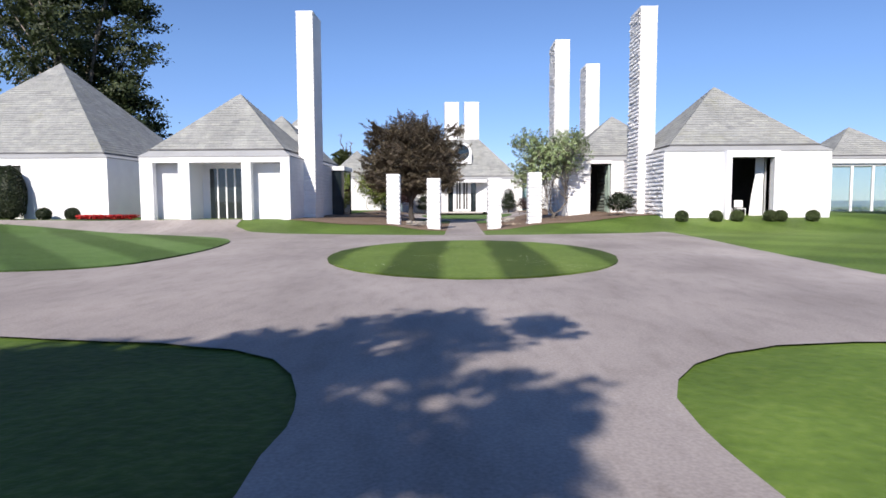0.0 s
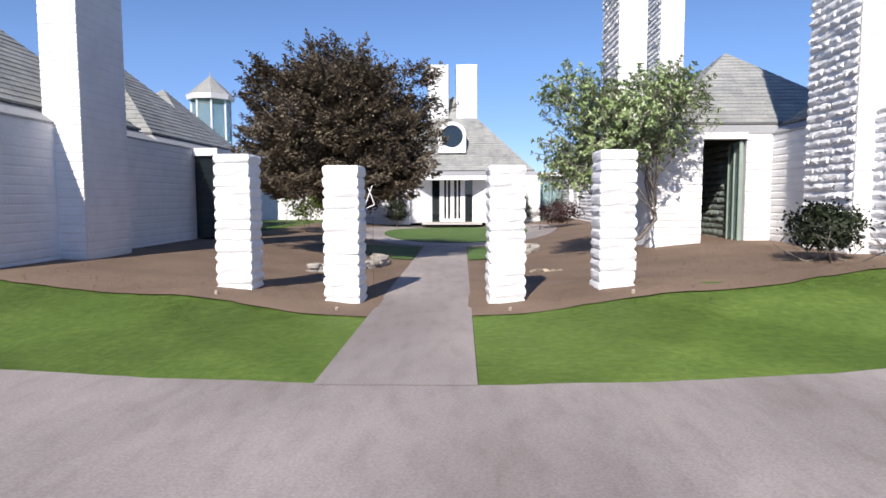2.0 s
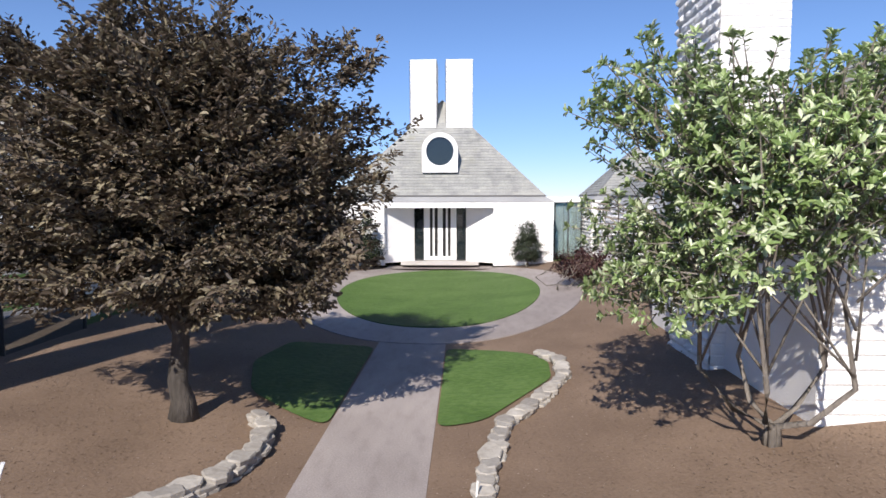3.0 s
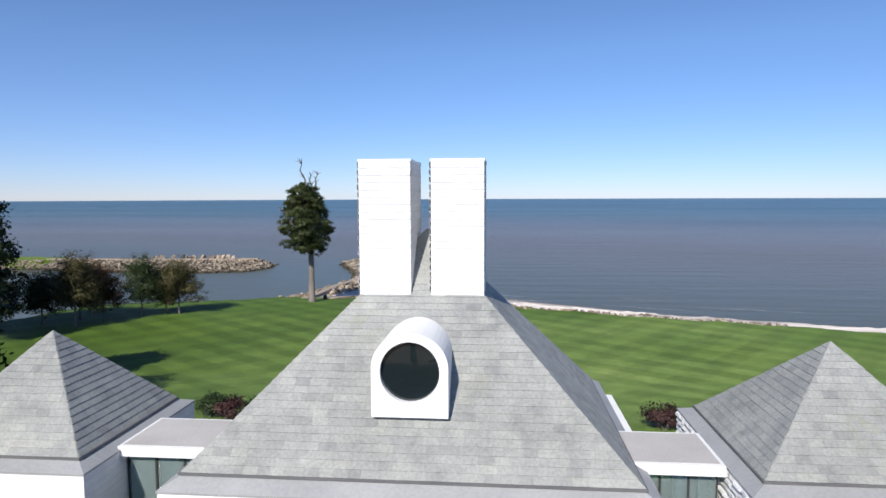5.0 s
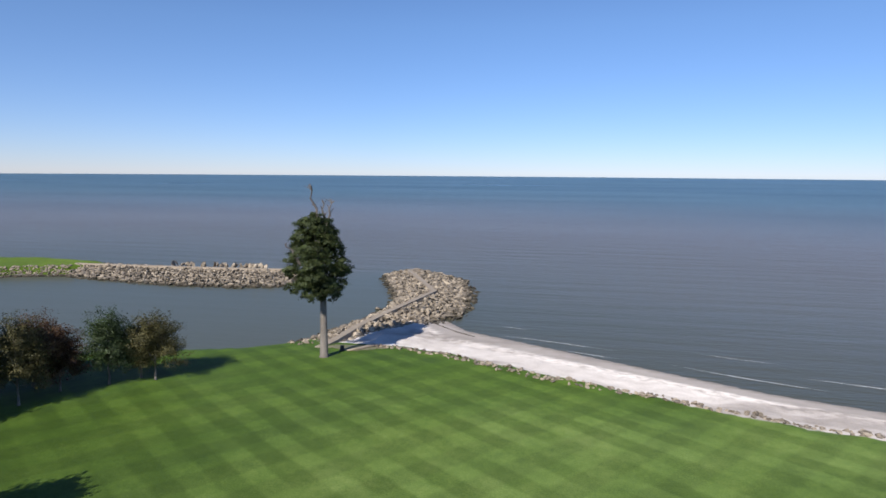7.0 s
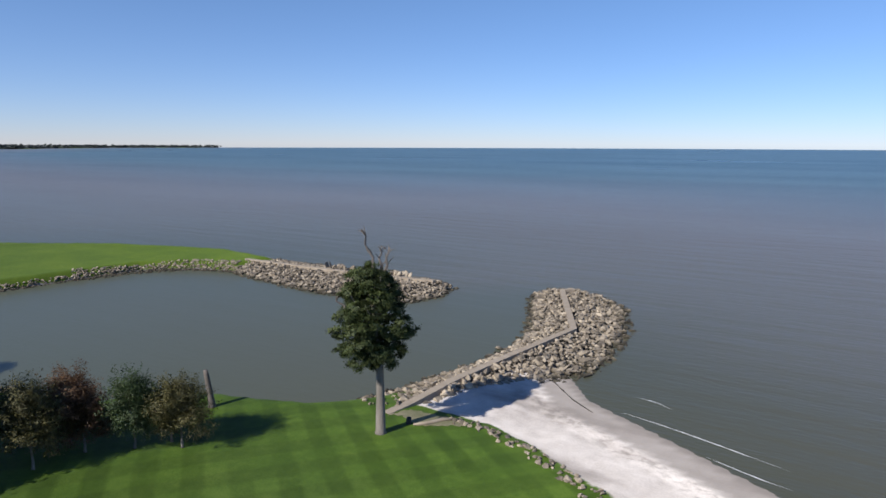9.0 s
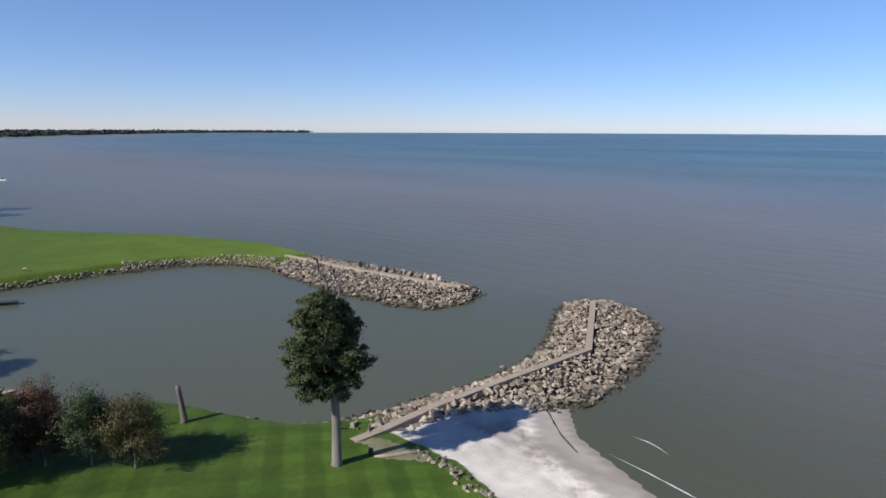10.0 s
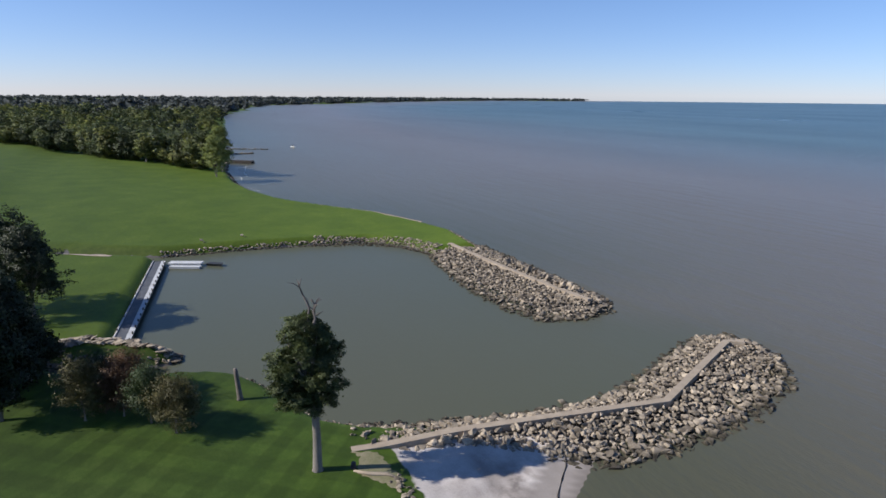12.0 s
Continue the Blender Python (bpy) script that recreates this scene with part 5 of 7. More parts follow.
def boughs(seed, x, y, z0, z1, r, n, size, profile, core=0.5):
    """Rounded boughs wound round an upright heart; profile: radius shares at even heights."""
    rnd = random.Random(seed)
    out = [(x, y, (z0 + z1) / 2, r * core, r * core, (z1 - z0) * 0.4)]
    for k in range(n):
        h = min(max((k + rnd.uniform(0.1, 0.9)) / n, 0), 1)
        a = 2.39996 * k + rnd.uniform(-0.5, 0.5)
        u = size * rnd.uniform(0.7, 1.3)
        reach = float(np.interp(h, np.linspace(0, 1, len(profile)), profile)) * r
        rad = max(reach - 0.75 * u, 0) * rnd.uniform(0.8, 1.08)
        out.append((x + rad * math.cos(a), y + rad * math.sin(a), z0 + (z1 - z0) * h, u, u, u * 0.72))
    return out


def soft_leaves(name, rng, pts, out, leaf, mat, crisp, slim=0.55, droop=0.3):
    """Leaves whose shading leans outwards from their bough, so that boughs read as rounded masses."""
    q = leaf_quads(rng, pts, leaf, slim, droop, out)
    me = quads(name, q, mat)
    f = np.cross(q[:, 1] - q[:, 0], q[:, 2] - q[:, 1])
    f /= np.linalg.norm(f, axis=1)[:, None] + 1e-12
    nv = out + np.array([0, 0, 0.3]) + crisp * f
    nv /= np.linalg.norm(nv, axis=1)[:, None]
    me.normals_split_custom_set_from_vertices(np.repeat(nv, 4, 0).tolist())
    return me


def tree(name, base, blobs, mat, label, category="tree", clusters=260, per=45, leaf=0.3, spread=0.45, radius=0.2, fork=None, stems=1, limbs=16, bark=None, seed=1, group="", hollow=0.55, rough=0.35, lean=(0, 0), dead=(), spray=0.0, crisp=0.6, twig=0.0, lift=0.25, slim=0.5, whorl=False):
    rng = np.random.default_rng(seed)
    rnd = random.Random(seed)
    t = thing(name, base, label, category, group)
    zc = np.mean([b[2] for b in blobs])
    if twig:
        c, _, out = crown_points(rng, blobs, clusters, 1, 0.0, hollow, rough)
        c[:, 2] = np.maximum(c[:, 2], base[2] + 0.3)
        spray_crown(rng, t, c, out, np.array([np.mean([b[0] for b in blobs]), np.mean([b[1] for b in blobs]), zc - 0.6]), mat, per, leaf, slim, twig, lift, whorl, bark or M_BARK)
    else:
        c, pts, out = crown_points(rng, blobs, clusters, per, spread, hollow, rough, spray)
        floor = base[2] + 0.25
        pts[:, 2] = np.maximum(pts[:, 2], floor + rng.uniform(0, 0.3, len(pts)))
        part("crown", soft_leaves("crown", rng, pts, out, leaf, mat, crisp), None, t)
    fork = fork if fork is not None else min(b[2] - b[5] for b in blobs) + 0.5
    top = Vector((np.mean([b[0] for b in blobs]), np.mean([b[1] for b in blobs]), zc))
    g = Geo()
    heads = []
    for s in range(stems):
        ang = 2 * math.pi * s / max(stems, 1) + 0.4
        off = Vector((math.cos(ang), math.sin(ang), 0)) * (0.0 if stems == 1 else 1.0)
        foot = Vector(base) + off * (radius * 0.6) - Vector((0, 0, 0.15))
        f = Vector((base[0] + lean[0], base[1] + lean[1], fork)) + off * (0.0 if stems == 1 else 0.9)
        head = f.lerp(top, 0.75) + off * (0 if stems == 1 else 0.6)
        mid = foot.lerp(f, 0.5) + Vector((rnd.uniform(-1, 1), rnd.uniform(-1, 1), 0)) * radius * 0.5
        r = radius / (stems ** 0.6)
        g.tube([foot, foot + Vector((0, 0, 0.35)) * 1.0, mid, f, f.lerp(head, 0.5) + Vector((rnd.uniform(-.2, .2), rnd.uniform(-.2, .2), 0)), head], [r * 1.5, r * 1.1, r * 0.9, r * 0.78, r * 0.5, r * 0.2], 9)
        heads.append((f, head, r))
    part("trunk", g, bark or M_BARK, t, "", True)
    order = rng.permutation(len(c))[: limbs]
    g = Geo()
    for i in order:
        f, head, r = heads[rnd.randrange(len(heads))]
        s = f.lerp(head, rnd.uniform(0.0, 0.8))
        e = Vector(c[i])
        m = s.lerp(e, 0.5) + Vector((0, 0, 0.12 * (e - s).length))
        part("limb", Geo().tube([s, s.lerp(m, 0.6), m, e], [r * 0.42, r * 0.33, r * 0.24, r * 0.07], 6), bark or M_BARK, t, "", True)
    for k, (p, q) in enumerate(dead):
        p, q = Vector(p), Vector(q)
        ln = (q - p).length
        way = [p] + [p.lerp(q, f) + Vector((rnd.uniform(-1, 1), rnd.uniform(-1, 1), 0)) * 0.07 * ln for f in (0.3, 0.5, 0.7, 0.86)] + [q]
        g = Geo().tube(way, [0.2, 0.16, 0.13, 0.1, 0.07, 0.03], 6)
        for _ in range(5):
            s = way[rnd.randrange(2, 5)]
            e = s + Vector((rnd.uniform(-1, 1), rnd.uniform(-1, 1), rnd.uniform(0.2, 0.9))) * (0.22 * ln)
            g.tube([s, s.lerp(e, 0.5) + Vector((0, 0, 0.12)), e], [0.07, 0.05, 0.015], 4)
        part("dead_branch", g, M_DEAD, t, "bare dead branch")
    return t


def ball_shrub(x, y, z, r, rz, mat, label, leaf=0.06, n=4000, seed=1, group="", category="shrub", name="shrub"):
    rng = np.random.default_rng(seed)
    t = thing(name, (x, y, z), label, category, group)
    d = rng.normal(size=(n, 3))
    d /= np.linalg.norm(d, axis=1)[:, None]
    d = d[d[:, 2] > -0.75]
    k = 0.86 + 0.14 * rng.uniform(0, 1, len(d)) ** 0.5 + 0.05 * np.array([noise.noise(Vector(v) * 3) for v in d])
    p = d * k[:, None] * np.array([r, r, rz]) + np.array([x, y, z + rz * 0.8])
    p[:, 2] = np.maximum(p[:, 2], z + 0.01)
    part("foliage", quads("foliage", leaf_quads(rng, p, leaf, 0.6), mat), None, t)
    inner = Geo()
    us, vs = 12, 7
    inner.add([(x + 0.82 * r * math.sin(math.pi * j / vs) * math.cos(2 * math.pi * i / us), y + 0.82 * r * math.sin(math.pi * j / vs) * math.sin(2 * math.pi * i / us), max(z, z + rz * 0.8 - 0.82 * rz * math.cos(math.pi * j / vs))) for j in range(vs + 1) for i in range(us)],
              [(j * us + i, j * us + (i + 1) % us, (j + 1) * us + (i + 1) % us, (j + 1) * us + i) for j in range(vs) for i in range(us)])
    part("inner_growth", inner, M_DARKLEAF, t)
    return t


tree("copper_tree", (-3.14, 37.8, -0.12), [(-3.1, 37.8, 3.9, 2.7, 2.4, 1.8), (-1.75, 37.7, 3.3, 1.75, 1.8, 1.4), (-4.6, 38.1, 3.1, 1.55, 1.8, 1.3), (-3.0, 37.8, 5.0, 1.8, 1.7, 1.15), (-4.1, 37.4, 2.3, 2.0, 1.7, 0.75), (-2.4, 37.0, 2.2, 1.6, 1.5, 0.65), (-4.7, 37.9, 4.8, 1.3, 1.3, 0.95), (-1.3, 37.2, 2.25, 1.25, 1.2, 0.75), (-0.5, 37.6, 5.15, 0.7, 0.6, 0.35)], M_COPPER,
     "spreading copper-leaved tree in the mulch bed", clusters=2150, per=58, leaf=0.1, slim=0.5, twig=0.62, lift=0.22, radius=0.17, fork=1.05, stems=1, limbs=52, bark=M_DARKBARK, seed=4, hollow=0.3, rough=0.55)
tree("magnolia", (5.25, 36.3, 0.12), [(4.5, 35.9, 3.2, 1.55, 1.5, 1.15), (5.3, 35.6, 3.55, 1.5, 1.3, 1.2), (6.2, 35.3, 4.15, 0.95, 0.8, 0.5), (3.75, 36.0, 2.35, 0.95, 1.1, 0.7), (3.75, 35.9, 4.3, 1.0, 1.0, 0.75), (6.0, 35.7, 4.5, 0.9, 0.9, 0.6)], M_MAGNOLIA,
     "light green multi-stemmed magnolia beside a white wall", clusters=2000, per=14, leaf=0.1, slim=0.4, twig=0.4, lift=0.5, whorl=True, radius=0.11, fork=1.0, stems=5, limbs=40, seed=8, hollow=0.2, rough=0.55)
tree("lakeside_tree", (-24.2, 131.9, -4.8), boughs(12, -24.8, 131.4, 2.6, 11.2, 3.9, 36, 1.2, (0.6, 0.92, 1.0, 0.98, 0.8, 0.62, 0.3)), M_POPLAR,
     "tall green tree with bare dead top above the shore", clusters=1000, per=75, leaf=0.2, spread=0.2, crisp=0.55, radius=0.46, fork=2.4, limbs=26, seed=12, hollow=0.5, rough=0.5,
     dead=[((-24.3, 132, 9.5), (-25.5, 131.5, 15.4)), ((-24.1, 132, 10), (-23.1, 132.3, 13.6)), ((-26.4, 131, 6.0), (-27.9, 130.1, 8.6)), ((-24.2, 132, 10), (-24.3, 132.2, 13.4))])
for x, y, h, r, m, lab, sd in ((-37.2, 119.4, 6.2, 2.7, M_OLIVE, "small olive-brown autumn tree on the lawn edge", 21), (-40.6, 117.0, 7.0, 2.3, M_GREEN, "small deep green tree in a lawn-edge grove", 23), (-39.0, 119.6, 5.4, 1.7, M_OLIVE, "slender olive tree in a lawn-edge grove", 22),
                              (-43.6, 114.2, 6.0, 2.2, M_RUST, "small rusty autumn tree in a lawn-edge grove", 24), (-46.8, 114.6, 6.6, 2.5, M_RUST, "rusty autumn tree in a lawn-edge grove", 26), (-44.2, 110.2, 7.4, 2.6, M_OLIVE, "olive-brown tree in a lawn-edge grove", 25), (-49.2, 111.6, 5.6, 1.8, M_DARKLEAF, "small dark blue-green tree in a lawn-edge grove", 27)):
    z = gz(x, y)
    tree("grove_tree", (x, y, z), boughs(sd, x, y, z + 0.3 * h, z + 0.93 * h, 1.02 * r, 17, 0.4 * r, (0.85, 1.0, 0.95, 0.75, 0.4)), m, lab, clusters=480, per=44, leaf=0.16, spread=0.2, spray=0.9, crisp=0.6, radius=0.11, fork=z + 1.6, limbs=14, seed=sd, group="grove trees", hollow=0.4, rough=0.9)
for x, y, h, r, sd in ((-87.0, 100.5, 15.5, 5.4, 31), (-95, 97, 17, 6.0, 32), (-63.5, 100.5, 11, 4.2, 33), (-33.2, 80.8, 10.5, 4.4, 34), (-53.5, 102.0, 15.5, 3.9, 35), (-48.0, 101.5, 15.0, 3.5, 36), (-58.5, 103.0, 8, 3.8, 37), (-58.5, 93.5, 15, 5.0, 38), (-71, 92, 13, 5, 39)):
    z = gz(x, y)
    tree("dark_tree", (x, y, z), boughs(sd, x, y, z + 0.24 * h, z + 0.96 * h, r * 1.05, 26, 0.36 * r, (0.8, 1.0, 0.98, 0.85, 0.62, 0.25), 0.55), M_DARKLEAF, "large dark green tree shading the lawn", clusters=520, per=46, leaf=0.36, spread=0.36, radius=0.35, fork=z + 2.6, limbs=20, seed=sd, group="large dark trees", hollow=0.5, rough=0.6, spray=0.5)
tree("tall_tree", (-33.0, 53.0, 0.2), boughs(41, -32.6, 53, 8.5, 21.5, 6.0, 34, 1.9, (0.7, 0.95, 1.0, 1.0, 0.9, 0.7)) + boughs(48, -28.6, 52.5, 5.0, 10.8, 3.6, 12, 1.4, (0.7, 1.0, 0.9, 0.5)), M_TALL, "tall dark tree rising behind the white pavilions", clusters=1100, per=44, leaf=0.34, spread=0.34, radius=0.45, fork=4.0, limbs=30, seed=41, rough=0.6, spray=0.4)
tree("tall_tree", (-45.5, 57.0, 0.2), boughs(42, -45.5, 57, 3.5, 12.0, 4.4, 20, 1.5, (0.8, 1.0, 0.9, 0.5)), M_GREEN, "broad green tree behind the large pavilion", clusters=420, per=45, leaf=0.36, spread=0.36, radius=0.35, fork=3.0, seed=42)
tree("lawn_tree", (21.9, 26.5, 0.0), boughs(43, 21.5, 26.5, 3.6, 8.0, 3.3, 20, 1.0, (0.7, 1.0, 0.9, 0.4)), M_GREEN, "leafy green tree on the side lawn", clusters=480, per=40, leaf=0.2, spread=0.22, radius=0.2, fork=2.3, seed=43)
tree("drive_tree", (-7.0, -7.0, -0.33), [(-4.0, -4.1, 7.8, 0.42, 0.63, 0.23), (-3.2, -3.6, 7.7, 0.47, 0.7, 0.26), (-2.5, -3.2, 6.9, 0.34, 0.51, 0.19), (-1.8, -2.8, 6.9, 0.33, 0.5, 0.18), (-4.4, -4.7, 7.6, 0.43, 0.64, 0.24), (-3.7, -5.4, 7.5, 0.4, 0.6, 0.22), (-3.2, -5.1, 7.5, 0.44, 0.66, 0.24), (-2.5, -5.1, 7.1, 0.3, 0.45, 0.17), (-3.7, -6.4, 7.4, 0.38, 0.57, 0.21), (-3.2, -6.4, 7.4, 0.37, 0.55, 0.2), (-2.2, -6.0, 7.4, 0.3, 0.45, 0.17), (-2.4, -6.1, 7.0, 0.3, 0.45, 0.17), (-2.8, -6.7, 7.2, 0.3, 0.45, 0.17), (-3.3, -6.8, 7.2, 0.31, 0.46, 0.17), (-2.5, -6.7, 7.5, 0.3, 0.45, 0.17), (-2.5, -7.6, 7.8, 0.3, 0.45, 0.17), (-5.0, -4.9, 7.7, 0.44, 0.66, 0.24)], M_GREEN, "tall shade tree spreading boughs over the drive", clusters=330, per=34, leaf=0.13, slim=0.5, twig=0.5, lift=0.1, radius=0.3, fork=4.2, limbs=34, seed=44, hollow=0.1, rough=0.6)
# Trees out of view; the two widest are added to hold back skylight.
for x, y, r, sd in ((-6.4, -8.2, 2.7, 45), (-10.0, -9.2, 3.3, 49), (-14.5, -10.5, 4.0, 46), (-14.0, -19.0, 4.0, 47)):
    tree("drive_tree", (x, y, -0.33), boughs(sd, x, y, 4.2, 9.5 if r < 4 else 10.6, r, 24, 0.33 * r, (0.8, 1.0, 0.9, 0.5)), M_GREEN, "unseen tree added beside the drive for its shade", clusters=760, per=48, leaf=0.32, spread=0.3, radius=0.3, fork=4.0, seed=sd)
tree("court_shrub", (-6.4, 47.0, 0.0), [(-6.4, 47, 2.2, 1.3, 1.5, 1.4)], M_LIME, "yellow-green shrub beside the court wall", "shrub", clusters=120, per=40, leaf=0.14, spread=0.25, radius=0.06, fork=0.6, stems=4, seed=51)
tree("japanese_maple", (-6.2, 56.6, 0.0), [(-6.4, 56.6, 2.3, 1.8, 1.6, 1.3), (-5.4, 56.8, 1.8, 1.2, 1.2, 0.9), (-7.2, 56.2, 1.9, 1.0, 1.0, 1.0)], M_WINE, "wine-red maple shrub beside the west flank", "shrub", clusters=520, per=55, leaf=0.11, spread=0.25, radius=0.07, fork=0.7, stems=4, seed=52)
tree("round_shrub", (7.9, 31.3, 0.2), [(7.8, 31.3, 0.95, 0.6, 0.55, 0.42)], M_DARKLEAF, "dark clipped shrub on thin stems before the chimney", "shrub", clusters=90, per=45, leaf=0.09, spread=0.13, radius=0.05, fork=0.55, stems=5, limbs=14, seed=53)
tree("red_shrub", (4.6, 50.5, 0.0), [(5.6, 51.0, 0.9, 1.0, 0.8, 0.6)], M_WINE, "low wine-red shrub at the bed edge", "shrub", clusters=90, per=40, leaf=0.1, spread=0.16, radius=0.04, fork=0.4, stems=3, seed=54)
for x, y, r, m, lab, sd in ((-11.9, 75.3, 0.8, M_GREEN, "low green shrub on the lawn behind the link", 56), (-10.6, 74.6, 0.7, M_WINE, "low wine-red shrub behind the link", 57), (-9.6, 74.8, 0.75, M_GREEN, "low green shrub behind the link", 58), (9.7, 75.4, 0.8, M_WINE, "low reddish shrub on the back lawn", 59)):
    z = gz(x, y)
    tree("back_shrub", (x, y, z), [(x, y, z + 0.6, r, r, 0.45), (x + 0.4, y, z + 0.45, r * 0.7, r * 0.7, 0.35)], m, lab, "shrub", clusters=70, per=40, leaf=0.12, spread=0.15, radius=0.04, fork=z + 0.2, stems=3, limbs=8, seed=sd, group="back shrubs")
for x, sd in ((-3.5, 61), (4.35, 62)):
    tree("cone_shrub", (x, 58.7, -0.05), [(x, 58.7, 0.75, 0.75, 0.7, 0.7), (x, 58.7, 1.5, 0.45, 0.45, 0.6), (x, 58.7, 2.2, 0.2, 0.2, 0.5)], M_DARKLEAF, "dark conical evergreen beside the porch", "shrub", clusters=170, per=45, leaf=0.08, spread=0.12, radius=0.06, fork=0.3, limbs=8, seed=sd, group="porch evergreens", hollow=0.5)
for k, x in enumerate((9.95, 11.5, 12.45, 13.95, 14.4, 15.85)):
    ball_shrub(x, 28.75, gz(x, 28.75), 0.3, 0.28, M_BOX, "clipped round box shrub before the white wall", 0.05, 2600, 70 + k, "clipped box shrubs", name="box_shrub")
for k, x in enumerate((-20.95, -19.5)):
    ball_shrub(x, 30.5, gz(x, 30.5), 0.36, 0.33, M_DARKLEAF, "clipped round dark shrub beside the flower bed", 0.06, 2400, 80 + k, "clipped dark shrubs", name="box_shrub")
ball_shrub(-22.7, 30.6, gz(-22.7, 30.6), 0.75, 1.5, M_DARKLEAF, "tall dark evergreen beside the entry recess", 0.09, 6000, 85, name="tall_shrub")
rng = np.random.default_rng(9)
fp = np.stack([rng.uniform(-19.1, -16.4, 2600), 30.45 + rng.normal(0, 0.2, 2600), np.zeros(2600)], 1)
fp[:, 2] = gz(-18, 30.5) + 0.05 + 0.16 * rng.uniform(0, 1, 2600)
tagged(new("flower_bed", quads("flower_bed", leaf_quads(rng, fp, 0.12, 0.8, 1.0), M_RED)), "low bed of bright red flowers before the white wall", "flowers", "", "stuff")

# stones edging the beds, the white trellis sticks, garden lights
ROCKS = {}


def rock_mesh(k, mat):
    key = (k, mat.name)
    if key not in ROCKS:
        r = random.Random(500 + k)
        bm = bmesh.new()
        for _ in range(11):
            v = Vector((r.gauss(0, 1), r.gauss(0, 1), r.gauss(0, 1))).normalized()
            bm.verts.new((v.x * 0.55, v.y * 0.46, v.z * 0.38))
        h = bmesh.ops.convex_hull(bm, input=list(bm.verts))
        bmesh.ops.delete(bm, geom=[e for e in h["geom_interior"] if isinstance(e, bmesh.types.BMVert)], context="VERTS")
        me = bpy.data.meshes.new("rock")
        bm.to_mesh(me)
        bm.free()
        me.materials.append(mat)
        ROCKS[key] = me
    return ROCKS[key]


def rock_pose(rnd, x, y, z, s, flat=1.0):
    return Matrix.Translation((x, y, z)) @ Euler((flat * rnd.uniform(-.5, .5), flat * rnd.uniform(-.5, .5), rnd.uniform(0, 6.28))).to_matrix().to_4x4() @ Matrix.Diagonal((s * rnd.uniform(.8, 1.3), s * rnd.uniform(.8, 1.2), flat * s * rnd.uniform(.75, 1.15), 1))


def rock_pile(parent, spots, rnd, limit=0, name="boulder", flat=1.0):
    """spots: (x, y, z, size), the first `limit` of them as pieces, the rest joined."""
    rest = Geo()
    for i, (x, y, z, s) in enumerate(spots):
        m = rock_pose(rnd, x, y, z, s, flat)
        k = rnd.randrange(14)
        if i < limit:
            piece(name, rock_mesh(k, M_ROCK_P), m, parent)
        else:
            me = rock_mesh(k, M_ROCK)
            rest.add([m @ v.co for v in me.vertices], [tuple(q.vertices) for q in me.polygons])
    if rest.v:
        part("boulder_field", rest, M_ROCK, parent, "", False, "stuff")


SLABS = {}


def slab_mesh(k):
    """A flat split stone, 1 x 1 x 1, with an uneven outline and a worn upper rim."""
    if k not in SLABS:
        r = random.Random(700 + k)
        n = 7
        ring = [(0.5 * r.uniform(0.82, 1.08) * math.cos(6.283 * (i + r.uniform(-.25, .25)) / n), 0.5 * r.uniform(0.82, 1.08) * math.sin(6.283 * (i + r.uniform(-.25, .25)) / n)) for i in range(n)]
        v = [(x * f, y * f, z + r.uniform(-.05, .05)) for z, f in ((-0.5, 0.93), (0.25, 1.0), (0.5, 0.9)) for x, y in ring]
        f = [(j * n + i, j * n + (i + 1) % n, (j + 1) * n + (i + 1) % n, (j + 1) * n + i) for j in range(2) for i in range(n)]
        SLABS[k] = Geo().add(v, f + [tuple(range(n - 1, -1, -1)), tuple(range(2 * n, 3 * n))]).mesh("stone", M_STONE)
    return SLABS[k]


rnd = random.Random(7)
def stone_row(points, layers, label):
    """Flat stones laid along a line, in layers."""
    e = thing("stone_edging", (*points[0], gz(*points[0])), label, "stones", "stone edgings")
    for (ax, ay), (bx, by) in zip(points, points[1:]):
        ln, a = math.hypot(bx - ax, by - ay), math.atan2(by - ay, bx - ax)
        n = max(1, round(ln / 0.27))
        for k in range(n):
            for j in range(layers):
                t = (k + 0.5 * (j % 2) + rnd.uniform(-.15, .15)) / n
                x, y = ax + t * (bx - ax) + rnd.uniform(-.04, .04), ay + t * (by - ay) + rnd.uniform(-.04, .04)
                m = Matrix.Translation((x, y, gz(x, y) + 0.03 + 0.075 * j)) @ Euler((rnd.uniform(-.08, .08), rnd.uniform(-.08, .08), a + rnd.uniform(-.4, .4))).to_matrix().to_4x4() @ Matrix.Diagonal((rnd.uniform(.34, .58), rnd.uniform(.26, .4), rnd.uniform(.07, .1), 1))
                piece("stone", slab_mesh(rnd.randrange(12)), m, e)


stone_row([(-3.0, 34.1), (-2.5, 34.5), (-2.14, 35.1), (-1.75, 35.6), (-1.58, 36.4), (-1.66, 37.3), (-2.05, 37.95)], 3, "low curving dry-laid wall of pale flat stones edging the bed")
stone_row([(1.5, 35.0), (1.62, 36.4), (1.9, 37.7), (2.6, 38.9), (3.2, 40.1), (3.25, 41.2), (2.95, 41.9)], 2, "low curving row of pale flat stones edging the lawn patch")
edge = thing("flat_stones", (2.6, 34.3, -0.1), "few flat pale stones lying in the mulch", "stones")
rock_pile(edge, [(2.45 + 0.16 * k, 34.2 + rnd.uniform(-.12, .12), gz(2.6, 34.2) + 0.03, 0.22) for k in range(5)], rnd, 5, "stone")
tr = thing("white_trellis", (-1.3, 31.45, gz(-1.3, 31.45)), "small white crossed-stick trellis on thin dark stakes behind a pillar", "trellis")
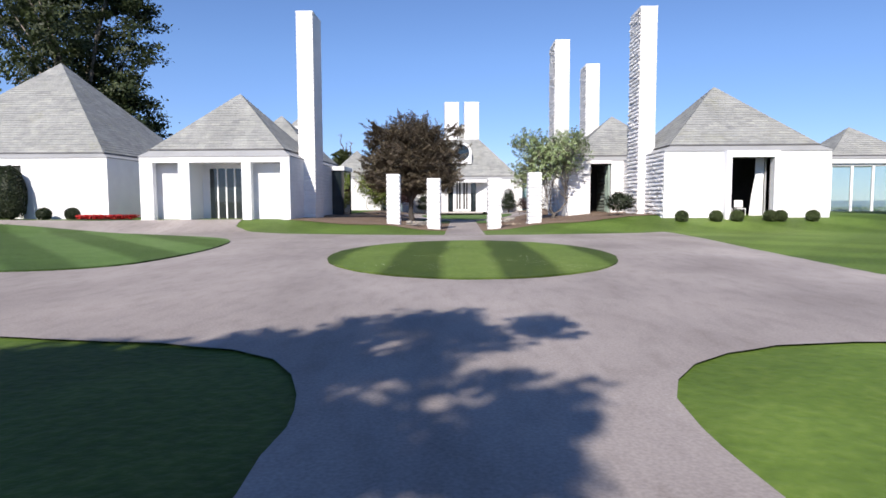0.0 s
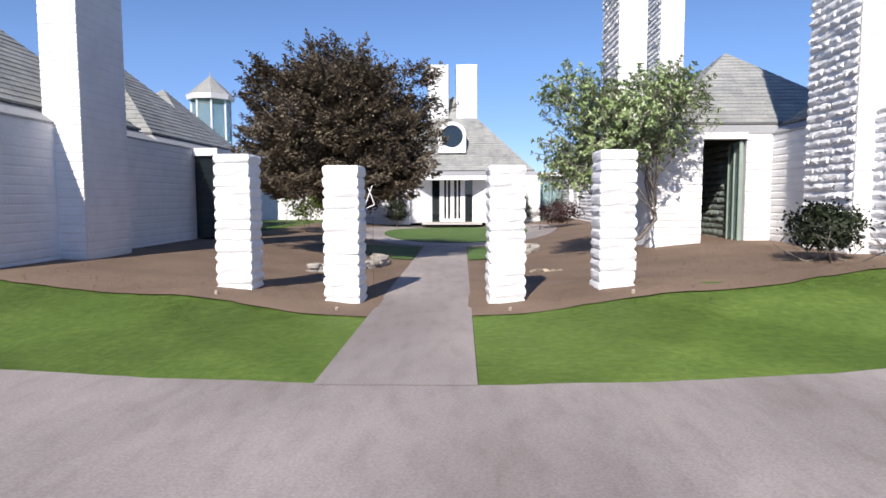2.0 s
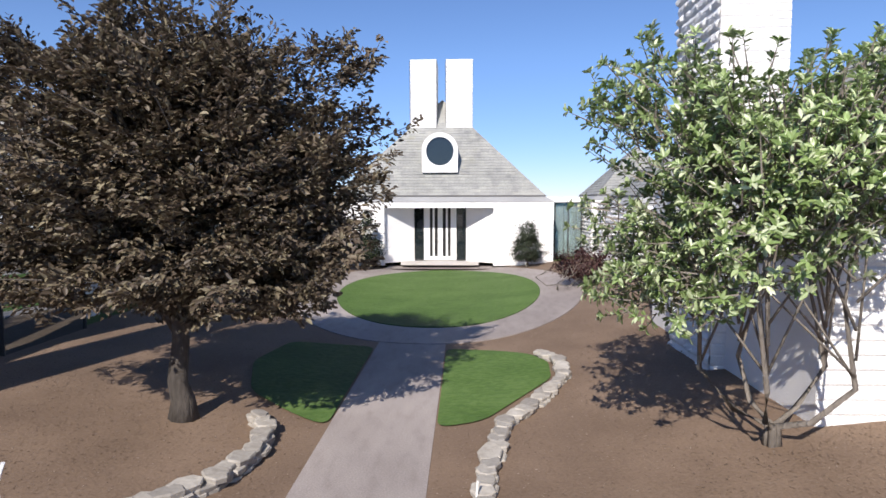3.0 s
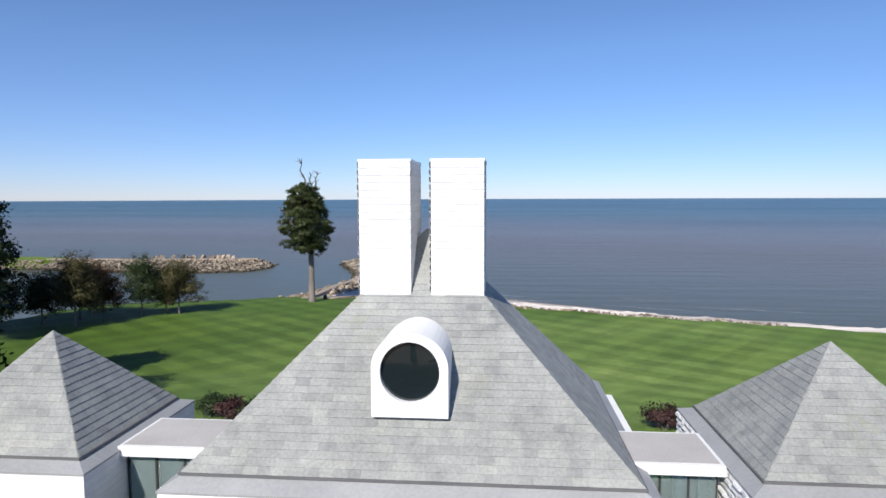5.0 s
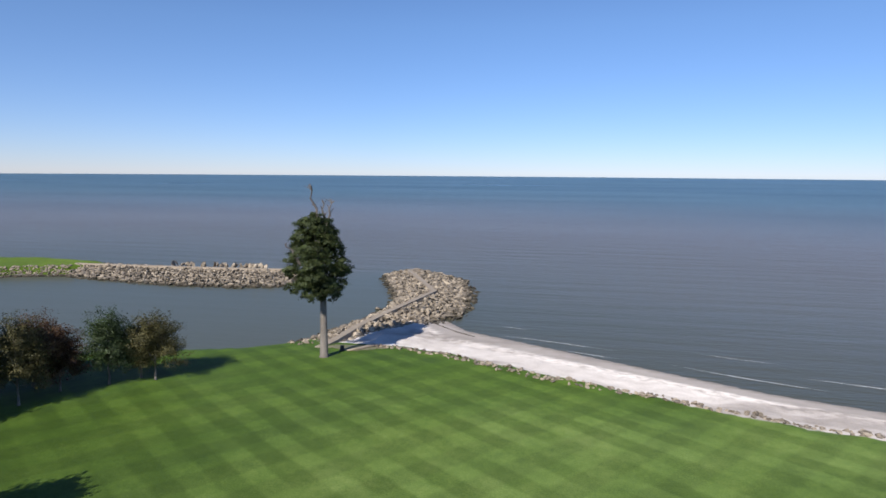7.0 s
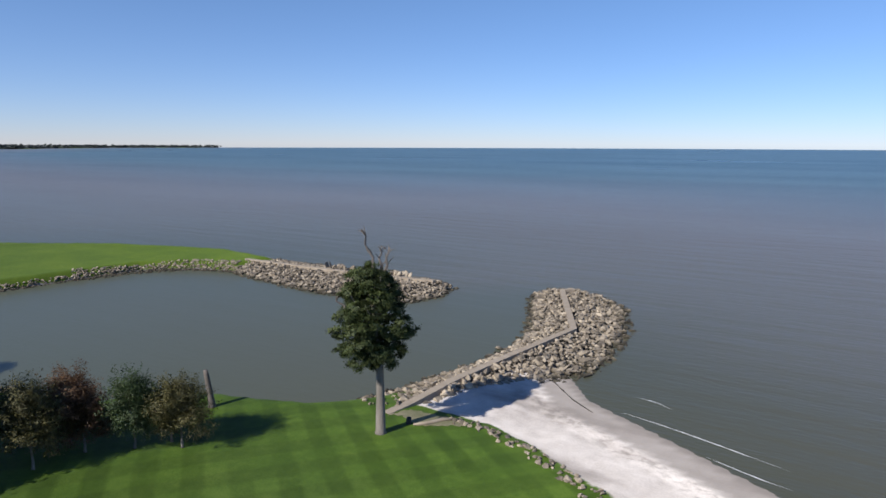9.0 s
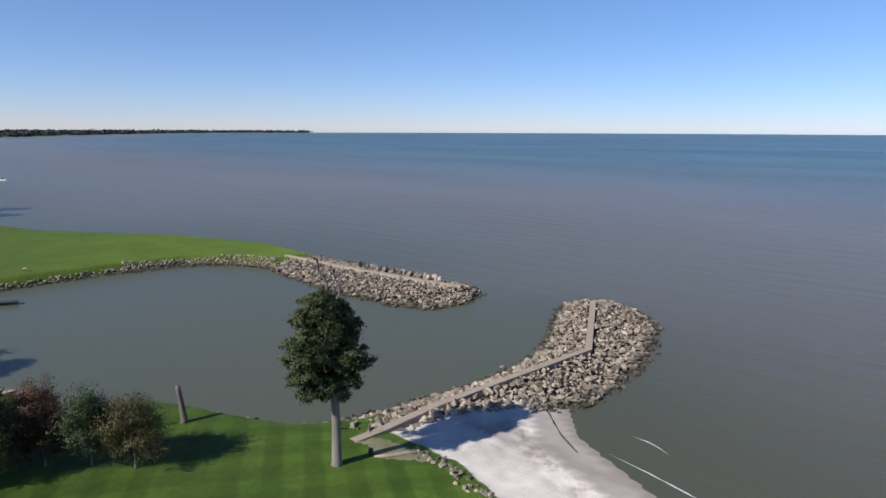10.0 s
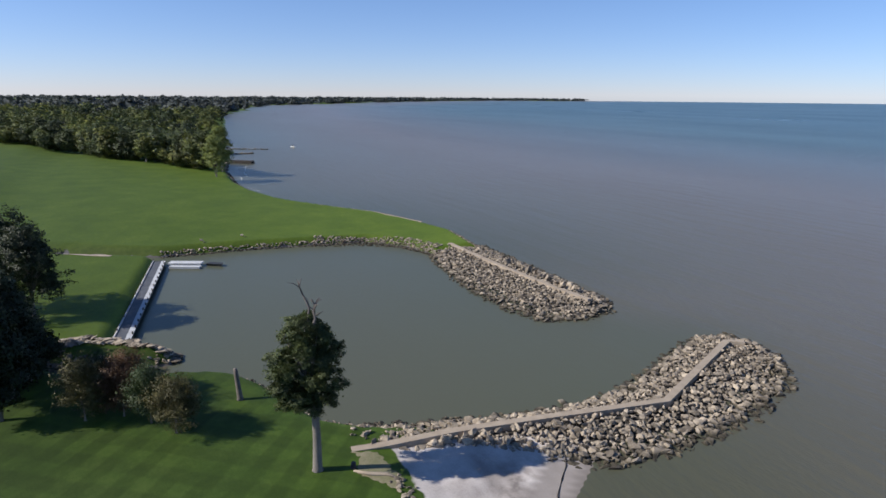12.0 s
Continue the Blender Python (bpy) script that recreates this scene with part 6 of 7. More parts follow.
for a, b in (((-1.5, 1.45), (-1.39, 1.7)), ((-1.52, 1.64), (-1.35, 1.34)), ((-1.3, 1.4), (-1.14, 1.83)), ((-1.22, 1.78), (-1.1, 1.46)), ((-1.33, 1.34), (-1.09, 1.45)), ((-1.14, 1.22), (-1.12, 1.34))):
    part("stick", Geo().tube([(a[0], 31.45, a[1]), (b[0], 31.45 + 0.02 * (b[1] - a[1]), b[1])], [0.011, 0.011], 5), M_SMOOTH, tr)
for x, z in ((-1.34, 1.4), (-1.13, 1.3)):
    part("stake", Geo().tube([(x, 31.46, gz(x, 31.46) - 0.1), (x, 31.46, z)], [0.004, 0.004], 5), M_MULCH, tr, "thin dark stake")
sk = thing("marker_stake", (1.42, 35.3, gz(1.42, 35.3)), "thin white marker stake at the bed edge", "stake")
part("stick", Geo().tube([(1.42, 35.3, gz(1.42, 35.3) - 0.05), (1.44, 35.32, gz(1.42, 35.3) + 0.3)], [0.014, 0.012], 5), M_SMOOTH, sk)
for x, y in ((-3.5, 29.25), (-1.42, 29.12), (1.47, 29.1), (3.52, 29.25)):
    z = gz(x, y)
    ll = thing("ground_light", (x, y, z), "small pale garden spotlight set before a pillar", "garden light", "garden lights")
    part("body", Geo().tube([(x, y, z), (x, y, z + 0.06)], [0.035, 0.03], 8), M_CONC, ll)
    part("lens", Geo().tube([(x, y, z + 0.06), (x, y, z + 0.07)], [0.026, 0.022], 8), M_PALE, ll)

# ---- breakwaters ----
def breakwater(name, outline, path, zs, label, half, size, spacing, limit, seed):
    rnd = random.Random(seed)
    zp = zs[-1]
    xs, ys = [p[0] for p in outline], [p[1] for p in outline]
    b = thing(name, (sum(xs) / len(xs), sum(ys) / len(ys), WATER), label, "breakwater", "", "")

    def path_distance(x, y):
        best = np.full(np.shape(x), 1e9)
        for (ax, ay), (bx, by) in zip(path, path[1:]):
            ex, ey = bx - ax, by - ay
            t = np.clip(((x - ax) * ex + (y - ay) * ey) / (ex * ex + ey * ey), 0, 1)
            best = np.minimum(best, np.hypot(x - ax - t * ex, y - ay - t * ey))
        return best

    def top(x, y):
        d, p = poly_distance(x, y, outline), np.maximum(path_distance(x, y) - half, 0)
        k = np.clip(d / (np.abs(d) + p + 1e-6), -1, 1)
        return np.where(d > 0, WATER - 0.25 + (zp - 0.15 - WATER) * np.abs(k) ** 0.8, WATER - 0.25 + 0.12 * d)
    big = [(x, y) for x, y in outline]
    # Core under the boulders; its dark colour supplies the shade in the gaps.
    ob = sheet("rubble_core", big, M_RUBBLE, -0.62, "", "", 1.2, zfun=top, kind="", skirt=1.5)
    for key in ("label", "category", "kind"):
        if key in ob:
            del ob[key]
    ob.parent, ob.matrix_parent_inverse = b, INV[b]
    g = Geo()
    pv = []
    for i, p in enumerate(path):
        a, c = Vector(path[max(i - 1, 0)]), Vector(path[min(i + 1, len(path) - 1)])
        d = (c - a).normalized()
        nrm = Vector((-d.y, d.x)) * half
        for sgn in (1, -1):
            for z in (zs[min(i, len(zs) - 1)], zs[min(i, len(zs) - 1)] - 0.9):
                pv.append((p[0] + sgn * nrm.x, p[1] + sgn * nrm.y, z))
    n = len(path)
    g.add(pv, [q for i in range(n - 1) for q in ((4 * i, 4 * i + 2, 4 * i + 6, 4 * i + 4), (4 * i + 2, 4 * i + 3, 4 * i + 7, 4 * i + 6), (4 * i + 1, 4 * i, 4 * i + 4, 4 * i + 5))] + [(0, 1, 3, 2), (4 * n - 4, 4 * n - 2, 4 * n - 1, 4 * n - 3)])
    if half > 0.3:
        part("path", g, M_CONC, b, "tan concrete path along the crest")
    spots = []
    x = min(xs)
    rows = []
    y0 = min(ys)
    for i in range(int((max(xs) - min(xs)) / spacing) + 2):
        for j in range(int((max(ys) - min(ys)) / spacing) + 2):
            rows.append((min(xs) + (i + rnd.uniform(-.4, .4)) * spacing, y0 + (j + 0.5 * (i % 2) + rnd.uniform(-.4, .4)) * spacing))
    pa = np.array(rows)
    ok = (poly_distance(pa[:, 0], pa[:, 1], outline) > -0.85) & (path_distance(pa[:, 0], pa[:, 1]) > half + 0.08)
    pa = pa[ok]
    zz = top(pa[:, 0], pa[:, 1])
    rim = sstep(3.2, 0.6, poly_distance(pa[:, 0], pa[:, 1], outline))
    order = np.argsort(np.hypot(pa[:, 0] + 12, pa[:, 1] - 160))
    for i in order:
        spots.append((float(pa[i, 0]), float(pa[i, 1]), float(zz[i]) + rnd.uniform(-0.16, 0.24), size * (0.84 + 0.46 * float(rim[i])) * rnd.choice((0.7, 0.85, 1.0, 1.2, 1.4))))
    rock_pile(b, spots, rnd, limit)
    return b, top


E_OUT = [(-25.4, 138.6), (-24.6, 143), (-23.6, 148), (-20.05, 153), (-16.25, 157.8), (-13.85, 161), (-12.95, 166.7), (-13.15, 175.8), (-14.15, 184.8), (-16.45, 191.5), (-19.05, 198.5), (-24.2, 203.6), (-30, 205.6), (-35, 204.8), (-36.8, 199), (-33.2, 189), (-29.6, 181), (-27.4, 174.7), (-26.6, 170), (-26.9, 161), (-28.8, 153), (-30.8, 146), (-33.4, 139.8), (-30, 137.4), (-27.8, 137.2)]
breakwater("east_breakwater", E_OUT, [(-26.8, 136.3), (-26.3, 140), (-25.6, 148), (-24.0, 157), (-20.3, 175.8), (-30.9, 199.2), (-29.4, 201.4)], [-5.04, -5.1, -5.04, -4.98, -4.9, -4.9, -4.9], "grey boulder breakwater with a concrete path hooking into the lake", 0.52, 0.84, 0.62, 300, 71)
W_OUT = [(-104, 181.9), (-96, 180.1), (-84, 178), (-73.6, 176.8), (-62.7, 178), (-54.1, 180.1), (-51.1, 187.8), (-53.2, 195.5), (-58, 198.8), (-72.3, 199.2), (-95, 199), (-108, 198.8), (-108, 185.4)]
breakwater("west_breakwater", W_OUT, [(-108, 189.1), (-92, 189.3), (-80, 189.9), (-65, 191.0), (-56, 192.4)], [-4.75, -4.7], "long grey boulder breakwater sheltering the harbour", 0.52, 0.84, 0.66, 290, 72)
rnd = random.Random(3)
slabs = thing("upright_slabs", (-72, 193.6, -5.0), "cluster of upright broken stone slabs on the breakwater", "stones")
for k in range(34):
    x = rnd.choice((rnd.uniform(-86, -78), rnd.uniform(-71, -62), rnd.uniform(-76, -66)))
    m = Matrix.Translation((x, 193.6 + rnd.uniform(-.8, .8), -4.75)) @ Euler((rnd.uniform(-.6, .6), rnd.uniform(-.6, .6), rnd.uniform(0, 6))).to_matrix().to_4x4() @ Matrix.Diagonal((rnd.uniform(.7, 1.6), rnd.uniform(.5, 1.0), rnd.uniform(1.5, 3.2), 1))
    piece("slab", rock_mesh(k % 14, M_ROCK_P), m, slabs)


def bank_rocks(name, line, label, size, width, per_m, seed, limit=0, lift=0.0, flat=1.0):
    rnd = random.Random(seed)
    b = thing(name, (line[0][0], line[0][1], WATER), label, "rocks")
    spots = []
    for (ax, ay), (bx, by) in zip(line, line[1:]):
        ln = math.hypot(bx - ax, by - ay)
        for k in range(int(ln * per_m) + 1):
            t = rnd.random()
            o = rnd.uniform(-width / 2, width / 2)
            x, y = ax + t * (bx - ax) - o * (by - ay) / ln, ay + t * (by - ay) + o * (bx - ax) / ln
            spots.append((x, y, None, size * rnd.uniform(0.6, 1.4)))
    hz = ground_height(np.array([s[0] for s in spots]), np.array([s[1] for s in spots]))[0]
    spots = [(x, y, max(float(z), WATER - 0.1) + 0.1 * s + lift, s) for (x, y, _, s), z in zip(spots, hz)]
    rock_pile(b, spots, rnd, limit, flat=flat)


bank_rocks("bank_rocks", SHORE[41:51], "grey boulders lining the far harbour bank", 0.55, 2.0, 9.0, 81, 0, 0.12)
bank_rocks("bank_rocks", [(-127.5, 158), (-124, 170), (-117, 179.5), (-106, 184.5)], "broad slope of grey rubble at the breakwater root", 0.55, 5.0, 22.0, 89)
bank_rocks("bank_rocks", SHORE[14:24], "pale stones lining the near harbour bank", 0.45, 1.3, 5.0, 82, 90)
bank_rocks("bank_rocks", [(-28.5, 137.8), (-33, 139.8), (-30.8, 146), (-28.6, 153), (-26.7, 161)], "grey boulders along the inner breakwater foot", 0.7, 2.2, 3.5, 83, 100)
bank_rocks("bank_rocks", SHORE[24:31], "tumbled stones on the dark inlet bank", 0.8, 2.6, 3.0, 84)
bank_rocks("stone_spit", [(-63.6, 121.6), (-66.4, 117.5), (-69.5, 113.0), (-71.5, 108.0), (-70.5, 104.5)], "spit of broad flat pale stone slabs beside the dock", 1.5, 3.2, 6.0, 85, 0, 0.15, 0.38)
sheet("sand_bank", ragged(rounded([(-133.4, 100.8), (-131.8, 103.0), (-129.0, 106.8), (-127.0, 110.2), (-127.6, 111.4), (-130.4, 108.0), (-133.6, 103.4)], 0.5), 0.25, 0.4), M_CONC, 0.08, "pale bare bank beside the narrow inlet", "bank", 0.8)
bank_rocks("beach_rocks", [(-20.5, 138.6), (-18.4, 139.4), (-13.5, 137.6), (-8, 135.2), (-3.5, 132.2), (1, 129.6), (8, 127.2), (20, 122.5), (34, 117.5)], "stones along the lawn edge above the beach", 0.5, 2.0, 5.0, 86, 200)
bank_rocks("bank_rocks", SHORE[51:58], "stones along the outer lawn shore", 0.9, 2.0, 2.5, 87)
sea = [(-140, 195.6), (-162, 188.2), (-183, 174.8)]
g = Geo()
for (ax, ay), (bx, by) in zip(sea, sea[1:]):
    d = Vector((bx - ax, by - ay)).normalized()
    nv = Vector((-d.y, d.x)) * 0.3
    g.add([(ax + nv.x, ay + nv.y, -5.7), (bx + nv.x, by + nv.y, -5.7), (bx - nv.x, by - nv.y, -5.7), (ax - nv.x, ay - nv.y, -5.7), (ax + nv.x, ay + nv.y, -7), (bx + nv.x, by + nv.y, -7), (bx - nv.x, by - nv.y, -7), (ax - nv.x, ay - nv.y, -7)],
          [(0, 1, 2, 3), (0, 4, 5, 1), (2, 6, 7, 3), (1, 5, 6, 2), (0, 3, 7, 4)])
solo("sea_wall", g, M_CONC, "low pale concrete wall along the lake edge", "wall", "structure")

# ---- dock ----
dk = thing("dock", (-98, 117, WATER), "grey L-shaped boat dock along the harbour bank", "dock")
a, b = Vector((-71.2, 113.2)), Vector((-123.2, 121.0))
d = (b - a).normalized()
nv = Vector((-d.y, d.x))
ln = (b - a).length
deck = part("deck", Geo().add([(*(a + nv * 1.3), -5.75), (*(b + nv * 1.3), -5.75), (*(b - nv * 1.3), -5.75), (*(a - nv * 1.3), -5.75), (*(a + nv * 1.3), -6.1), (*(b + nv * 1.3), -6.1), (*(b - nv * 1.3), -6.1), (*(a - nv * 1.3), -6.1)],
                             [(0, 1, 2, 3), (4, 7, 6, 5), (0, 4, 5, 1), (2, 6, 7, 3), (1, 5, 6, 2), (0, 3, 7, 4)]), M_GRILLE, dk, "dark dock frame")
bme = Geo().box(-0.47, 0.47, -1.3, -0.42, 0.0, 0.09).mesh("board", M_DOCK)
turn = math.atan2(d.y, d.x)
for k in range(int(ln / 1.0)):
    c = a + d * (0.5 + k * 1.0)
    piece("board", bme, Matrix.Translation((c.x, c.y, -5.75)) @ Matrix.Rotation(turn, 4, "Z"), deck)
dme = Geo().box(-0.46, 0.46, -0.38, 1.28, 0.0, 0.04).mesh("board", M_WALKWAY)
for k in range(int(ln / 1.0)):
    c = a + d * (0.5 + k * 1.0)
    piece("board", dme, Matrix.Translation((c.x, c.y, -5.76)) @ Matrix.Rotation(turn, 4, "Z"), deck)
for k in range(17):
    c = a + d * (1.5 + k * 3.0) - nv * 1.22
    part("bollard", Geo().tube([(c.x, c.y, -5.7), (c.x, c.y, -5.2)], [0.13, 0.11], 7), M_DARKBARK, dk, "short dark mooring post")
e0, e1 = a + nv * 1.4, b + nv * 1.4
part("edge_rail", Geo().obox(Matrix.Translation(((e0.x + e1.x) / 2, (e0.y + e1.y) / 2, -5.68)) @ Matrix.Rotation(turn, 4, "Z"), ln, 0.22, 0.3), M_PALE, dk, "pale timber edge rail")
part("float", Geo().obox(Matrix.Translation((-117.2, 126.0, -6.3)) @ Matrix.Rotation(radians(64), 4, "Z"), 7.0, 1.3, 0.5), M_DOCK, dk, "low pale float beside the arm")
part("arm", Geo().obox(Matrix.Translation((-119.6, 126.4, -5.9)) @ Matrix.Rotation(radians(64), 4, "Z"), 7.6, 2.2, 0.3), M_DOCK, dk, "pale dock arm")
for k in range(9):
    c = a + d * (k * ln / 8)
    part("pile", Geo().tube([(c.x - 1.4 * nv.x * -1, c.y + 1.4 * nv.y, -8), (c.x + 1.4 * nv.x, c.y + 1.4 * nv.y, -5.2)], [0.12, 0.12], 7), M_DEAD, dk)
bt = thing("moored_boat", (-116.4, 132.0, WATER), "small dark boat moored at the dock end", "boat")
part("hull", Geo().add([(-117.6, 130.9, -6.7), (-115.6, 133.4, -6.7), (-116.4, 133.7, -6.7), (-118.1, 131.5, -6.7), (-117.4, 130.4, -6.0), (-115.0, 133.9, -6.0), (-116.6, 134.3, -6.0), (-118.6, 131.6, -6.0)], [(3, 2, 1, 0), (0, 1, 5, 4), (1, 2, 6, 5), (2, 3, 7, 6), (3, 0, 4, 7), (4, 5, 6, 7)]), M_GRILLE, bt)

# dead stump, boulders on the far lawn
st = thing("dead_stump", (-42.8, 127.1, gz(-42.8, 127.1)), "tall bare dead tree stump on the lawn edge", "stump")
z = gz(-42.8, 127.1)
part("trunk", Geo().tube([(-42.8, 127.1, z - 0.1), (-42.8, 127.1, z + 0.3), (-42.95, 126.95, z + 2.2), (-43.1, 126.85, z + 3.6), (-43.15, 126.8, z + 4.1)], [0.5, 0.36, 0.3, 0.27, 0.22], 10), M_DEAD, st, "", True)
for k, (x, y, size, lab) in enumerate(((-136.3, 141.6, 1.15, "dark rounded boulder on the far lawn edge"), (-133.6, 131.2, 1.35, "pale boulder on the far lawn edge"))):
    b = thing("boulder", (x, y, gz(x, y)), lab, "boulder")
    piece("stone", rock_mesh(3 + 5 * k, M_ROCK_P), Matrix.Translation((x, y, gz(x, y) + 0.4 * size)) @ Matrix.Diagonal((size, size * 0.9, size * 0.75, 1)), b)
    piece("stone", rock_mesh(6 + 2 * k, M_ROCK_P), Matrix.Translation((x + 0.9, y + 0.5, gz(x + 0.9, y + 0.5) + 0.2 * size)) @ Matrix.Diagonal((size * 0.55, size * 0.5, size * 0.45, 1)), b)
lg = thing("driftwood", (-20.4, 136.6, gz(-20.4, 136.6)), "pale curving driftwood log lying by the tree", "log")
part("log", Geo().tube([(-22.6, 135.2, gz(-22.6, 135.2) + 0.15), (-21.6, 136.4, gz(-21.6, 136.4) + 0.15), (-20.9, 138.2, gz(-20.9, 138.2) + 0.15), (-19.6, 139.2, gz(-19.6, 139.2) + 0.15)], [0.1, 0.2, 0.2, 0.12], 8), M_CONC, lg, "", True)
sheet("bare_soil", ragged(rounded([(-26.6, 136.0), (-24.5, 136.6), (-22, 135.4), (-20.2, 137.0), (-18.0, 138.2), (-19.4, 139.8), (-22.5, 139.0), (-25.4, 138.8)], 0.8), 0.5, 0.4), M_SOIL, 0.03, "worn tan bare soil at the start of the breakwater path", "soil", 0.7)

dl = thing("beach_timber", (-11.5, 152.6, gz(-11.5, 152.6)), "dark weathered timber edge half buried along the wet sand", "timber")
way = [(-9.2, 150.9), (-10.6, 151.9), (-12.2, 153.1), (-14.3, 155.2), (-15.9, 156.9), (-17.4, 157.9)]
part("timber", Geo().tube([(x, y, gz(x, y) + 0.04) for x, y in way], [0.05, 0.08, 0.09, 0.08, 0.09, 0.06], 7), M_DARKBARK, dl, "", True)
sm = thing("cut_stump", (-23.3, 135.4, gz(-23.3, 135.4)), "short dark cut stump beside the tree", "stump")
z = gz(-23.3, 135.4)
part("trunk", Geo().tube([(-23.3, 135.4, z - 0.1), (-23.3, 135.4, z + 0.2), (-23.25, 135.4, z + 0.65)], [0.34, 0.27, 0.24], 9), M_DARKBARK, sm, "", True)

# foam lines along the beach
for k, (x0, y0, x1, y1, w) in enumerate(((-6.4, 157.9, -1.9, 156.5, 0.3), (-6.6, 152.4, 10.2, 148.6, 0.4), (3, 146.5, 10.5, 145.2, 0.35), (16, 143.4, 32, 137.2, 0.4), (20, 150, 30, 146, 0.3), (30, 142, 48, 136, 0.4), (-262, 160.5, -284, 162.5, 0.7), (-270, 164, -296, 167, 0.6), (-225, 162.5, -244, 160.2, 0.6), (-300, 168, -330, 174, 0.8))):
    rr = random.Random(k)
    top_, bot = [], []
    for i in range(25):
        t = i / 24
        x, y = x0 + t * (x1 - x0), y0 + t * (y1 - y0) + 0.5 * math.sin(3 * t + k)
        h = 0.3 * w * math.sin(math.pi * min(max(t, 0.02), 0.98)) * rr.uniform(0.5, 1.3)
        top_.append((x, y + h, WATER + 0.03))
        bot.append((x, y - h * 0.6, WATER + 0.03))
    g = Geo().add(top_ + bot, [(25 + i, 26 + i, i + 1, i) for i in range(24)])
    solo("wave_crest", g, M_FOAM, "thin white breaking wave along the beach", "wave", "structure")

# ---- far woods and coast ----
def woods(name, spots, label, mat, n_leaf, seed, leaf=0.34, lumps=2):
    """One joined belt of trees: (x, y, z, height, radius)."""
    rng = np.random.default_rng(seed)
    allq, kinds, outs = [], [], []
    for x, y, z, h, r in spots:
        bl = [(x, y, z + h * 0.45, r * 0.85, r * 0.85, h * 0.4)]
        for k in range(lumps):
            a, u = 2.4 * k + rng.uniform(-0.6, 0.6), rng.uniform(0.36, 0.56) * r
            reach, up = rng.uniform(0.35, 0.8) * r, rng.uniform(0.4, 0.9)
            bl.append((x + reach * math.cos(a), y + reach * math.sin(a), z + h * up, u, u, u * 0.8))
        _, p, out = crown_points(rng, bl, max(8, n_leaf // 14), 14, r * 0.1, 0.75, 0.3)
        allq.append(leaf_quads(rng, p, r * leaf, 0.85, 0.8, out))
        outs.append(out)
        kinds.append(np.full(len(p) * 4, rng.uniform(0, 1), np.float32))
    me = quads(name, np.concatenate(allq), mat)
    nv = np.concatenate(outs) + np.array([0, 0, 0.3]) + rng.normal(0, 0.16, (len(me.polygons), 3))
    nv /= np.linalg.norm(nv, axis=1)[:, None]
    me.normals_split_custom_set_from_vertices(np.repeat(nv, 4, 0).tolist())
    me.attributes.new("species", "FLOAT", "POINT").data.foreach_set("value", np.concatenate(kinds))
    tagged(new(name, me), label, "woodland", "", "stuff")


rng = np.random.default_rng(5)
front = []
EDGE = [(-288, 150), (-300, 143), (-330, 125), (-360, 105), (-395, 85), (-432, 60), (-470, 20), (-520, -40)]
for k in range(150):
    t = rng.uniform(0, len(EDGE) - 1.001)
    i = int(t)
    ex, ey = np.array(EDGE[i]) + (t - i) * (np.array(EDGE[i + 1]) - np.array(EDGE[i]))
    dpt = rng.uniform(0, 40)
    x, y = ex - 0.55 * dpt + rng.normal(0, 2), ey + (-0.1) * dpt + rng.normal(0, 3)
    if poly_distance(np.array([x]), np.array([y]), SHORE)[0] > 3:
        front.append((x, y, gz(x, y), rng.uniform(9, 20), rng.uniform(4.5, 8)))
woods("woodland_edge", front, "edge of mixed green woodland beyond the far lawn", M_WOODS, 2300, 91, 0.125, 7)
mid = []
while len(mid) < 900:
    x, y = rng.uniform(-1150, -285), rng.uniform(-350, 262)
    dd = poly_distance(np.array([x]), np.array([y]), SHORE)[0]
    if dd > 5 and not (x > -432 and y < np.interp(x, [-432, -360, -300, -262, -247], [60, 105, 143, 148, 150]) - 2) and x < -262:
        mid.append((x, y, gz(x, y), rng.uniform(10, 18), rng.uniform(5, 9)))
woods("woodland", mid, "dense green woodland running along the lake shore", M_WOODS, 640, 92, 0.18, 4)
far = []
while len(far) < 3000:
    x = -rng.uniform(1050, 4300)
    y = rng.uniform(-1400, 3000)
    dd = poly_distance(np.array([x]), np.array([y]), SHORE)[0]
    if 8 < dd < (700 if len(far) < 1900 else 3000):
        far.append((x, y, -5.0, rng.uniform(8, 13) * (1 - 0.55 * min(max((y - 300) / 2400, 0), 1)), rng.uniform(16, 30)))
# Far belt takes the leaf colour that holds the haze.
woods("far_woodland", far, "distant wooded coastline on the horizon", M_HAZEWOODS, 40, 93)
for x, y, h, r, sd in ((-263, 150, 18, 7.6, 95), (-283, 155, 22, 6.0, 96), (-331, 123, 13, 4.5, 97), (-352, 110, 15, 5.5, 98), (-300, 143.5, 14, 5, 99)):
    z = gz(x, y)
    tree("shore_tree", (x, y, z), boughs(sd, x, y, z + 0.28 * h, z + 0.94 * h, r, 14, 0.38 * r, (0.8, 1.0, 0.95, 0.7, 0.4)), M_WILLOW, "pale green tree at the end of the far lawn", clusters=300, per=40, leaf=0.5, spread=0.5, radius=0.35, fork=z + 4, stems=2, limbs=10, seed=sd, group="shore trees")
for x0, y0, x1, y1 in ((-440, 176, -426, 203), (-398, 166, -398, 188)):
    pr = thing("stone_groyne", (x0, y0, WATER), "low stone groyne running out from the far shore", "groyne", "groynes")
    rock_pile(pr, [(x0 + (x1 - x0) * k / 14, y0 + (y1 - y0) * k / 14, WATER + 0.1, 2.2) for k in range(15)], random.Random(x0), 15)
jt = thing("timber_jetty", (-346, 166, WATER), "dark timber jetty standing out from the far shore", "jetty")
along = Vector((10.0, 12.4, 0)).normalized()
side = Vector((-along.y, along.x, 0))
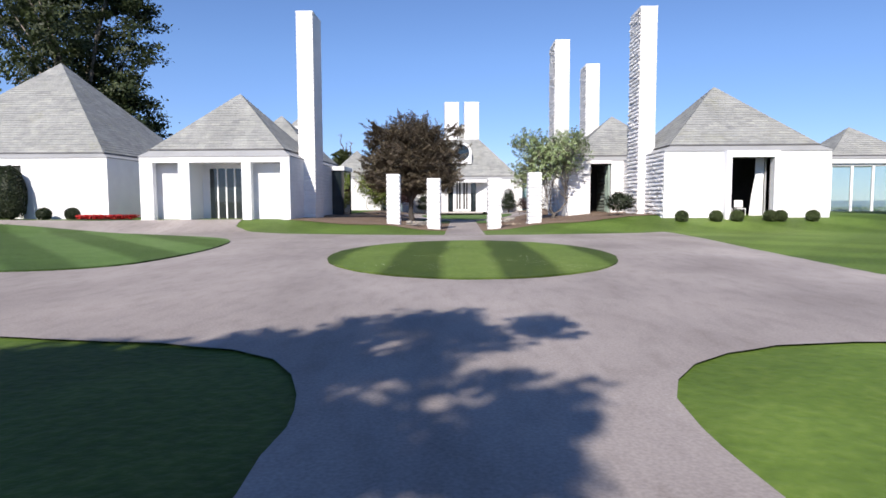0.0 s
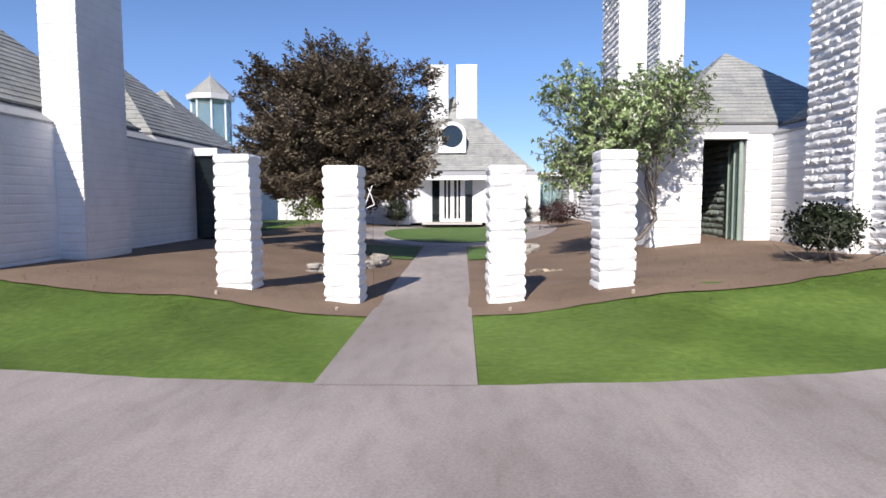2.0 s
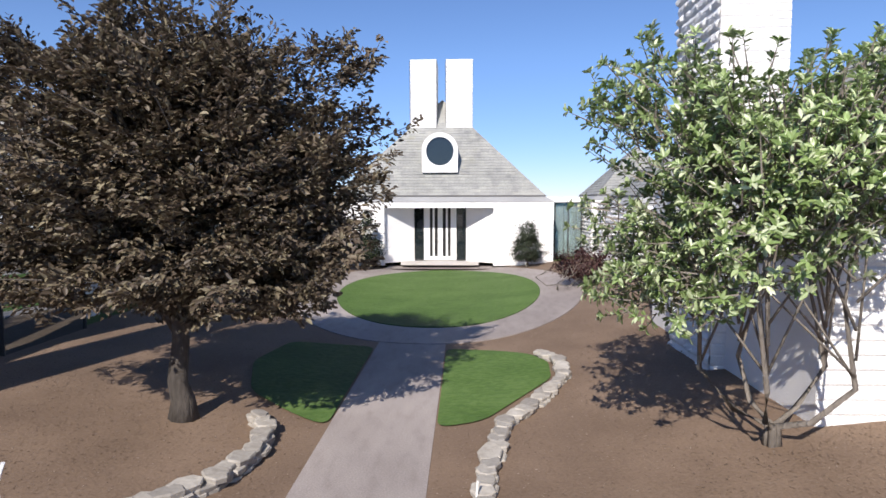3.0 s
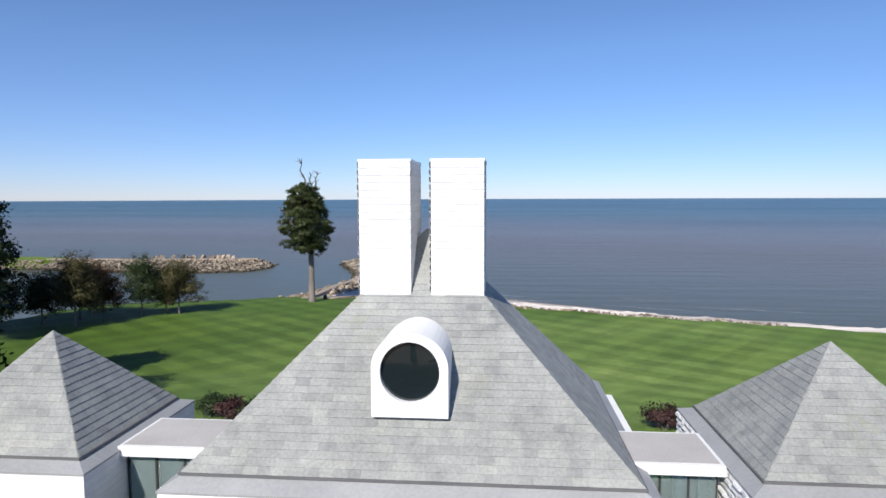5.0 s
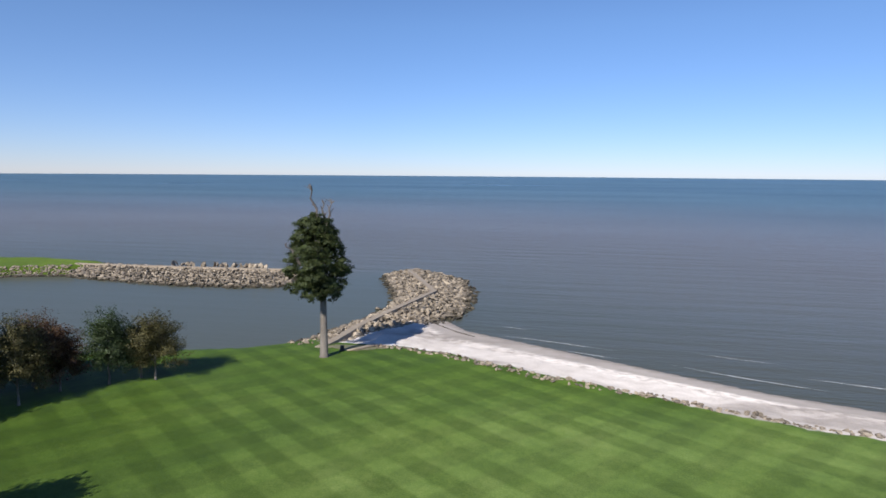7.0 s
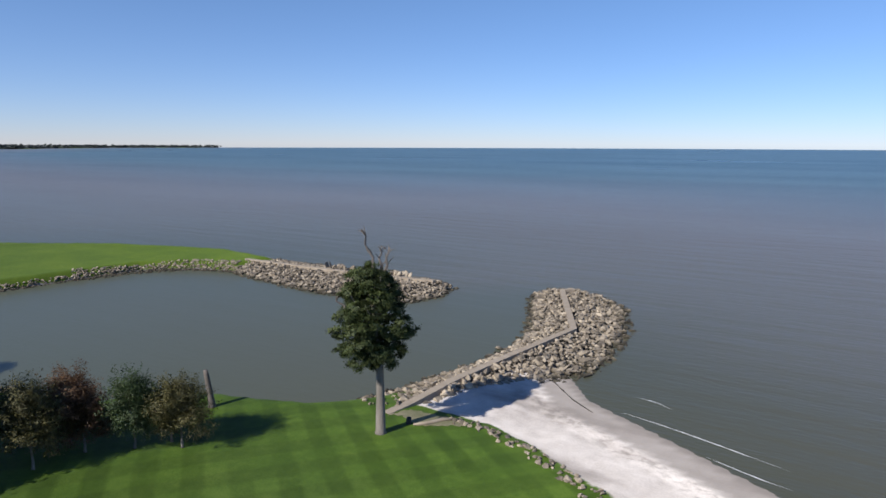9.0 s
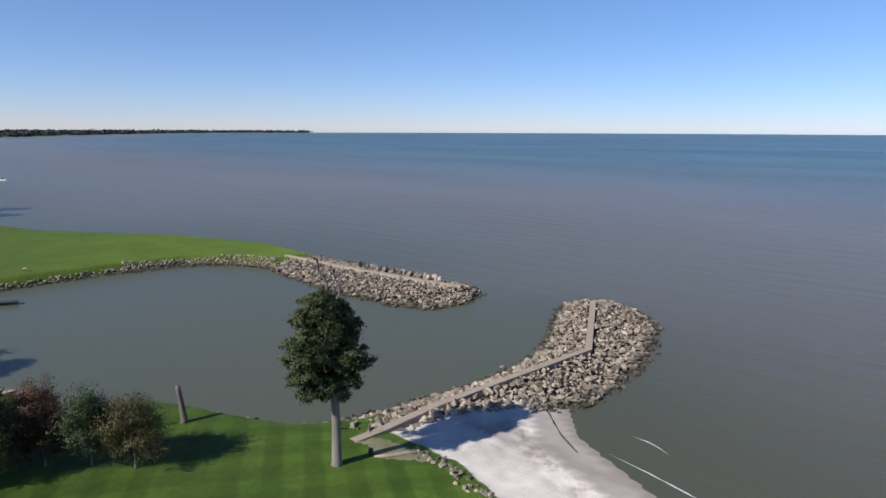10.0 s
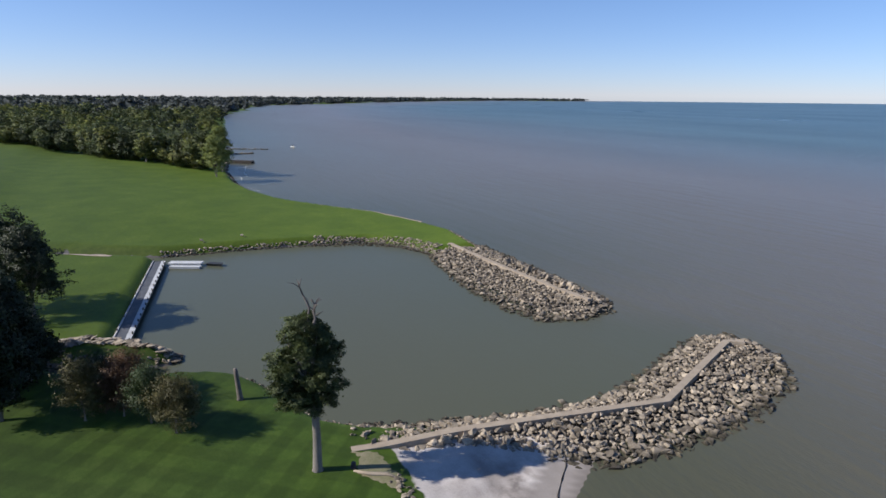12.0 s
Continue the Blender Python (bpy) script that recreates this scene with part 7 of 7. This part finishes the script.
for k in range(9):
    for w in (-1.3, 1.3):
        q = Vector((-346, 166, 0)) + along * (1.9 * k) + side * w
        part("post", Geo().tube([(q.x, q.y, WATER - 1.0), (q.x, q.y, WATER + 1.5)], [0.22, 0.2], 7), M_DARKBARK, jt)
for w in (-1.45, 1.45):
    a, b = Vector((-346, 166, 0)) + side * w, Vector((-346, 166, 0)) + side * w + along * 15.4
    part("side_boarding", Geo().tube([(a.x, a.y, WATER + 0.55), (b.x, b.y, WATER + 0.55)], [0.62, 0.62], 4), M_DARKBARK, jt)
for k in range(26):
    c = Vector((-346, 166, 0)) + along * (0.3 + 0.6 * k)
    p, q = c - side * 1.6, c + side * 1.6
    part("deck_board", Geo().tube([(p.x, p.y, WATER + 1.35), (q.x, q.y, WATER + 1.35)], [0.3, 0.3], 4), M_DARKBARK, jt)
fb = thing("small_boat", (-437, 225, WATER), "small pale boat lying off the far groyne", "boat")
ribs = []
for k in range(9):
    t = k / 8
    half = 1.1 * (1 - max(0.0, 2 * t - 1) ** 2) ** 0.5 * (0.86 + 0.14 * min(1, 3 * t)) + 0.02
    for f, z in ((-1, 0.95 + 0.35 * t * t), (-0.72, 0.1), (0, -0.15), (0.72, 0.1), (1, 0.95 + 0.35 * t * t)):
        ribs.append((-439.5 + 4.8 * t + f * half * 0.36, 223.5 + 1.8 * t - f * half * 0.93, WATER + z))
part("hull", Geo().add(ribs, [(k * 5 + f, k * 5 + f + 1, k * 5 + f + 6, k * 5 + f + 5) for k in range(8) for f in range(4)] + [(0, 1, 2, 3, 4)]), M_SMOOTH, fb)
part("deck", Geo().add([ribs[k * 5] for k in range(9)] + [ribs[k * 5 + 4] for k in range(9)], [(k, k + 1, 10 + k, 9 + k) for k in range(8)]), M_SMOOTH, fb)
part("windscreen", Geo().box(-438.2, -437.0, 223.2, 224.4, WATER + 1.0, WATER + 1.7), M_GLASS, fb)

# ---- grass blades and clover on the oval island ----
def turf(name, outline, count, height, label, seed, lift=0.06, slim=0.05):
    rng = np.random.default_rng(seed)
    o = np.array(outline)
    p = rng.uniform(o.min(0), o.max(0), (count, 2))
    p = p[poly_distance(p[:, 0], p[:, 1], [tuple(q) for q in o]) > 0.01]
    z = ground_height(p[:, 0], p[:, 1])[0] + lift - 0.005
    p3 = np.c_[p, z + rng.uniform(0.2, 1.0, len(p)) * height]
    tagged(new(name, quads(name, leaf_quads(rng, p3, slim, 0.2, 6.0, np.tile((0.0, 0.0, 1.0), (len(p3), 1))), M_BLADE)), label, "grass", "", "stuff")


turf("grass_blades", ellipse(0.08, 15.9, 3.52, 5.15, 72), 13000, 0.006, "short mown grass blades on the oval island", 301)
turf("grass_edge", [(-4.4, 25.62), (-2.6, 25.3), (-0.9, 25.15), (-0.9, 28.66), (-2.4, 28.84), (-4.4, 29.18), (-6.5, 29.56), (-8, 29.8), (-8, 26.7)], 20000, 0.007, "mown grass blades along the front strip", 302, 0.0)
turf("grass_edge", [(0.9, 25.15), (2.6, 25.3), (4.6, 25.65), (8, 26.9), (8, 30.06), (5.0, 29.36), (2.9, 29.0), (0.9, 28.76)], 20000, 0.007, "mown grass blades along the front strip", 303, 0.0)
rng = np.random.default_rng(320)
chip = rng.uniform((-7.5, 29.4), (8.5, 46.0), (34000, 2))
chip = chip[(poly_distance(chip[:, 0], chip[:, 1], BED) > 0.1) & (np.abs(chip[:, 0]) > 0.88)]
for hole in (PATCH_E, PATCH_W, ellipse(0.35, 52.2, 5.2, 8.9, 48)):
    chip = chip[poly_distance(chip[:, 0], chip[:, 1], hole) < 0]
cz = ground_height(chip[:, 0], chip[:, 1])[0] + 0.026
tagged(new("bark_litter", quads("bark_litter", leaf_quads(rng, np.c_[chip, cz], 0.04, 0.5, 5.0), M_LITTER)), "loose bark chips and dry leaves on the mulch", "litter", "", "stuff")
rng = np.random.default_rng(310)
ce = np.concatenate([rng.normal(c, 0.22, (34, 2)) for c in ((1.25, 14.4), (0.9, 13.6), (1.6, 13.0), (-0.9, 14.6), (-1.7, 12.6), (-0.6, 12.4), (2.0, 12.4), (-0.2, 17.4))])
cz = ground_height(ce[:, 0], ce[:, 1])[0] + 0.095
tagged(new("clover_flowers", quads("clover_flowers", leaf_quads(rng, np.c_[ce, cz], 0.011, 0.9, 1.0), M_FOAM)), "scattered tiny white clover heads in the grass", "clover", "", "stuff")
